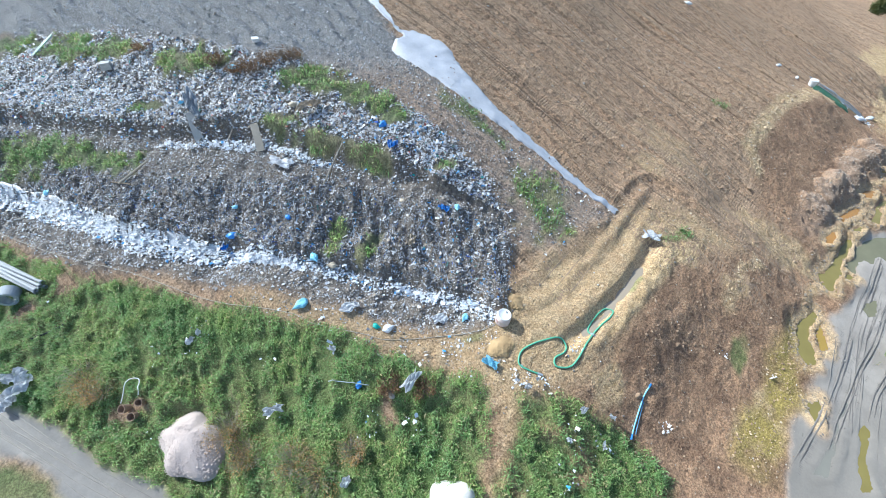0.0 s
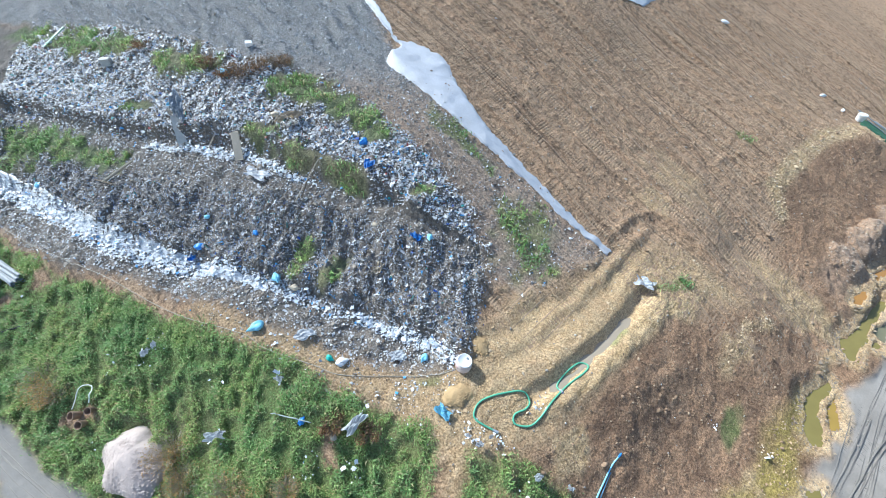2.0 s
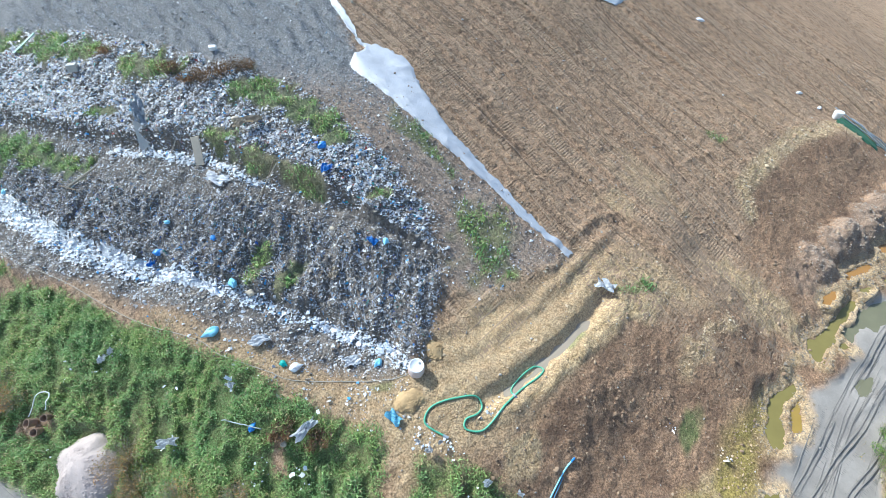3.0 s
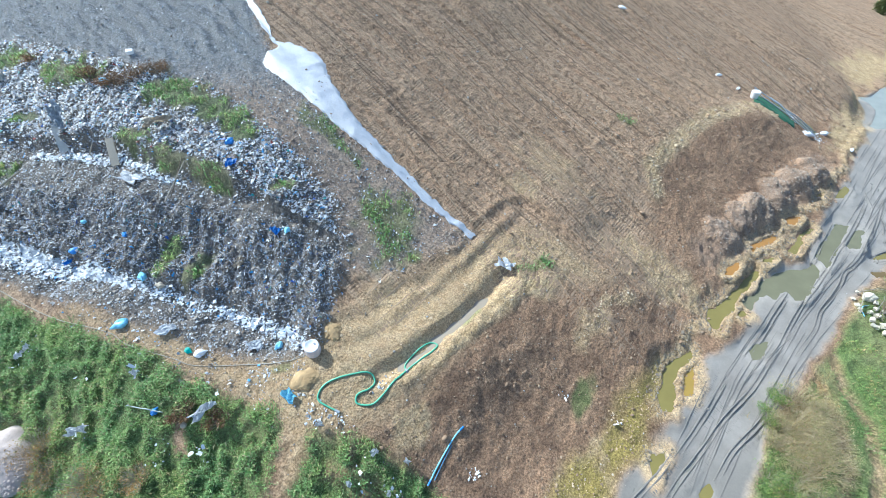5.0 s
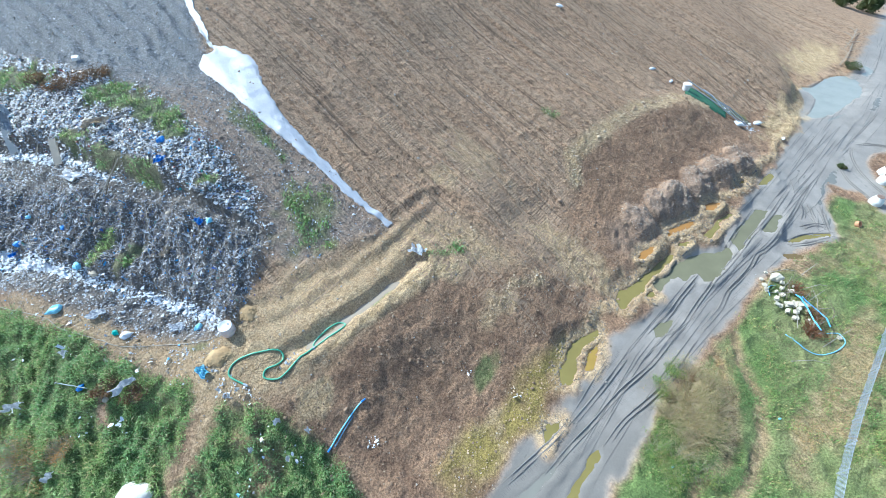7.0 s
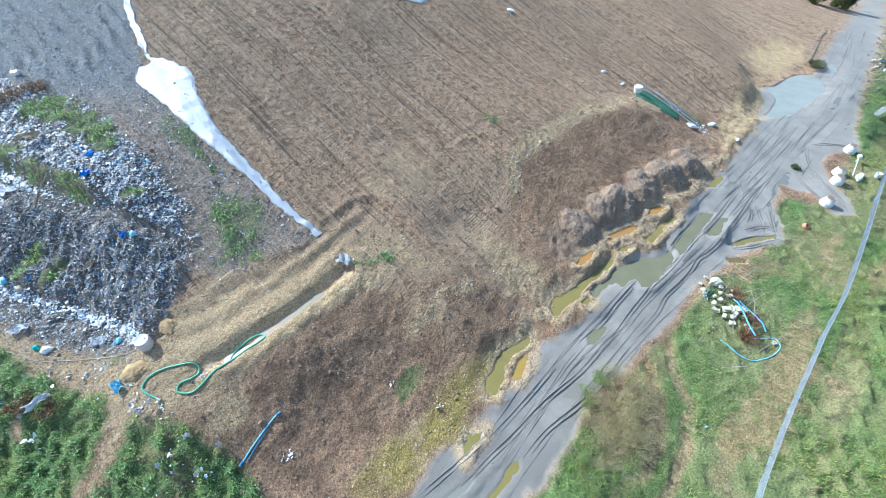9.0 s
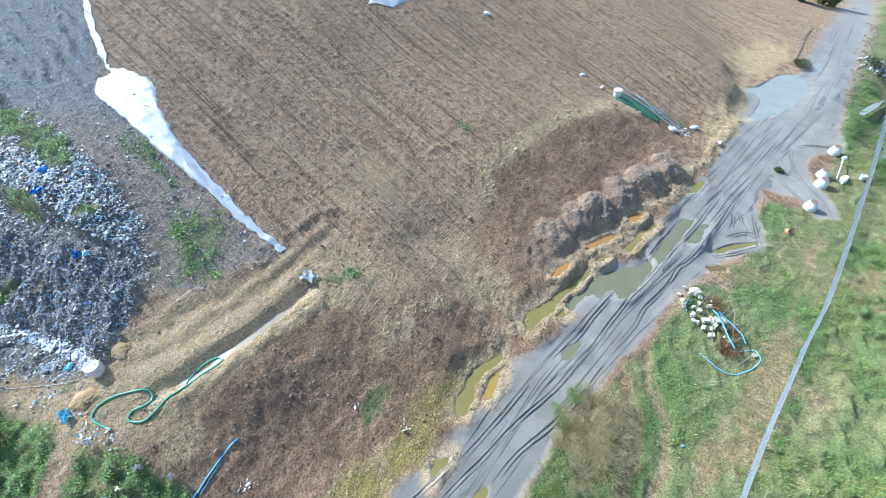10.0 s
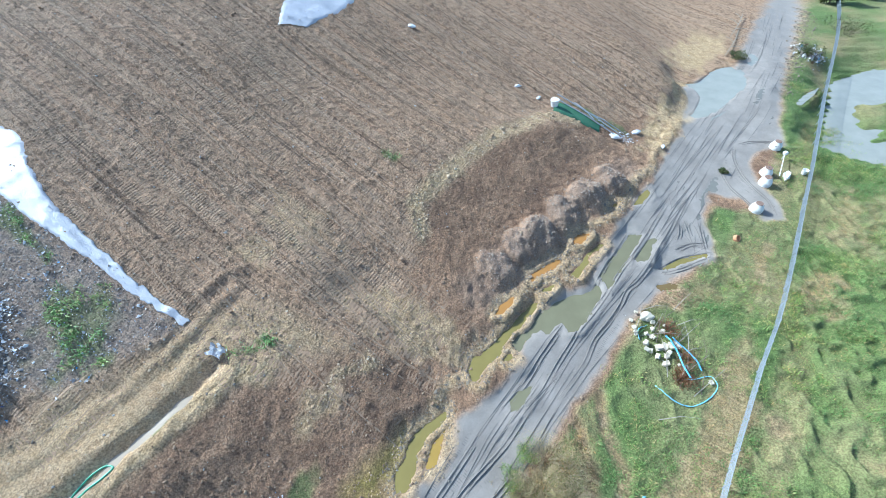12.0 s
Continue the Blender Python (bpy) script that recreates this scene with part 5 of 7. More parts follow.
for line in (
    [(22.9, 10.8), (24.0, 11.7), (25.3, 13.0), (26.8, 14.4)],
    [(24.0, 10.7), (24.9, 11.4), (25.8, 12.4), (26.7, 13.3), (27.5, 14.1), (28.5, 14.9), (29.7, 16.0), (30.8, 17.1), (31.8, 17.9), (33.0, 19.0), (34.6, 20.6), (36.0, 22.0)],
    [(25.4, 10.8), (26.3, 11.6), (27.2, 12.4), (28.0, 13.4), (29.0, 14.2), (29.9, 15.0), (30.6, 15.8), (31.3, 16.2), (32.3, 17.0), (33.5, 18.2), (34.8, 19.5), (36.5, 21.3), (37.3, 22.1)],
    [(28.7, 15.8), (29.4, 16.7), (30.3, 17.7), (30.7, 18.0), (32.1, 19.4)], [(33.0, 17.0), (34.4, 17.55), (35.4, 17.65), (36.4, 17.65)], [(33.0, 16.7), (34.0, 16.8), (35.0, 17.05), (36.2, 17.35)],
    [(34.5, 18.1), (35.5, 18.4), (36.4, 18.4)], [(34.9, 18.7), (35.3, 19.3), (35.6, 20.0)], [(35.8, 18.7), (35.9, 19.5), (36.1, 20.1)], [(36.2, 17.8), (36.5, 18.8), (36.9, 19.9)],
    [(15.9, 3.6), (17.7, 5.35), (19.2, 6.6), (20.8, 8.0), (22.6, 9.3), (24.1, 10.7), (25.7, 11.8)], [(19.4, 5.5), (20.5, 6.6), (22.1, 7.7), (23.8, 9.0), (25.2, 10.4)], [(17.8, 6.1), (19.3, 7.5), (20.8, 9.0), (21.6, 9.8)], [(14.7, 3.9), (16.0, 4.9), (17.2, 5.8), (18.0, 6.5)],
    [(43.4, 26.6), (42.7, 25.4), (42.4, 24.0), (42.5, 22.6), (42.7, 21.5), (42.4, 20.2)], [(41.2, 24.7), (40.9, 23.0), (41.2, 21.6), (41.5, 20.3)], [(43.8, 27.0), (45.1, 27.2), (46.5, 27.0), (47.4, 26.4)],
):
    fine_line = [(p.x, p.y) for p in curve_points_2d(line, 8)]
    STRONG += [fine_line, beside_lane(fine_line, 0.17)[2:-3]]
for k in range(34):
    across, start, long_ = lr.uniform(0, 1), lr.uniform(0, 9), lr.uniform(1.5, 6)
    line = [(-19.5 + 0.9 * (start + 0.2 * j) - 0.44 * (1 - across) * 2.2 + 0.1 * math.sin(j * 0.2 + k), 8.3 - 0.44 * (start + 0.2 * j) - 0.9 * (1 - across) * 2.2) for j in range(int(long_ / 0.2))]
    line = kept(line, mud_west)
    if len(line) > 5:
        RUT_LINES.append(line)
mud_mat = plain("wet_mud", (0.20, 0.18, 0.158), 0.6, vary=0.3, scale=5, relief=0.6)
ridge_strips("mud_ridges", RUT_LINES, 0.06, 0.028, mud_mat, "ridges of wet grey mud squeezed up between ruts", "mud ridges", 8)
ridge_strips("mud_ridges", STRONG, 0.10, 0.06, mud_mat, "high crumbling ridges of mud beside the deepest ruts", "mud ridges", 9)
TREADS = [beside_lane(line, off)[a:b] for line, off, a, b in ((STRONG[20], 0.42, 4, 30), (STRONG[20], -0.30, 20, 44), (STRONG[24], 0.3, 0, 20), (STRONG[24], -0.3, 6, 24), (STRONG[22], 0.35, 6, 30), (STRONG[2], 0.4, 10, 50), (STRONG[4], -0.4, 30, 80), (STRONG[4], 0.45, 0, 40), (STRONG[26], 0.3, 0, 20), (STRONG[28], 0.35, 4, 34), (STRONG[28], 0.7, 4, 34))]
bars("track_prints", [line for line in TREADS if len(line) > 4], 0.3, 0.10, 0.012, mud_mat, "tyre treads pressed into the wet grey mud", "track prints", 15)
cr = np.random.default_rng(78)
P = np.concatenate([np.repeat(np.array(line), 4, 0) for line in STRONG])
P = P + cr.normal(0, 0.06, P.shape)
P = P[noise2(P[:, 0] * 1.3, P[:, 1] * 1.3, 79) > -0.35]
mud_crumbs = islands("mud_crumbs", [(30, (0.24, 0.215, 0.19)), (30, (0.19, 0.17, 0.15)), (20, (0.30, 0.27, 0.24))], 0.7, 0.2, 0.5)
strew("clods", CRUMBS, P, spread(len(P), 0.015, 0.03, 79), mud_crumbs, "crumbs of grey mud along the ridges between ruts", "soil", 0.3, 0.25, stretch=(1.2, 1.0, 0.8), seed=80)


# ---- weeds and grass ----
def grass_material(name, colours, faded=(1.5, 1.15, 0.8), scale=0.55):
    m, nt, b = material(name)
    one = node(nt, "NewGeometry").outputs["Random Per Island"]
    pos = node(nt, "TexCoord").outputs["Object"]
    col = palette(nt, one, colours)
    patchy = noise_node(nt, scale, 4, 0.6, pos)
    col = mixed(nt, ramp(nt, patchy, [(0.38, (0, 0, 0)), (0.62, (0.9, 0.9, 0.9))]), col, mixed(nt, 1.0, col, faded, "MULTIPLY"))
    nt.links.new(col, b.inputs["Base Color"])
    b.inputs["Roughness"].default_value = 0.55
    thin = node(nt, "BsdfTranslucent", {"Color": col})
    both = node(nt, "MixShader", {0: 0.28, 1: b.outputs[0], 2: thin.outputs[0]})
    nt.links.new(both.outputs[0], nt.nodes["Material Output"].inputs[0])
    return m


weed_mat = grass_material("weeds", [(30, (0.18, 0.32, 0.10)), (25, (0.235, 0.39, 0.135)), (12, (0.12, 0.22, 0.075)), (14, (0.30, 0.46, 0.175)), (12, (0.38, 0.37, 0.20))], (1.45, 1.15, 1.0))
meadow_mat = grass_material("meadow", [(28, (0.135, 0.26, 0.07)), (25, (0.19, 0.33, 0.095)), (10, (0.10, 0.185, 0.055)), (14, (0.28, 0.31, 0.12)), (8, (0.36, 0.34, 0.16))], (1.8, 1.35, 1.15), 0.3)
dry_mat = grass_material("dry_grass", [(30, (0.34, 0.27, 0.15)), (25, (0.42, 0.345, 0.20)), (15, (0.24, 0.18, 0.095)), (22, (0.17, 0.20, 0.07))])
TUFTS = [tuft_piece(pr, 6, 0.20, 0.22, 0.0105) for _ in range(7)]
BLADES = [tuft_piece(pr, 6, 0.11, 0.19, 0.006) for _ in range(6)]
LONG = [tuft_piece(pr, 9, 0.20, 0.30, 0.0075) for _ in range(6)]
P = pick_places(122000, (-27, -1.5, 10, 17), np.clip(grass_west + grass_south * grass, 0, 1), 51)
strew("weeds", TUFTS, P, even(len(P), 0.95, 52) * (0.75 + 0.45 * share(tussock, P[:, 0], P[:, 1])), weed_mat, "dense green leafy weeds on the bank below the waste", "weeds", 0.15, 0.0, seed=53)
P = pick_places(45000, (-27, 12, 21, 31), weed_tip ** 2 * smooth(0.6 + 1.6 * noise2(GX * 1.8, GY * 1.8, 73)), 54)
strew("weeds", TUFTS, P, even(len(P), 1.5, 55), weed_mat, "patches of green weeds rooted in the waste", "weeds", 0.15, 0.0, seed=56)
P = pick_places(72000, (17, 2.0, 56, 36), grass_east * (1 - mud) * (0.75 + 0.25 * beyond), 57)
strew("meadow_grass", BLADES, P, even(len(P), 0.62, 58) * (0.8 + 0.5 * share(beyond, P[:, 0], P[:, 1])), meadow_mat, "rough green and straw coloured meadow grass beside the road", "grass", 0.15, 0.0, seed=59)
P = pick_places(2500, (-27, -1, -9, 8), grass_sw, 60)
strew("meadow_grass", BLADES, P, even(len(P), 0.7, 61), weed_mat, "green grass beside the lower track", "grass", 0.15, 0.0, seed=62)
DRY = np.maximum.reduce([patch(-8.0, 5.7, 1.0, 1.3), patch(-4.8, 4.7, 1.6, 0.9), patch(-15.0, 8.5, 1.7, 0.8, -25), patch(23.9, 7.2, 1.3, 2.4, -35), patch(38.5, 28.0, 1.5, 0.7, 20) * 0.8, patch(43.0, 14.0, 4.5, 1.2, 45) * 0.6, patch(48, 20, 5, 1.2, 45) * 0.5, patch(32.4, 9.2, 4.2, 0.9, 48) * 0.9, patch(34.4, 15.2, 1.2, 0.6, 30) * 0.6, patch(28.8, 6.2, 1.8, 0.6, 50) * 0.8, patch(40.8, 14.2, 1.6, 1.0, 40) * 0.8, patch(38.6, 17.0, 3.0, 0.35, 48) * 0.6, patch(28.6, 9.0, 1.4, 0.8, 60) * 0.4, patch(40.0, 12.0, 2.5, 1.0, 40) * 0.6, patch(36.9, 27.6, 1.2, 0.6, -10) * 0.8])
P = pick_places(90000, (-18, 2, 56, 32), DRY * 0.8, 63)
strew("dry_grass", BLADES, P, even(len(P), 0.95, 64), dry_mat, "dry brown grass and dead stalks", "dry grass", 0.25, 0.0, seed=65)

long_mask = grass_east * smooth((noise2(GX * 0.5 + 0.5 * GY, GY * 0.25, 87) + 0.5 * noise2(GX * 1.6, GY * 1.6, 88)) * 3 + 0.1) * (0.45 + 0.55 * beyond)
P = pick_places(70000, (18, 2.0, 54, 34), long_mask, 66)
strew("meadow_grass", LONG, P, even(len(P), 1.0, 67), meadow_mat, "long lumpy tussocks of green meadow grass", "grass", 0.2, 0.0, seed=68)

P = pick_places(110000, (18, 2.0, 54, 32), straw * east * 0.7, 69)
strew("dry_grass", BLADES, P, even(len(P), 0.9, 70) * (1 + 1.1 * share(patch(23.9, 7.2, 1.2, 2.4, -35), P[:, 0], P[:, 1])), dry_mat, "straw coloured dry grass on the verge and meadow", "dry grass", 0.25, 0.0, seed=71)

hr = np.random.default_rng(90)
P = np.stack([57.9 + hr.normal(0, 0.6, 700), 38.6 + hr.normal(0, 0.6, 700)], -1)
strew("scrap_heap", RIBBONS + FLAKES, P, spread(len(P), 0.06, 0.13, 91), litter_low, "tangled heap of dark and pale scrap at the roadside", "scrap", 0.5, 0.6, seed=92)
verge_scrap = smooth(1.4 - np.abs(beside([(51.5, 33.0), (54.5, 36.6), (60.0, 43.0), (68, 52)], GX, GY)[1]) / 0.7)
P = pick_places(9000, (50, 31, 66, 52), verge_scrap, 93)
strew("stones", PEBBLES, P, spread(len(P), 0.04, 0.09, 94), rim_clods, "broken lumps of mud and stone along the road edge", "stones", 0.3, 0.1, seed=95)

few = np.zeros_like(GX)
for x, y, rad in ((5.9, 7.8, 0.35), (6.3, 8.2, 0.3), (3.6, 6.9, 0.5), (4.6, 6.6, 0.4), (2.6, 8.5, 0.4), (9.6, 5.2, 0.3), (13.6, 8.3, 0.25), (1.0, 8.3, 0.6), (15.8, 7.6, 0.3), (-1.5, 9.2, 0.5), (-4.5, 9.9, 0.5), (35.2, 27.3, 0.7), (33.8, 28.4, 0.5)):
    few = np.maximum(few, smooth(1.3 - np.hypot(GX - x, GY - y) / rad) * 0.6)
P = pick_places(90000, (-6, 4, 38, 30), few, 96)
strew("litter", FLAKES, P, spread(len(P), 0.03, 0.06, 97), litter_white, "white plastic scraps dropped on bare soil", "litter", 0.4, 0.3, seed=98)


# ---- tools for things ----
def part(name, bm, mat, parent, label="", soft=False):
    """One mesh under a thing or a part."""
    me = bpy.data.meshes.new(name)
    bmesh.ops.recalc_face_normals(bm, faces=bm.faces[:])
    if soft:
        for f in bm.faces:
            f.smooth = True
    bm.to_mesh(me)
    bm.free()
    me.materials.append(mat)
    ob = new(name, me)
    ob.parent = parent
    return tagged(ob, label)


def thing(name, x, y, label, category, group="", turn=0.0, lift=0.0, lean=(0, 0)):
    ob = new(name)
    ob.empty_display_size = 0.2
    ob.matrix_basis = pose(x, y, float(ground_z(x, y)) + lift, lean[0], lean[1], turn)
    return tagged(ob, label, category, group)


def lathe(profile, seg=24, bm=None, at=(0, 0, 0)):
    bm = bm or bmesh.new()
    rows = []
    for r, z in profile:
        rows.append([bm.verts.new((at[0] + r * math.cos(2 * math.pi * k / seg), at[1] + r * math.sin(2 * math.pi * k / seg), at[2] + z)) for k in range(seg)])
    for a, b in zip(rows, rows[1:]):
        for k in range(seg):
            bm.faces.new((a[k], a[(k + 1) % seg], b[(k + 1) % seg], b[k]))
    return bm


def capped(profile, seg=24):
    return lathe([(0.001, profile[0][1])] + list(profile) + [(0.001, profile[-1][1])], seg)


def curve_points(points, steps=6):
    """A smooth line through points."""
    pts = [Vector(p) for p in points]
    pts = [pts[0] * 2 - pts[1]] + pts + [pts[-1] * 2 - pts[-2]]
    out = []
    for a, b, c, d in zip(pts, pts[1:], pts[2:], pts[3:]):
        for k in range(steps):
            t = k / steps
            out.append(0.5 * (2 * b + (c - a) * t + (2 * a - 5 * b + 4 * c - d) * t * t + (3 * b - a - 3 * c + d) * t**3))
    return out + [pts[-2]]


def tube(points, radius, seg=8, bm=None, taper=1.0):
    bm = bm or bmesh.new()
    pts, rows = [Vector(p) for p in points], []
    side = Vector((0, 0, 1)).cross((pts[1] - pts[0]).normalized())
    side = side.normalized() if side.length > 1e-3 else Vector((1, 0, 0))
    for k, p in enumerate(pts):
        way = (pts[min(k + 1, len(pts) - 1)] - pts[max(k - 1, 0)]).normalized()
        side = (side - way * side.dot(way)).normalized()
        up = way.cross(side)
        r = radius * (1 + (taper - 1) * k / (len(pts) - 1))
        rows.append([bm.verts.new(p + (side * math.cos(2 * math.pi * j / seg) + up * math.sin(2 * math.pi * j / seg)) * r) for j in range(seg)])
    for a, b in zip(rows, rows[1:]):
        for j in range(seg):
            bm.faces.new((a[j], a[(j + 1) % seg], b[(j + 1) % seg], b[j]))
    bm.faces.new(rows[0][::-1])
    bm.faces.new(rows[-1])
    return bm


def box(sx, sy, sz, bevel=0.01, at=(0, 0, 0), rough=0.0, seed=0):
    bm = bmesh.new()
    bmesh.ops.create_cube(bm, size=1, matrix=Matrix.Translation(at) @ Matrix.Diagonal((sx, sy, sz, 1)))
    if bevel:
        bmesh.ops.bevel(bm, geom=bm.edges[:], offset=bevel, segments=2, affect="EDGES", profile=0.5)
    if rough:
        r = np.random.default_rng(seed)
        for v in bm.verts:
            v.co += Vector(r.normal(0, rough, 3))
    return bm


def sack(r, sx, sy, sz, knot=True, level=3):
    """A stuffed or half empty plastic bag, creased, with its gathered neck."""
    bm = bmesh.new()
    bmesh.ops.create_icosphere(bm, subdivisions=level, radius=0.5)
    ph = r.uniform(0, 9, 4)
    for v in bm.verts:
        c = v.co.copy()
        crease = 0.09 * math.sin(7 * c.x + ph[0] + 3 * math.sin(5 * c.y + ph[1])) + 0.07 * math.sin(11 * c.y + ph[2] + 4 * c.z) + r.normal(0, 0.03)
        v.co = Vector((c.x * sx, c.y * sy, max(-0.25, c.z) * sz)) * (1 + crease)
        if knot and c.x > 0.33:
            pinch = (c.x - 0.33) / 0.17
            v.co.y *= 1 - 0.75 * pinch
            v.co.z *= 1 - 0.6 * pinch
            v.co.x += 0.25 * sx * pinch
        v.co.z += 0.22 * sz
    return bm


def rag(r, sx, sy, fold=0.12, n=12, thick=0.012):
    """A crumpled sheet with folds and a thickness."""
    bm = bmesh.new()
    ph = r.uniform(0, 9, 6)
    rows = []
    for i in range(n):
        row = []
        for j in range(n):
            u, v = i / (n - 1) - 0.5, j / (n - 1) - 0.5
            edge = 1 + 0.16 * math.sin(6 * u + ph[0]) * abs(v) * 2 + 0.16 * math.sin(7 * v + ph[1]) * abs(u) * 2
            z = fold * (abs(math.sin(5 * u + 3 * v + ph[2])) + 0.6 * abs(math.sin(9 * v - 4 * u + ph[3]))) + r.normal(0, fold * 0.12)
            row.append(bm.verts.new((u * sx * edge, v * sy * edge, 0.02 + z)))
        rows.append(row)
    for a, b in zip(rows, rows[1:]):
        for j in range(n - 1):
            bm.faces.new((a[j], b[j], b[j + 1], a[j + 1]))
    bmesh.ops.solidify(bm, geom=bm.faces[:], thickness=thick)
    return bm


def solo(name, bm, mat, x, y, label, category, group="", turn=0.0, lift=0.0, lean=(0, 0), soft=False):
    """A thing of one mesh, laid on the ground."""
    ob = part(name, bm, mat, None, "", soft)
    ob.matrix_basis = pose(x, y, float(ground_z(x, y)) + lift, lean[0], lean[1], turn)
    return tagged(ob, label, category, group)


white_plastic = plain("white_plastic", (0.80, 0.81, 0.82), 0.4, vary=0.18, relief=0.15, tint=(0.45, 0.42, 0.36))
grey_plastic = plain("grey_plastic", (0.27, 0.29, 0.32), 0.38, vary=0.15, relief=0.1)
dark_plastic = plain("dark_plastic", (0.03, 0.03, 0.035), 0.45)
green_rubber = plain("green_hose", (0.08, 0.36, 0.21), 0.4, vary=0.25, relief=0.1, tint=(0.22, 0.42, 0.30))
blue_plastic = plain("blue_plastic", (0.03, 0.20, 0.62), 0.4, tint=(0.10, 0.30, 0.6))
cyan_plastic = plain("cyan_plastic", (0.20, 0.56, 0.78), 0.4, tint=(0.4, 0.6, 0.7))
teal_plastic = plain("teal_plastic", (0.03, 0.40, 0.34), 0.4)
film_white = plain("film_white", (0.74, 0.75, 0.78), 0.35, vary=0.2, scale=3, relief=0.4, tint=(0.5, 0.53, 0.58))
film_grey = plain("film_grey", (0.46, 0.50, 0.56), 0.4, vary=0.3, scale=4, relief=0.4)
beige_cloth = plain("beige_cloth", (0.55, 0.47, 0.36), 0.85)
concrete = plain("concrete", (0.50, 0.49, 0.46), 0.9, vary=0.25, relief=0.5)
white_concrete = plain("white_concrete", (0.76, 0.76, 0.73), 0.85, vary=0.18, relief=0.3, tint=(0.46, 0.43, 0.37))
old_wood = plain("old_wood", (0.46, 0.40, 0.32), 0.85, vary=0.35, scale=9, relief=0.5)
bark = plain("bark", (0.20, 0.155, 0.11), 0.95, vary=0.4, relief=0.6)
pale_bark = plain("pale_bark", (0.42, 0.37, 0.29), 0.95, vary=0.3, relief=0.5)
rust = plain("rust", (0.26, 0.11, 0.05), 0.9, vary=0.4, relief=0.6)
terracotta = plain("terracotta", (0.58, 0.30, 0.16), 0.85)
galvanised = plain("galvanised", (0.36, 0.40, 0.44), 0.55, metal=0.25, vary=0.15)
gravel_mat = plain("gravel", (0.52, 0.435, 0.395), 0.95, vary=0.25, scale=14, relief=1.0, tint=(0.36, 0.29, 0.26))
chalk_mat = plain("chalk", (0.74, 0.71, 0.66), 0.95, vary=0.2, scale=14, relief=1.0, tint=(0.48, 0.43, 0.36))
tr = np.random.default_rng(21)

liner_film = plain("liner_film", (0.50, 0.52, 0.57), 0.45, vary=0.35, scale=5, relief=1.0, tint=(0.27, 0.25, 0.24))
# ---- the liner that shows between tip and field ----
LINER_WEST = [(-6.6, 34.5), (-5.0, 31.3), (-3.35, 28.0), (-2.5, 26.7), (-1.5, 25.2), (-0.95, 24.5), (-1.4, 23.25), (0.8, 21.4), (2.8, 19.8), (4.6, 18.5), (6.4, 17.1), (8.1, 15.8), (9.7, 14.8)]
LINER_EAST = [(-6.2, 34.6), (-4.6, 31.4), (-2.95, 28.1), (-2.0, 26.6), (-1.05, 24.95), (0.0, 24.75), (1.6, 23.95), (2.35, 22.5), (3.7, 20.5), (5.2, 18.95), (6.8, 17.5), (8.4, 16.05), (9.95, 14.98)]


def draped(name, west, east, mat, label, category, across=14, steps=14, rise=0.05):
    a, b = curve_points([(*p, 0) for p in west], steps), curve_points([(*p, 0) for p in east], steps)
    n, verts = len(a), []
    s = np.linspace(-0.04, 1.04, across)
    x = np.array([[p.x + (q.x - p.x) * k for k in s] for p, q in zip(a, b)])
    y = np.array([[p.y + (q.y - p.y) * k for k in s] for p, q in zip(a, b)])
    x, y = x + 0.10 * fbm(x * 2.5, y * 2.5, 101, 3) + 0.12 * fbm(x * 6, y * 6, 103, 2), y + 0.10 * fbm(x * 2.5, y * 2.5, 105, 3) + 0.12 * fbm(x * 6, y * 6, 107, 2)
    z = ground_z(x, y) + rise + 0.06 * np.abs(fbm(x * 1.3 + y, y * 0.5 - x * 0.4, 108, 3))
    z[:, 0] -= rise + 0.1
    z[:, -1] -= rise + 0.1
    k = np.arange(n * across).reshape(n, across)
    f = np.stack([k[:-1, :-1], k[1:, :-1], k[1:, 1:], k[:-1, 1:]], -1).reshape(-1, 4)
    ob = mesh_np(name, np.stack([x, y, z], -1).reshape(-1, 3), f, mat)
    ob.data.polygons.foreach_set("use_smooth", np.ones(len(f), bool))
    return tagged(ob, label, category)


draped("liner_sheet", LINER_WEST, LINER_EAST, liner_film, "torn white plastic liner strip showing between waste and soil", "liner")
draped("liner_sheet", [(13.0, 33.2), (13.1, 34.6), (13.4, 36.2), (14.2, 39.0)], [(14.6, 33.4), (15.6, 34.4), (17.2, 36.0), (19.0, 39.0)], liner_film, "pale patch of plastic liner showing through the brown field", "liner")

band_film = plain("band_film", (0.66, 0.67, 0.70), 0.5, vary=0.35, scale=5, relief=1.0, tint=(0.40, 0.38, 0.36))
draped("plastic_film", [(-25.5, 19.35), (-21.6, 17.95), (-18.0, 16.2), (-14.8, 14.65), (-12.0, 13.9), (-9.8, 13.25)], [(-25.2, 20.15), (-21.2, 18.6), (-17.6, 16.85), (-14.4, 15.2), (-11.7, 14.3), (-9.6, 13.5)], band_film, "torn bright white plastic film along the foot of the waste", "plastic film", 10, 10, 0.02)
draped("plastic_film", [(-8.9, 12.75), (-7.2, 12.35), (-5.6, 11.9)], [(-8.7, 13.2), (-7.0, 12.75), (-5.4, 12.15)], band_film, "short torn strip of white plastic film on the waste", "plastic film", 8, 10, 0.02)

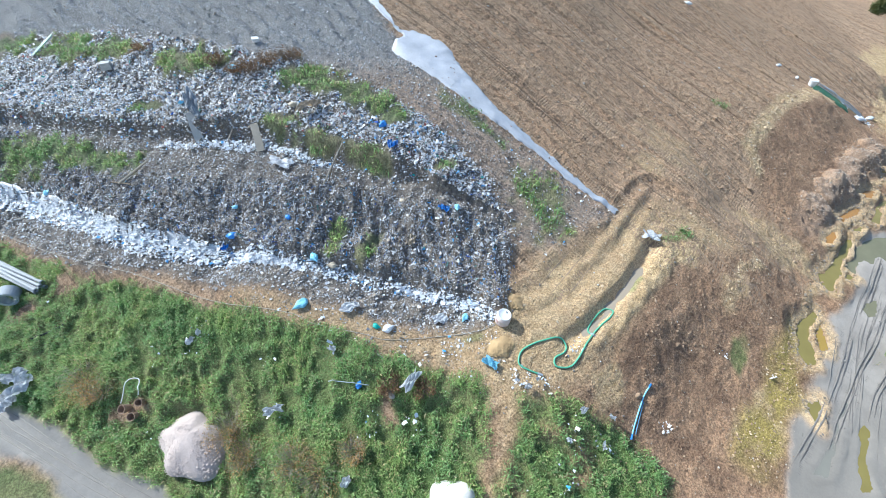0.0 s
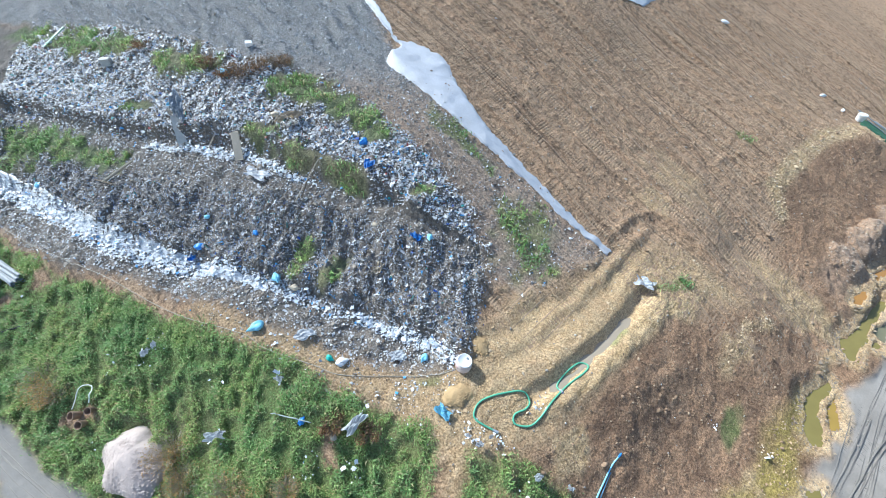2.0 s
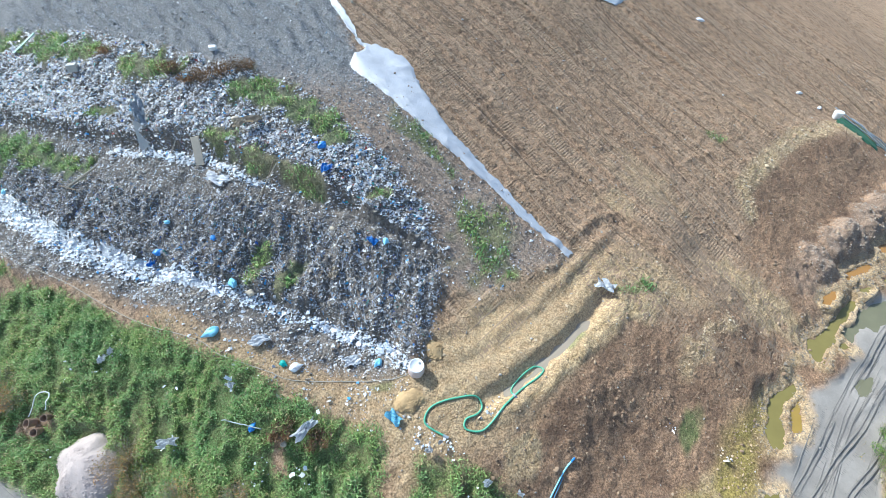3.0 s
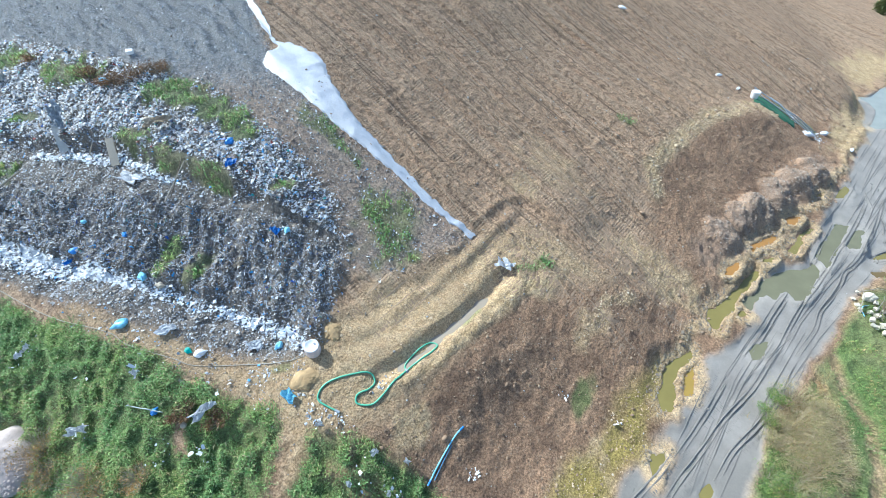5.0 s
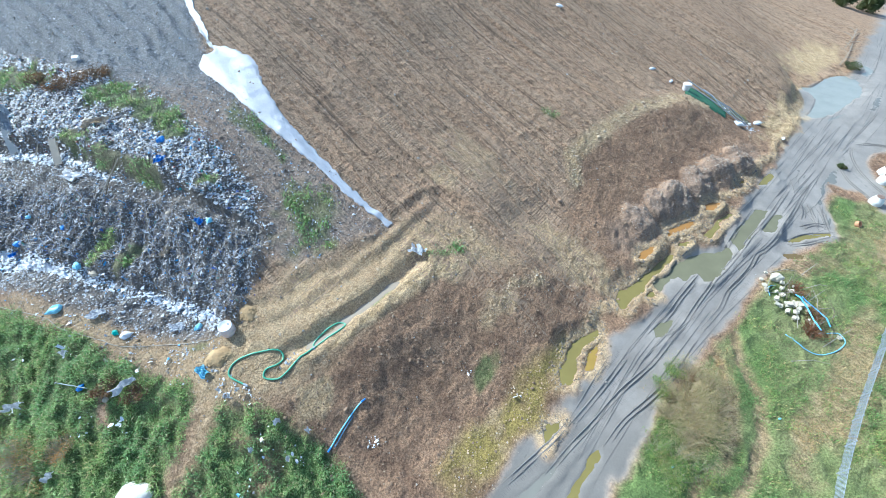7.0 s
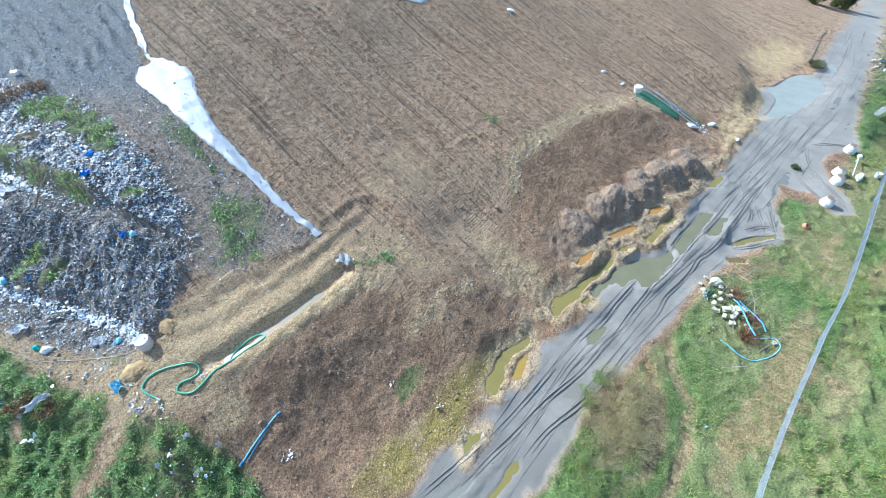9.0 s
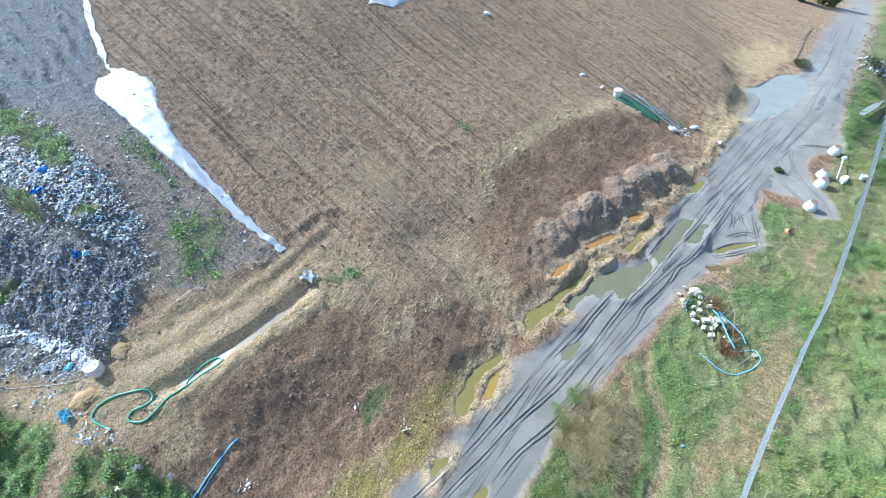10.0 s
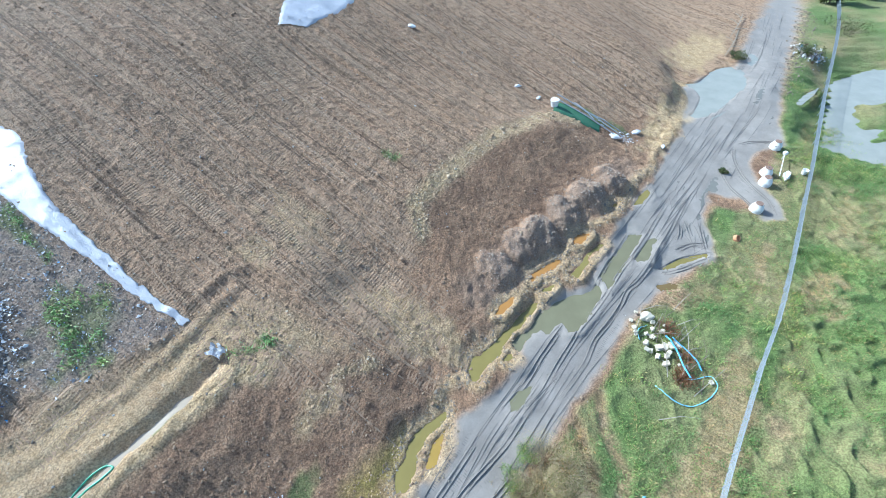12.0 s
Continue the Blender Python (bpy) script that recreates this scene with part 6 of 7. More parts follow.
# ---- heaps of gravel ----
def gravel_heap(name, x, y, radius, height, mat, label, seed):
    ob = thing(name, x, y, label, "gravel heap", lift=-0.1)
    bm = bmesh.new()
    rings, seg, rows = 16, 40, []
    for i in range(rings):
        row = []
        for k in range(seg):
            a, q = 2 * math.pi * k / seg, i / (rings - 1)
            r = radius * q * (1 + 0.16 * math.sin(2 * a + seed) + 0.09 * math.sin(5 * a + 2 * seed))
            px_, py_ = r * math.cos(a), r * math.sin(a)
            fall = math.cos(q * math.pi / 2) ** 0.8 if q < 1 else 0
            row.append(bm.verts.new((px_, py_, height * fall + 0.05 * float(fbm(np.array(px_ * 3 + seed * 9), np.array(py_ * 3), 111)) * (q < 1) - 0.12 * (q == 1))))
        rows.append(row)
    for a, b in zip(rows, rows[1:]):
        for k in range(seg):
            bm.faces.new((a[k], b[k], b[(k + 1) % seg], a[(k + 1) % seg]))
    bmesh.ops.remove_doubles(bm, verts=bm.verts[:], dist=0.001)
    part("mound", bm, mat, ob, soft=True)
    r = np.random.default_rng(seed)
    n = int(3200 * min(1, radius ** 2))
    q, a = np.sqrt(r.uniform(0, 1, n)), r.uniform(0, 2 * np.pi, n)
    rad = radius * q * (1 + 0.16 * np.sin(2 * a + seed) + 0.09 * np.sin(5 * a + 2 * seed))
    zz = height * np.maximum(np.cos(q * np.pi / 2), 0) ** 0.8
    verts, tris = [], []
    p, t = CRUMBS[0]
    size = spread(n, 0.016, 0.028, seed + 5)
    for k in range(n):
        verts.append(p * size[k] + np.array([rad[k] * math.cos(a[k]), rad[k] * math.sin(a[k]), zz[k] - 0.004]))
        tris.append(t + k * len(p))
    stones = mesh_np("gravel", np.concatenate(verts), np.concatenate(tris), mat)
    stones.parent = ob
    tagged(stones, kind="stuff")
    return ob


gravel_heap("gravel_heap", -9.75, 6.0, 1.45, 0.85, gravel_mat, "pinkish grey gravel heap among green weeds", 3)
gravel_heap("gravel_heap", 0.7, 2.75, 1.35, 1.15, chalk_mat, "pale chalky gravel heap beside green weeds", 5)


orange_soil = plain("orange_soil", (0.47, 0.325, 0.165), 0.95, vary=0.3, scale=7, relief=0.9, tint=(0.36, 0.25, 0.13))
soil_heap = gravel_heap("soil_heap", 2.98, 8.2, 0.55, 0.28, orange_soil, "small heap of orange clay beside the white drum", 7)
soil_heap["category"] = "soil heap"
soil_heap = gravel_heap("soil_heap", 3.65, 10.1, 0.5, 0.3, orange_soil, "small orange clay heap at the foot of the waste", 9)
soil_heap["category"] = "soil heap"


# ---- the drum, the hoses and pipes ----
# pinkish body tone, dimmer than the lid: the drum's shaded look in its colour
drum_plastic = plain("drum_plastic", (0.66, 0.58, 0.56), 0.5, vary=0.3, scale=5, tint=(0.55, 0.42, 0.38))


def drum(x, y):
    ob = thing("plastic_drum", x, y, "white plastic drum standing at the foot of the waste", "drum", turn=20, lean=(4, 3), lift=-0.04)
    part("body", capped([(0.2805, 0), (0.3017, 0.0255), (0.3102, 0.119), (0.3187, 0.136), (0.3187, 0.1615), (0.3102, 0.1785), (0.3102, 0.323), (0.3187, 0.34), (0.3187, 0.3655), (0.3102, 0.3825), (0.289, 0.493), (0.272, 0.51)]), drum_plastic, ob, soft=True)
    lid = part("lid", capped([(0.2805, 0.5057), (0.289, 0.5185), (0.289, 0.5483), (0.2635, 0.5567), (0.255, 0.544)]), white_plastic, ob, "white screw lid", soft=True)
    part("cap", lathe([(0.0425, 0), (0.0425, 0.034), (0.0008, 0.034)], 12, at=(0.1275, 0.051, 0.544)), grey_plastic, lid)
    part("label_panel", box(0.0102, 0.17, 0.1275, 0.0026, (-0.3077, 0, 0.2465)), plain("label_red", (0.55, 0.35, 0.33), 0.6), ob, "faded reddish panel")


drum(3.13, 9.19)
HOSE = [(4.4, 7.0), (3.7, 7.3), (3.6, 7.6), (3.9, 8.0), (4.8, 8.3), (5.5, 8.4), (5.7, 8.1), (5.5, 7.8), (5.1, 7.6), (5.1, 7.3), (5.6, 7.25), (6.0, 7.5), (6.6, 8.2), (7.2, 8.8), (7.9, 9.3), (8.15, 9.65), (7.8, 9.75), (7.2, 9.3), (6.85, 8.85), (6.95, 8.55)]


def laid(line, lift, steps=8):
    """A line laid over the ground, smoothed so that it bridges hollows."""
    pts = curve_points([(x, y, 0) for x, y in line], steps)
    z = np.array([float(ground_z(p.x, p.y)) for p in pts])
    z = np.maximum(z, np.convolve(np.pad(z, 4, mode="edge"), np.ones(9) / 9, "valid"))
    return [Vector((p.x, p.y, h + lift)) for p, h in zip(pts, z)]


def pipe_run(name, line, radius, mat, label, category, ends=None, lift=None, steps=8, group=""):
    pts = laid(line, radius if lift is None else lift, steps)
    ob = new(name)
    ob.location = pts[0]
    tagged(ob, label, category, group)
    local = [p - pts[0] for p in pts]
    part("pipe" if "pipe" in name else "hose", tube(local, radius, 9), mat, ob, soft=True)
    for a, b in ((local[0], local[1]), (local[-1], local[-2])) if ends else ():
        part("coupling", tube([a + (a - b).normalized() * 0.09, a - (a - b).normalized() * 0.12], radius * 1.35, 12), ends, ob, "metal end coupling")
    return ob


pipe_run("suction_hose", HOSE, 0.038, green_rubber, "green suction hose snaking over sandy clay into the drain", "hose", galvanised)
pipe_run("water_pipe", [(9.15, 6.75), (8.85, 6.45), (8.5, 5.95), (8.15, 5.4), (7.9, 4.95)], 0.028, cyan_plastic, "bent blue plastic pipe lying on the brown slope", "pipe", blue_plastic)
pipe_run("water_pipe", [(8.75, 6.2), (8.4, 5.6), (8.1, 5.05)], 0.02, plain("slate_plastic", (0.13, 0.27, 0.42), 0.45), "thin slate blue pipe lying on the slope", "pipe")
pipe_run("cable", [(-23.1, 16.8), (-18.8, 14.8), (-14.2, 13.1), (-11.0, 11.7), (-8.5, 10.75), (-5.9, 10.05), (-4.8, 9.5), (-2.7, 8.95), (-1.7, 8.7), (0.3, 8.8), (2.1, 8.85), (2.9, 9.1)], 0.015, plain("cable_pale", (0.45, 0.40, 0.32), 0.6), "pale cable lying along the edge of the bench", "cable", steps=10)
for x, y, size in ((-12.75, 7.35, 1.0), (-12.35, 7.05, 0.9), (-12.2, 7.55, 0.8)):
    ob = solo("plastic_bucket", capped([(0.14, 0), (0.19, 0.30), (0.2, 0.34), (0.17, 0.34), (0.13, 0.03)], 16), plain("brown_plastic", (0.30, 0.20, 0.14), 0.6), x, y, "old brown bucket thrown in the weeds", "bucket", "old buckets", turn=60 * x, lift=0.06, lean=(35, 10))
    ob.scale = (size, size, size)
pipe_run("cable", [(-13.1, 7.5), (-13.0, 8.2), (-12.5, 8.35), (-12.3, 7.7)], 0.02, white_plastic, "loop of white cable lying in the weeds", "cable", lift=0.2)
pipe_run("pipe_length", [(-18.6, 10.75), (-17.9, 11.0), (-17.2, 11.25)], 0.035, dark_plastic, "short black pipe lying in the weeds", "pipe")
pipe_run("pipe_length", [(-4.0, 7.2), (-3.2, 7.05), (-2.4, 6.95)], 0.02, plain("grey_green", (0.36, 0.42, 0.40), 0.5), "thin grey pipe across the weeds", "pipe", lift=0.22)


def pipe_stack(x, y, turn):
    """Grey pipes laid side by side in the weeds."""
    first = thing("drain_pipe", x, y, "long grey plastic drain pipe stacked in the weeds", "pipe", "stacked drain pipes", turn, 0.28, (0, 5))
    wall = lathe([(0.062, -1.7), (0.075, -1.7), (0.075, 1.55), (0.092, 1.56), (0.092, 1.7), (0.078, 1.7), (0.062, 1.5), (0.062, -1.7)], 16)
    bmesh.ops.rotate(wall, verts=wall.verts[:], cent=(0, 0, 0), matrix=Matrix.Rotation(radians(90), 3, "Y"))
    part("pipe", wall, grey_plastic, first, soft=True)
    base = first.matrix_basis.copy()
    for k, (dy, dz) in enumerate([(0.17, 0.01), (0.34, 0.0), (0.51, 0.02), (0.09, 0.15), (0.27, 0.15), (0.44, 0.16)]):
        copy_thing(first, base @ pose(0.12 * math.sin(k * 2.3), dy, dz, 0, 0, 2 * math.sin(k * 1.7)))


pipe_stack(-20.55, 13.55, -25)
ring_ob = thing("concrete_ring", -20.3, 12.75, "grey concrete pipe ring lying on its side in the weeds", "pipe", turn=-70, lift=0.42)
bm = lathe([(0.30, -0.3), (0.42, -0.3), (0.42, 0.3), (0.30, 0.3), (0.30, -0.3)], 28)
bmesh.ops.rotate(bm, verts=bm.verts[:], cent=(0, 0, 0), matrix=Matrix.Rotation(radians(90), 3, "Y"))
part("ring", bm, plain("blue_concrete", (0.36, 0.39, 0.42), 0.85), ring_ob, soft=False)

# ---- bags, sheets and boards on the tip ----
BAG_SPOTS = [
    (-10.0, 22.4, 0.55, "cyan"), (-1.9, 18.0, 0.5, "blue"), (-1.4, 16.6, 0.55, "blue"), (-9.1, 15.2, 0.3, "cyan"), (-5.4, 10.35, 0.6, "cyan"), (-3.35, 10.1, 0.6, "white"), (-2.2, 9.3, 0.35, "teal"), (-1.7, 9.2, 0.5, "white"),
    (2.45, 7.5, 0.45, "cyan"), (-6.3, 14.1, 0.35, "blue"), (-9.0, 13.8, 0.5, "blue"), (-9.4, 13.5, 0.35, "blue"), (-5.0, 12.3, 0.5, "cyan"), (-4.2, 12.0, 0.45, "beige"), (-12.5, 20.9, 0.4, "cyan"), (-20.5, 18.3, 0.45, "cyan"),
    (-6.4, 19.4, 0.45, "beige"), (0.9, 13.9, 0.4, "blue"), (1.5, 13.8, 0.35, "cyan"), (-1.0, 14.6, 0.3, "beige"), (-0.6, 12.7, 0.4, "beige"), (-2.8, 7.0, 0.35, "blue"), (-1.5, 6.55, 0.3, "beige"), (0.5, 9.6, 0.5, "white"), (1.6, 9.5, 0.4, "cyan"),
]
SHADES = {"cyan": (cyan_plastic, "light blue"), "blue": (blue_plastic, "deep blue"), "white": (film_white, "white"), "teal": (teal_plastic, "green"), "beige": (beige_cloth, "beige")}
for k, (x, y, size, shade) in enumerate(BAG_SPOTS):
    mat, word = SHADES[shade]
    where = "weeds" if y < 8.2 and x < 2 else "waste"
    if k % 3 == 2:
        solo("plastic_sheet", rag(tr, size * 1.3, size * 0.8, 0.10, 10), mat, x, y, f"crumpled {word} plastic sheet lying on the {where}", "plastic sheet", turn=40 * k, lift=0.1 if where == "weeds" else 0.02, soft=False)
    else:
        solo("plastic_bag", sack(tr, size * 0.9, size * 0.7, size * 0.6), mat, x, y, f"{word} plastic bag, half full, lying on the {where}", "plastic bag", "plastic bags on the tip", 55 * k, 0.08 if where == "weeds" else 0.0)
solo("plastic_sheet", rag(tr, 0.9, 0.34, 0.14, 14), film_white, -0.72, 6.95, "white plastic sheet draped over green weeds", "plastic sheet", turn=52, lift=0.3)
solo("plastic_sheet", rag(tr, 0.7, 0.3, 0.16, 12), film_white, -6.3, 6.6, "torn white plastic sheet caught on weeds", "plastic sheet", turn=14, lift=0.25)
solo("plastic_sheet", rag(tr, 0.8, 0.5, 0.16, 12), film_white, 11.25, 13.55, "pale plastic sheet at the head of the drain", "plastic sheet", turn=-30, lift=0.06)
solo("plastic_sheet", rag(tr, 1.3, 0.5, 0.18, 12), beige_cloth, -5.6, 19.0, "dirty beige sheet folded on the waste", "plastic sheet", turn=35, lift=0.25)
solo("plastic_sheet", rag(tr, 1.3, 0.7, 0.10, 12), film_white, -6.9, 16.95, "flat white sheet on the upper bench", "plastic sheet", turn=-20, lift=0.05)
solo("plastic_sheet", rag(tr, 0.55, 1.5, 0.22, 14), film_grey, -11.8, 20.3, "grey tarpaulin hanging over the edge of waste", "tarpaulin", turn=25, lift=0.35, lean=(35, 0))
for x, y, s, a in ((-18.6, 9.1, 0.9, 20), (-18.0, 8.5, 1.0, 70), (-18.4, 8.0, 0.8, 120)):
    solo("rubble_sack", rag(tr, s * 1.1, s * 0.75, 0.22, 14), film_white, x, y, "torn white woven sack dumped beside the track", "sack", "dumped white sacks", a, 0.0)
for x, y, s in ((5.9, 5.7, 0.5), (7.1, 5.5, 0.35), (5.1, 4.7, 0.4), (6.5, 4.5, 0.35), (-10.4, 9.6, 0.7), (-10.0, 9.8, 0.5), (-3.9, 8.3, 0.55), (-3.2, 3.95, 0.7), (3.8, 6.5, 0.45), (3.4, 6.75, 0.3), (4.2, 6.75, 0.3)):
    solo("plastic_sheet", rag(tr, s * 0.6, s * 0.4, 0.13, 10), film_white, x, y, "small torn plastic sheet blown onto the bank", "plastic sheet", turn=97 * x, lift=0.12)


def board(name, a, b, width, thick, mat, label):
    """A plank or slab that leans from a foot up to a head."""
    a, b = Vector((*a, float(ground_z(*a)) + 0.05)), Vector((*b, float(ground_z(*b)) + 0.35))
    long = (b - a).length
    ob = part(name, box(width, long, thick, 0.012, (0, long / 2, 0), 0.006, 5), mat, None)
    way = (b - a).normalized()
    side = way.cross(Vector((0, 0, 1))).normalized()
    ob.matrix_basis = Matrix.Translation(a) @ Matrix((side, way, side.cross(way))).transposed().to_4x4()
    return tagged(ob, label, "board")


board("concrete_slab", (-11.55, 19.05), (-11.95, 20.0), 0.42, 0.07, concrete, "grey concrete slab leaning on the upper waste face")
board("timber_board", (-8.05, 17.75), (-8.35, 18.7), 0.36, 0.05, plain("pale_wood", (0.60, 0.50, 0.38), 0.8), "split pale timber board leaning on the waste")
board("timber_board", (-24.2, 27.4), (-23.3, 28.7), 0.25, 0.05, plain("green_board", (0.40, 0.55, 0.46), 0.7), "pale green board lying on the waste")
solo("concrete_block", box(0.5, 0.4, 0.4, 0.02, (0, 0, 0.2), 0.006), concrete, -18.0, 24.5, "grey concrete block lying on top of the waste", "block", turn=15)
solo("polystyrene_box", box(0.36, 0.3, 0.2, 0.03, (0, 0, 0.1), 0.006), white_plastic, -9.0, 24.1, "white polystyrene box on the grey edge of the tip", "box", turn=25, lean=(8, 4))
for a, b, r, mat, words in (
    ((-9.95, 18.65), (-9.0, 19.6), 0.035, old_wood, "pale wooden pole leaning on the waste face"),
    ((-4.75, 15.55), (-3.8, 17.0), 0.03, old_wood, "thin pale stick lying down the bench"),
    ((-4.5, 15.7), (-3.95, 17.1), 0.025, bark, "thin dark stick lying down the bench"),
    ((-15.8, 17.6), (-14.4, 18.6), 0.07, pale_bark, "grey fallen log on the lower waste face"),
    ((-16.4, 17.9), (-15.0, 17.3), 0.04, bark, "broken branch on the lower waste face"),
):
    pts = [Vector((a[0] + (b[0] - a[0]) * t, a[1] + (b[1] - a[1]) * t, 0)) for t in (0, 0.33, 0.66, 1)]
    z0, z1 = float(ground_z(*a)) + r + 0.08, float(ground_z(*b)) + r + 0.2
    for k, p in enumerate(pts):
        p.z = max(z0 + (z1 - z0) * k / 3, float(ground_z(p.x, p.y)) + r)
    ob = part("wooden_pole", tube([p - pts[0] for p in pts], r, 7, taper=0.75), mat, None)
    ob.location = pts[0]
    tagged(ob, words, "pole")


# ---- shrubs and trees ----
def twig_mesh(r, n, height, spread_, thick, arch=0.5):
    bm = bmesh.new()
    for _ in range(n):
        a, q = r.uniform(0, 2 * np.pi), spread_ * np.sqrt(r.uniform(0, 1))
        h = height * r.uniform(0.6, 1.05)
        foot = Vector((q * 0.35 * math.cos(a), q * 0.35 * math.sin(a), -0.05))
        head = Vector((q * math.cos(a), q * math.sin(a), h * (1 - arch * (q / spread_) ** 2 * 0.6)))
        bow = foot.lerp(head, 0.5) + Vector((r.normal(0, 0.06), r.normal(0, 0.06), h * 0.12))
        tube([foot, bow, head], thick, 3, bm, 0.4)
    return bm


def leaf_mesh(r, n, spread_, height, size, holes=4):
    """Small folded leaves in an uneven crown with gaps."""
    lumps_ = [(r.uniform(-0.7, 0.7) * spread_, r.uniform(-0.7, 0.7) * spread_, r.uniform(0.3, 0.85) * height, r.uniform(0.3, 0.6) * spread_) for _ in range(9)]
    verts, faces = [], []
    for _ in range(n):
        cx, cy, cz, cr = lumps_[r.integers(0, len(lumps_))]
        d = r.normal(0, 1, 3)
        d = d / np.linalg.norm(d) * cr * r.uniform(0.5, 1.05)
        p = Vector((cx + d[0], cy + d[1], max(0.05, cz + d[2] * 0.7)))
        u = Vector(r.normal(0, 1, 3)).normalized() * size * r.uniform(0.6, 1.3)
        v = u.cross(Vector(r.normal(0, 1, 3))).normalized() * size * 0.45
        b = len(verts)
        verts += [p - u, p + v, p + u, p - v]
        faces += [(b, b + 1, b + 2), (b, b + 2, b + 3)]
    bm = bmesh.new()
    vs = [bm.verts.new(v) for v in verts]
    for f in faces:
        bm.faces.new([vs[i] for i in f])
    return bm


def shrub(name, x, y, radius, height, twigs, leaves, twig_mat, leaf_mat, label, category, leaf_size=0.06, seed=1, thick=0.012):
    r = np.random.default_rng(seed)
    ob = thing(name, x, y, label, category)
    part("twig_frame", twig_mesh(r, twigs, height, radius, thick), twig_mat, ob)
    if leaves:
        part("foliage", leaf_mesh(r, leaves, radius, height, leaf_size), leaf_mat, ob)
    return ob


rusty_leaf = grass_material("rusty_leaf", [(30, (0.38, 0.26, 0.12)), (25, (0.31, 0.20, 0.09)), (20, (0.46, 0.34, 0.17)), (14, (0.22, 0.20, 0.09))])
dark_leaf = grass_material("dark_leaf", [(30, (0.045, 0.07, 0.02)), (25, (0.07, 0.10, 0.03)), (15, (0.10, 0.11, 0.05))])
brown_leaf = grass_material("brown_leaf", [(30, (0.16, 0.10, 0.055)), (20, (0.12, 0.075, 0.04)), (10, (0.22, 0.15, 0.08))])
straw_leaf = grass_material("straw_leaf", [(30, (0.46, 0.38, 0.19)), (25, (0.38, 0.305, 0.15)), (22, (0.27, 0.29, 0.11)), (8, (0.50, 0.42, 0.26))], (1.1, 1.05, 1.0))
for k, (x, y, rad, hh) in enumerate([(-8.2, 6.1, 0.9, 0.8), (-7.4, 5.2, 0.8, 0.7), (-5.4, 4.8, 0.9, 0.8), (-4.3, 4.3, 0.9, 0.7), (-15.2, 8.6, 1.1, 0.7), (-14.2, 8.0, 0.8, 0.6), (-3.0, 4.9, 0.6, 0.5)]):
    shrub("dry_shrub", x, y, rad, hh, 190, 800, pale_bark, rusty_leaf, "rusty brown dry shrub with thin bare stems", "shrub", 0.035, 40 + k, 0.006)
straw_twig = plain("straw_twig", (0.46, 0.375, 0.235), 0.9, vary=0.3, relief=0.3)
for k, (x, y, rad, hh) in enumerate([(24.3, 8.6, 1.0, 0.9), (25.0, 8.0, 0.9, 1.0), (23.8, 7.6, 1.1, 1.1), (24.7, 7.0, 1.0, 1.1), (23.5, 6.5, 1.1, 1.1), (24.3, 6.0, 1.0, 1.0), (23.0, 5.6, 0.9, 0.8), (22.6, 6.6, 0.9, 0.8), (22.9, 7.5, 0.8, 0.7)]):
    shrub("straw_shrub", x, y, rad, hh, 150, 1500, straw_twig, straw_leaf, "straw brown dead bush with thin stems beside the road", "bush", 0.026, 60 + k, 0.006)
bush_leaf = grass_material("bush_leaf", [(30, (0.13, 0.24, 0.06)), (25, (0.20, 0.32, 0.09)), (15, (0.085, 0.15, 0.045)), (12, (0.36, 0.35, 0.16))])
for k, (x, y, rad, hh) in enumerate([(22.3, 5.0, 0.9, 0.6), (21.7, 5.6, 0.7, 0.5), (23.2, 4.6, 0.8, 0.6), (22.6, 8.0, 0.6, 0.5), (23.6, 9.0, 0.6, 0.5), (21.9, 4.3, 0.7, 0.4)]):
    shrub("green_shrub", x, y, rad, hh, 60, 1500, pale_bark, bush_leaf, "low green bush with pale stems beside the muddy road", "bush", 0.028, 160 + k, 0.006)
for k, (x, y, rad, hh) in enumerate([(-8.8, 22.0, 0.9, 0.6), (-8.0, 22.6, 0.8, 0.5), (-6.9, 22.7, 0.8, 0.5), (-16.1, 25.4, 0.7, 0.5), (-11.0, 22.8, 0.7, 0.5), (-9.9, 22.3, 0.6, 0.4), (-1.6, 6.9, 0.5, 0.35), (-0.2, 6.7, 0.5, 0.35)]):
    shrub("withered_shrub", x, y, rad, hh, 70, 420, bark, brown_leaf, "withered reddish brown shrub on the bank", "shrub", 0.05, 80 + k)
for k, (x, y, rad, hh) in enumerate([(50.5, 38.4, 0.7, 0.5), (41.2, 24.3, 0.3, 0.22), (57.6, 38.6, 1.0, 0.9), (65.5, 43.2, 2.0, 1.2)]):
    shrub("green_shrub", x, y, rad, hh, 50, 700, bark, dark_leaf, "low dark green bush at the roadside", "bush", 0.07, 90 + k)


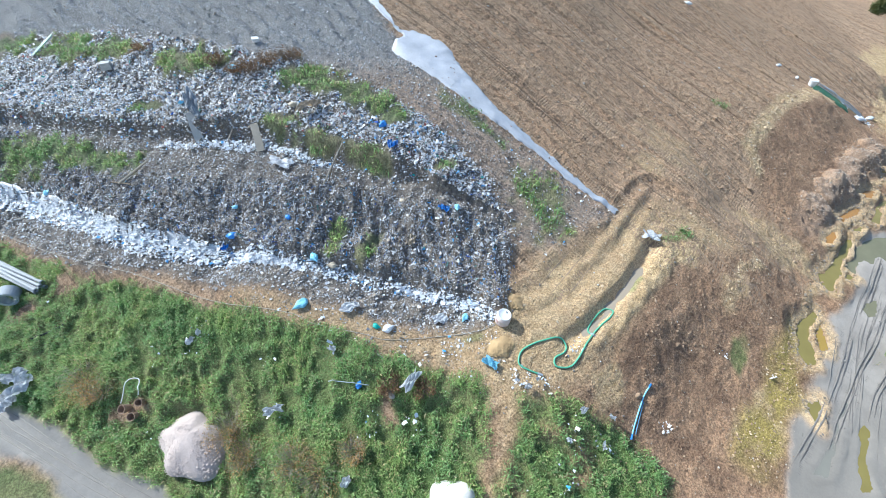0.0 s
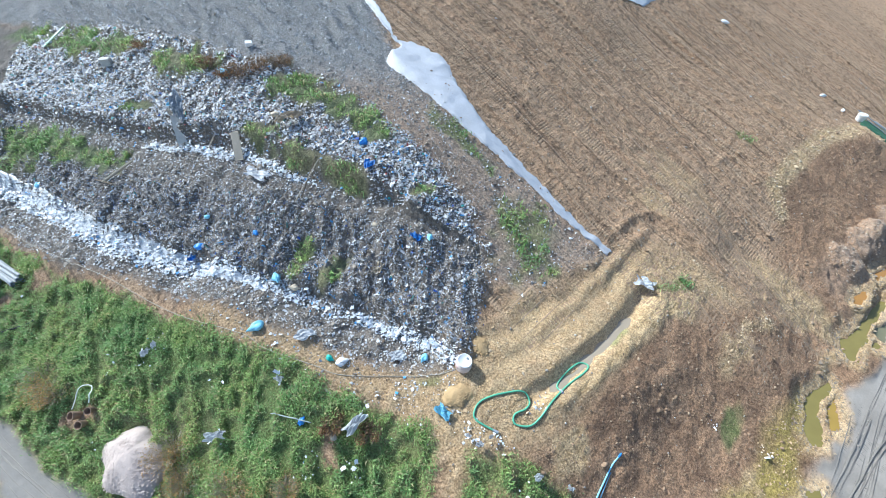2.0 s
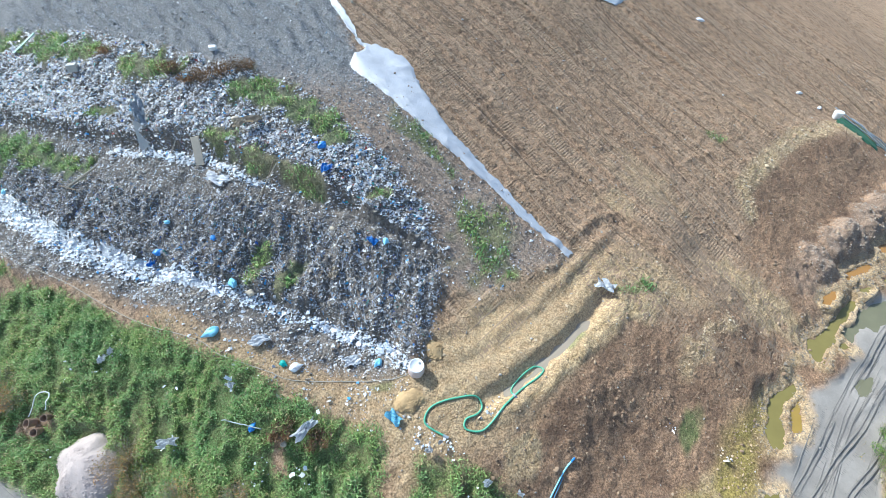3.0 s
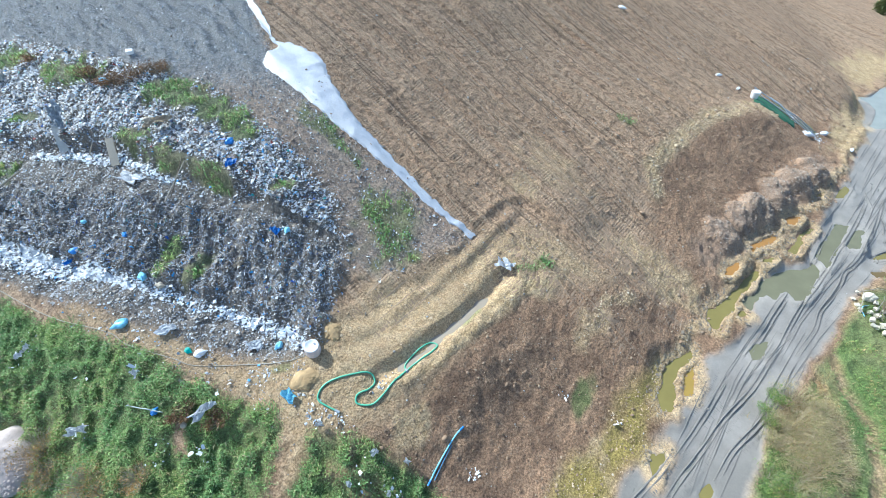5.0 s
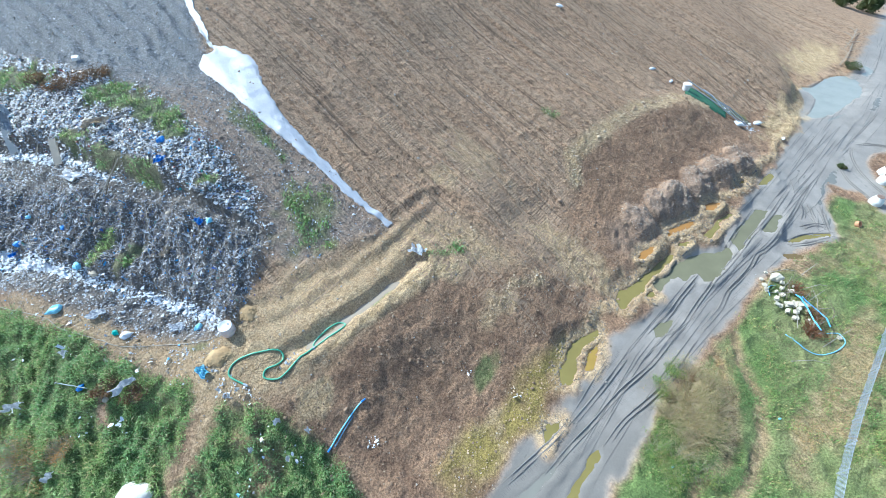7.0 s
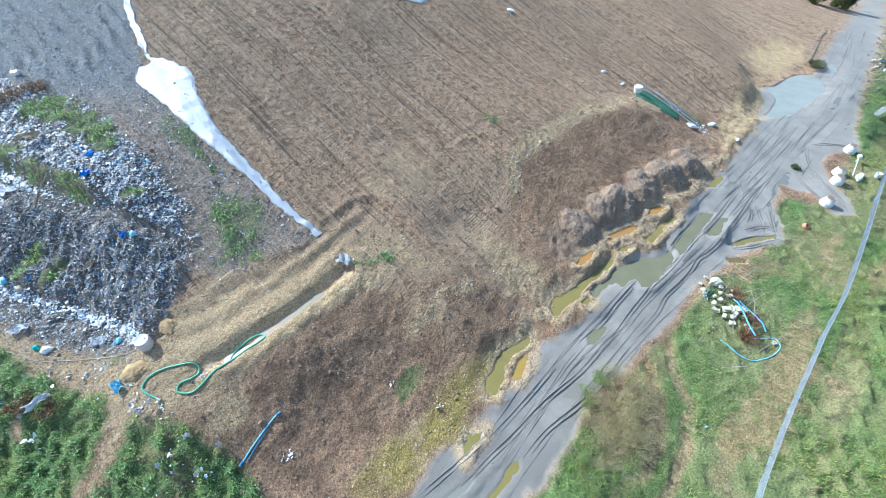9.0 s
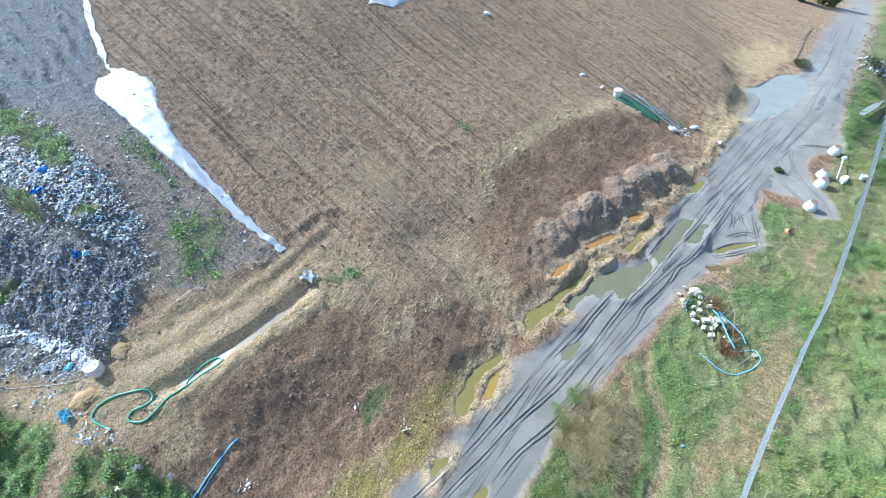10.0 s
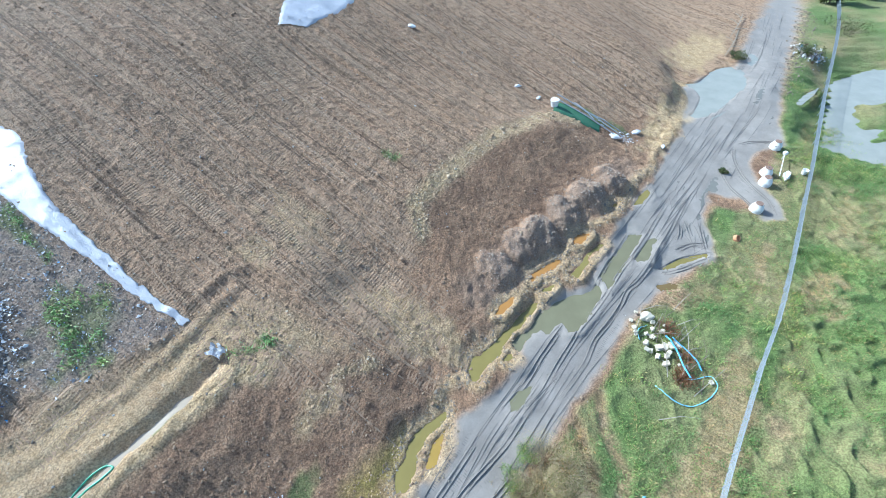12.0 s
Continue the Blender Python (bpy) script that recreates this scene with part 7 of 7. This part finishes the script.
def tree(x, y, height, seed, label):
    r = np.random.default_rng(seed)
    ob = thing("tree", x, y, label, "tree", turn=40 * seed)
    trunk = part("trunk", tube([(0, 0, -0.2), (0.05, 0, height * 0.3), (-0.05, 0.1, height * 0.65), (0, 0, height)], height * 0.03, 8, taper=0.25), bark, ob)
    bm = bmesh.new()
    for k in range(16):
        a, z = 2.4 * k, height * (0.02 + 0.05 * k)
        reach = height * 0.32 * (1.1 - 0.045 * k)
        tube([(0, 0, z), (reach * 0.5 * math.cos(a), reach * 0.5 * math.sin(a), z + reach * 0.25), (reach * math.cos(a), reach * math.sin(a), z + reach * 0.45)], height * 0.011, 4, bm, 0.3)
    part("bough_frame", bm, bark, trunk)
    verts, faces = [], []
    for _ in range(7000):
        k = r.integers(0, 16)
        a, z = 2.4 * k, height * (0.02 + 0.05 * k)
        reach = height * 0.32 * (1.1 - 0.045 * k)
        c = np.array([reach * 0.8 * math.cos(a), reach * 0.8 * math.sin(a), z + reach * 0.4]) + r.normal(0, height * 0.075, 3)
        u = Vector(r.normal(0, 1, 3)).normalized() * 0.13
        v = u.cross(Vector(r.normal(0, 1, 3))).normalized() * 0.06
        b, p = len(verts), Vector(c)
        verts += [p - u, p + v, p + u, p - v]
        faces += [(b, b + 1, b + 2), (b, b + 2, b + 3)]
    crown = mesh_np("crown", np.array([v[:] for v in verts]), np.array(faces), dark_leaf)
    crown.parent = ob
    return ob


tree(72.5, 53.4, 3.6, 1, "dark green roadside tree with a dense crown")
tree(62.0, 57.0, 3.2, 2, "olive green tree at the edge of the field")
tree(66.0, 57.5, 3.0, 3, "dark green tree beside the muddy road")
tree(77.5, 54.5, 3.4, 4, "dark green tree behind the fence")
for k, (x, y) in enumerate([(51.2, 40.2), (53.2, 43.0)]):
    ob = thing("fallen_branch", x, y, "bare pale fallen branch lying beside the muddy road", "branch")
    part("bough", tube([(-1.6, -1.4, 0.08), (-0.4, -0.2, 0.2), (0.9, 1.2, 0.22), (2.0, 2.6, 0.35)], 0.035, 6), pale_bark, ob)
    for a, b in (((-0.4, -0.2, 0.2), (0.3, -0.9, 0.35)), ((0.4, 0.7, 0.2), (0.1, 1.7, 0.4)), ((0.9, 1.2, 0.22), (1.7, 1.3, 0.4)), ((1.3, 1.7, 0.26), (1.2, 2.7, 0.5))):
        part("twig", tube([a, ((a[0] + b[0]) / 2 + 0.06, (a[1] + b[1]) / 2, (a[2] + b[2]) / 2 + 0.05), b], 0.018, 5), pale_bark, ob)


# ---- manhole units by the road ----
rim_rust = plain("rim_rust", (0.24, 0.155, 0.115), 0.8, vary=0.4, scale=9)


def manhole_unit(x, y, turn):
    ob = thing("manhole_cone", x, y, "white concrete manhole cone with a brown lid, beside the road", "manhole cone", "manhole cones", turn, -0.03)
    ob.scale = (0.68, 0.68, 0.64)
    part("shaft", capped([(0.54, 0.0), (0.56, 0.03), (0.56, 0.36), (0.54, 0.38)], 28), white_concrete, ob, soft=False)
    part("cone", capped([(0.55, 0.39), (0.55, 0.44), (0.37, 0.84), (0.36, 0.92), (0.30, 0.92)], 28), white_concrete, ob, soft=False)
    lid = part("lid", capped([(0.31, 0.90), (0.32, 0.97), (0.24, 0.985)], 24), rim_rust, ob, "rusty brown lid and rim")
    part("lift_hole", capped([(0.05, 0.984), (0.05, 0.992)], 10), dark_plastic, lid)
    part("step_iron", tube([(0.45, -0.15, 0.6), (0.58, -0.15, 0.62), (0.58, 0.15, 0.62), (0.45, 0.15, 0.6)], 0.015, 6), dark_plastic, ob)
    return ob


cone = manhole_unit(41.25, 20.75, 10)
for x, y, a in ((43.3, 22.95, 70), (43.95, 23.85, 160), (46.3, 26.35, 230)):
    copy_thing(cone, pose(x, y, float(ground_z(x, y)) - 0.03, 0, 0, a))
ob = thing("marker_pole", 44.1, 23.0, "white pole with a round white cap leaning on manhole cones", "pole")
part("pole", tube([(0, 0, 0.6), (1.0, 1.1, 0.5), (2.0, 2.2, 0.4)], 0.03, 9), white_plastic, ob)
part("cap", capped([(0.05, 0.0), (0.13, 0.05), (0.165, 0.14), (0.14, 0.24), (0.06, 0.30)], 18), white_plastic, ob).location = (2.05, 2.25, 0.36)
part("strut", tube([(2.05, 2.25, 0.0), (2.05, 2.25, 0.4)], 0.03, 8), white_plastic, ob)
solo("plastic_canister", sack(tr, 0.9, 0.42, 0.55, False), white_plastic, 45.3, 23.5, "white plastic canister lying on the verge", "canister", turn=50)
solo("plastic_bucket", capped([(0.14, 0), (0.19, 0.32), (0.2, 0.34), (0.17, 0.34), (0.13, 0.03)], 16), white_plastic, 46.6, 23.6, "white bucket standing at the fence", "bucket")
solo("clay_ring", lathe([(0.14, 0), (0.19, 0), (0.20, 0.2), (0.15, 0.2), (0.14, 0)], 20), terracotta, 38.5, 18.6, "orange clay pipe ring lying in the grass", "pipe ring", turn=30, lift=0.08, lean=(48, 0))
for x, y in ((27.75, 6.8), (22.1, 4.75)):
    solo("plastic_bottle", sack(tr, 0.17, 0.09, 0.10, True, 2), cyan_plastic, x, y, "light blue crushed plastic bottle in the grass", "bottle", turn=33 * x)

# ---- rubble heap in the meadow ----
ROCKS = []
for k in range(4):
    r = np.random.default_rng(200 + k)
    bm = box(0.42, 0.34, 0.28, 0.05, (0, 0, 0.1), 0.035, 200 + k)
    ROCKS.append(solo("rubble_block", bm, plain("rubble_stone", (0.60, 0.54, 0.42), 0.9, vary=0.25, relief=0.5) if k == 0 else ROCKS[0].data.materials[0], 31.0 + 0.3 * k, 12.6, "pale beige broken stone block in the rubble heap", "rubble", "rubble blocks", 40 * k))
    ROCKS[-1].scale = (0.8, 0.8, 0.75)
rr = np.random.default_rng(31)
grey_bark = plain("grey_bark", (0.38, 0.34, 0.285), 0.9, vary=0.25, relief=0.4)
for k in range(30):
    t = rr.uniform(-1, 1)
    x, y = 31.2 - 0.1 * t + rr.normal(0, 0.6), 12.5 + 1.5 * t + rr.normal(0, 0.3)
    copy_thing(ROCKS[k % 4], pose(x, y, float(ground_z(x, y)) + rr.uniform(-0.02, 0.15), rr.uniform(-25, 25), rr.uniform(-25, 25), rr.uniform(0, 360)) @ Matrix.Scale(rr.uniform(0.4, 0.75), 4))
solo("boulder", sack(rr, 0.7, 0.5, 0.5, False), ROCKS[0].data.materials[0], 31.0, 14.15, "large pale boulder at the end of the rubble heap", "boulder")
for k, (x, y) in enumerate([(31.7, 13.4), (31.5, 11.2), (31.9, 11.9), (31.3, 10.9)]):
    shrub("brushwood", x, y, 0.6, 0.5, 60, 160, rust, brown_leaf, "tangled rusty brushwood on the rubble heap", "brushwood", 0.05, 140 + k)
for k in range(22):
    a, x, y = rr.uniform(-0.3, 1.3), 31.9 + rr.normal(0, 0.6), 12.6 + rr.normal(0, 0.9)
    c, s, n = math.cos(a), math.sin(a), rr.uniform(0.5, 1.2)
    ob = part("branch", tube([(-c * n, -s * n, 0.1), (0.1, 0.05, 0.32), (c * n, s * n, 0.22)], 0.02, 5, taper=0.4), grey_bark if k % 3 else bark, None)
    ob.location = (x, y, float(ground_z(x, y)))
    tagged(ob, "bare crooked branch lying across the rubble heap", "branch", "branches on the rubble")
pipe_blue = plain("pipe_blue", (0.10, 0.40, 0.72), 0.4, tint=(0.25, 0.5, 0.75))
pipe_run("water_pipe", [(30.1, 10.95), (30.5, 10.3), (31.3, 9.85), (32.2, 10.05), (32.8, 10.5), (32.75, 11.0), (31.9, 10.95), (31.5, 11.0)], 0.024, cyan_plastic, "light blue plastic pipe looped on the grass", "pipe")
pipe_run("water_pipe", [(31.4, 13.0), (31.6, 12.2), (31.55, 11.4), (31.6, 10.9)], 0.035, pipe_blue, "blue plastic pipe across the rubble heap", "pipe", lift=0.4)
pipe_run("water_pipe", [(31.7, 12.9), (32.1, 12.3), (32.3, 11.6), (32.35, 11.2)], 0.03, pipe_blue, "blue plastic pipe bent over the rubble", "pipe", lift=0.3)
pipe_run("water_pipe", [(30.2, 13.1), (30.35, 13.6), (30.9, 13.8)], 0.022, cyan_plastic, "thin blue pipe end in the grass", "pipe")

# ---- tank and netting behind the spoil heap ----
ob = thing("water_tank", 30.35, 29.05, "white plastic tub standing by green netting", "tank", lift=-0.05)
part("body", capped([(0.23, 0.0), (0.28, 0.46), (0.30, 0.48), (0.30, 0.52), (0.27, 0.52)], 24), white_plastic, ob, soft=False)
part("lid", capped([(0.27, 0.522), (0.28, 0.55), (0.08, 0.57)], 24), white_plastic, ob, "domed white lid")
net_mat = plain("green_net", (0.035, 0.15, 0.085), 0.85, vary=0.6, scale=8, relief=1.0, tint=(0.10, 0.16, 0.08))
draped("ground_net", [(30.6, 29.7), (31.3, 29.5), (32.3, 28.8), (33.4, 28.0)], [(30.1, 28.5), (30.7, 28.2), (31.8, 27.8), (33.1, 27.3)], net_mat, "dark green netting spread over the soil", "netting", 10, 8, 0.08)
for k, (a, b) in enumerate([((30.9, 30.2), (34.9, 27.2)), ((30.7, 29.7), (34.6, 26.9)), ((32.5, 28.9), (34.9, 27.7)), ((32.0, 29.6), (33.0, 28.2))]):
    z0, z1 = float(ground_z(*a)) + 0.2, float(ground_z(*b)) + 0.2
    ob = part("metal_pipe", tube([(0, 0, 0), ((b[0] - a[0]) / 2, (b[1] - a[1]) / 2, (z1 - z0) / 2 + 0.12), (b[0] - a[0], b[1] - a[1], z1 - z0)], 0.035, 7), galvanised, None)
    ob.location = (*a, z0)
    tagged(ob, "long pale metal pipe lying on green netting", "pipe", "pipes on the netting")
for x, y, s, a in ((34.2, 27.2, 0.9, -40), (36.3, 28.1, 0.8, 10), (37.8, 26.7, 0.5, 60), (28.1, 30.6, 0.55, 0), (29.4, 29.7, 0.5, 45), (21.4, 35.0, 0.7, -30)):
    solo("white_sack", sack(tr, s * 0.75, s * 0.45, s * 0.4), film_white, x, y, "white sack lying on bare brown soil", "sack", "white sacks on the soil", a)

# ---- the fence along the verge ----
FENCE_LINE = [(25.2, 0.2), (28.8, 4.4), (31.55, 7.35), (35.05, 11.0), (37.4, 13.2), (41.75, 17.85), (47.2, 23.8), (53.55, 31.15), (61.5, 39.95), (70.4, 49.9), (82, 63.0)]
fence = thing("fence", 25.2, 0.2, "long grey wire mesh fence between verge and meadow", "fence")
origin = fence.matrix_basis.translation.copy()
stops, left = [], 0.0
for (ax, ay), (bx, by) in zip(FENCE_LINE, FENCE_LINE[1:]):
    n = math.hypot(bx - ax, by - ay)
    while left < n:
        stops.append(Vector((ax + (bx - ax) * left / n, ay + (by - ay) * left / n, 0)))
        left += 1.45
    left -= n
for p in stops:
    p.z = float(broad(np.array(p.x), np.array(p.y)))
post_mesh = None
TALL = 0.68
for p in stops:
    if post_mesh is None:
        first_post = part("post", tube([(0, 0, -0.3), (0, 0, TALL + 0.08)], 0.022, 8), galvanised, fence)
        post_mesh = first_post.data
        first_post.location = p - origin
    else:
        more = new("post", post_mesh)
        more.parent, more.location = fence, p - origin
for a, b in zip(stops, stops[1:]):
    bm = bmesh.new()
    way = b - a
    near = a.x < 56
    pitch = 0.07 if near else 0.16
    side = Vector((way.y, -way.x, 0)).normalized() * (0.007 if near else 0.012)
    for k in range(int(way.length / pitch)):
        q = a - origin + way * (k * pitch / way.length)
        vs = [bm.verts.new(q + o) for o in (Vector((0, 0, 0.05)) - side, Vector((0, 0, 0.05)) + side + way.normalized() * 0.004, Vector((0, 0, TALL)) + side + way.normalized() * 0.004, Vector((0, 0, TALL)) - side)]
        bm.faces.new(vs)
    for k in range(int(TALL / pitch)):
        tube([a - origin + Vector((0, 0, 0.06 + k * pitch)), b - origin + Vector((0, 0, 0.06 + k * pitch))], 0.006 if near else 0.011, 3, bm)
    part("mesh_panel", bm, galvanised, fence)
    part("rail", tube([a - origin + Vector((0, 0, TALL)), b - origin + Vector((0, 0, TALL))], 0.011, 6), galvanised, fence)
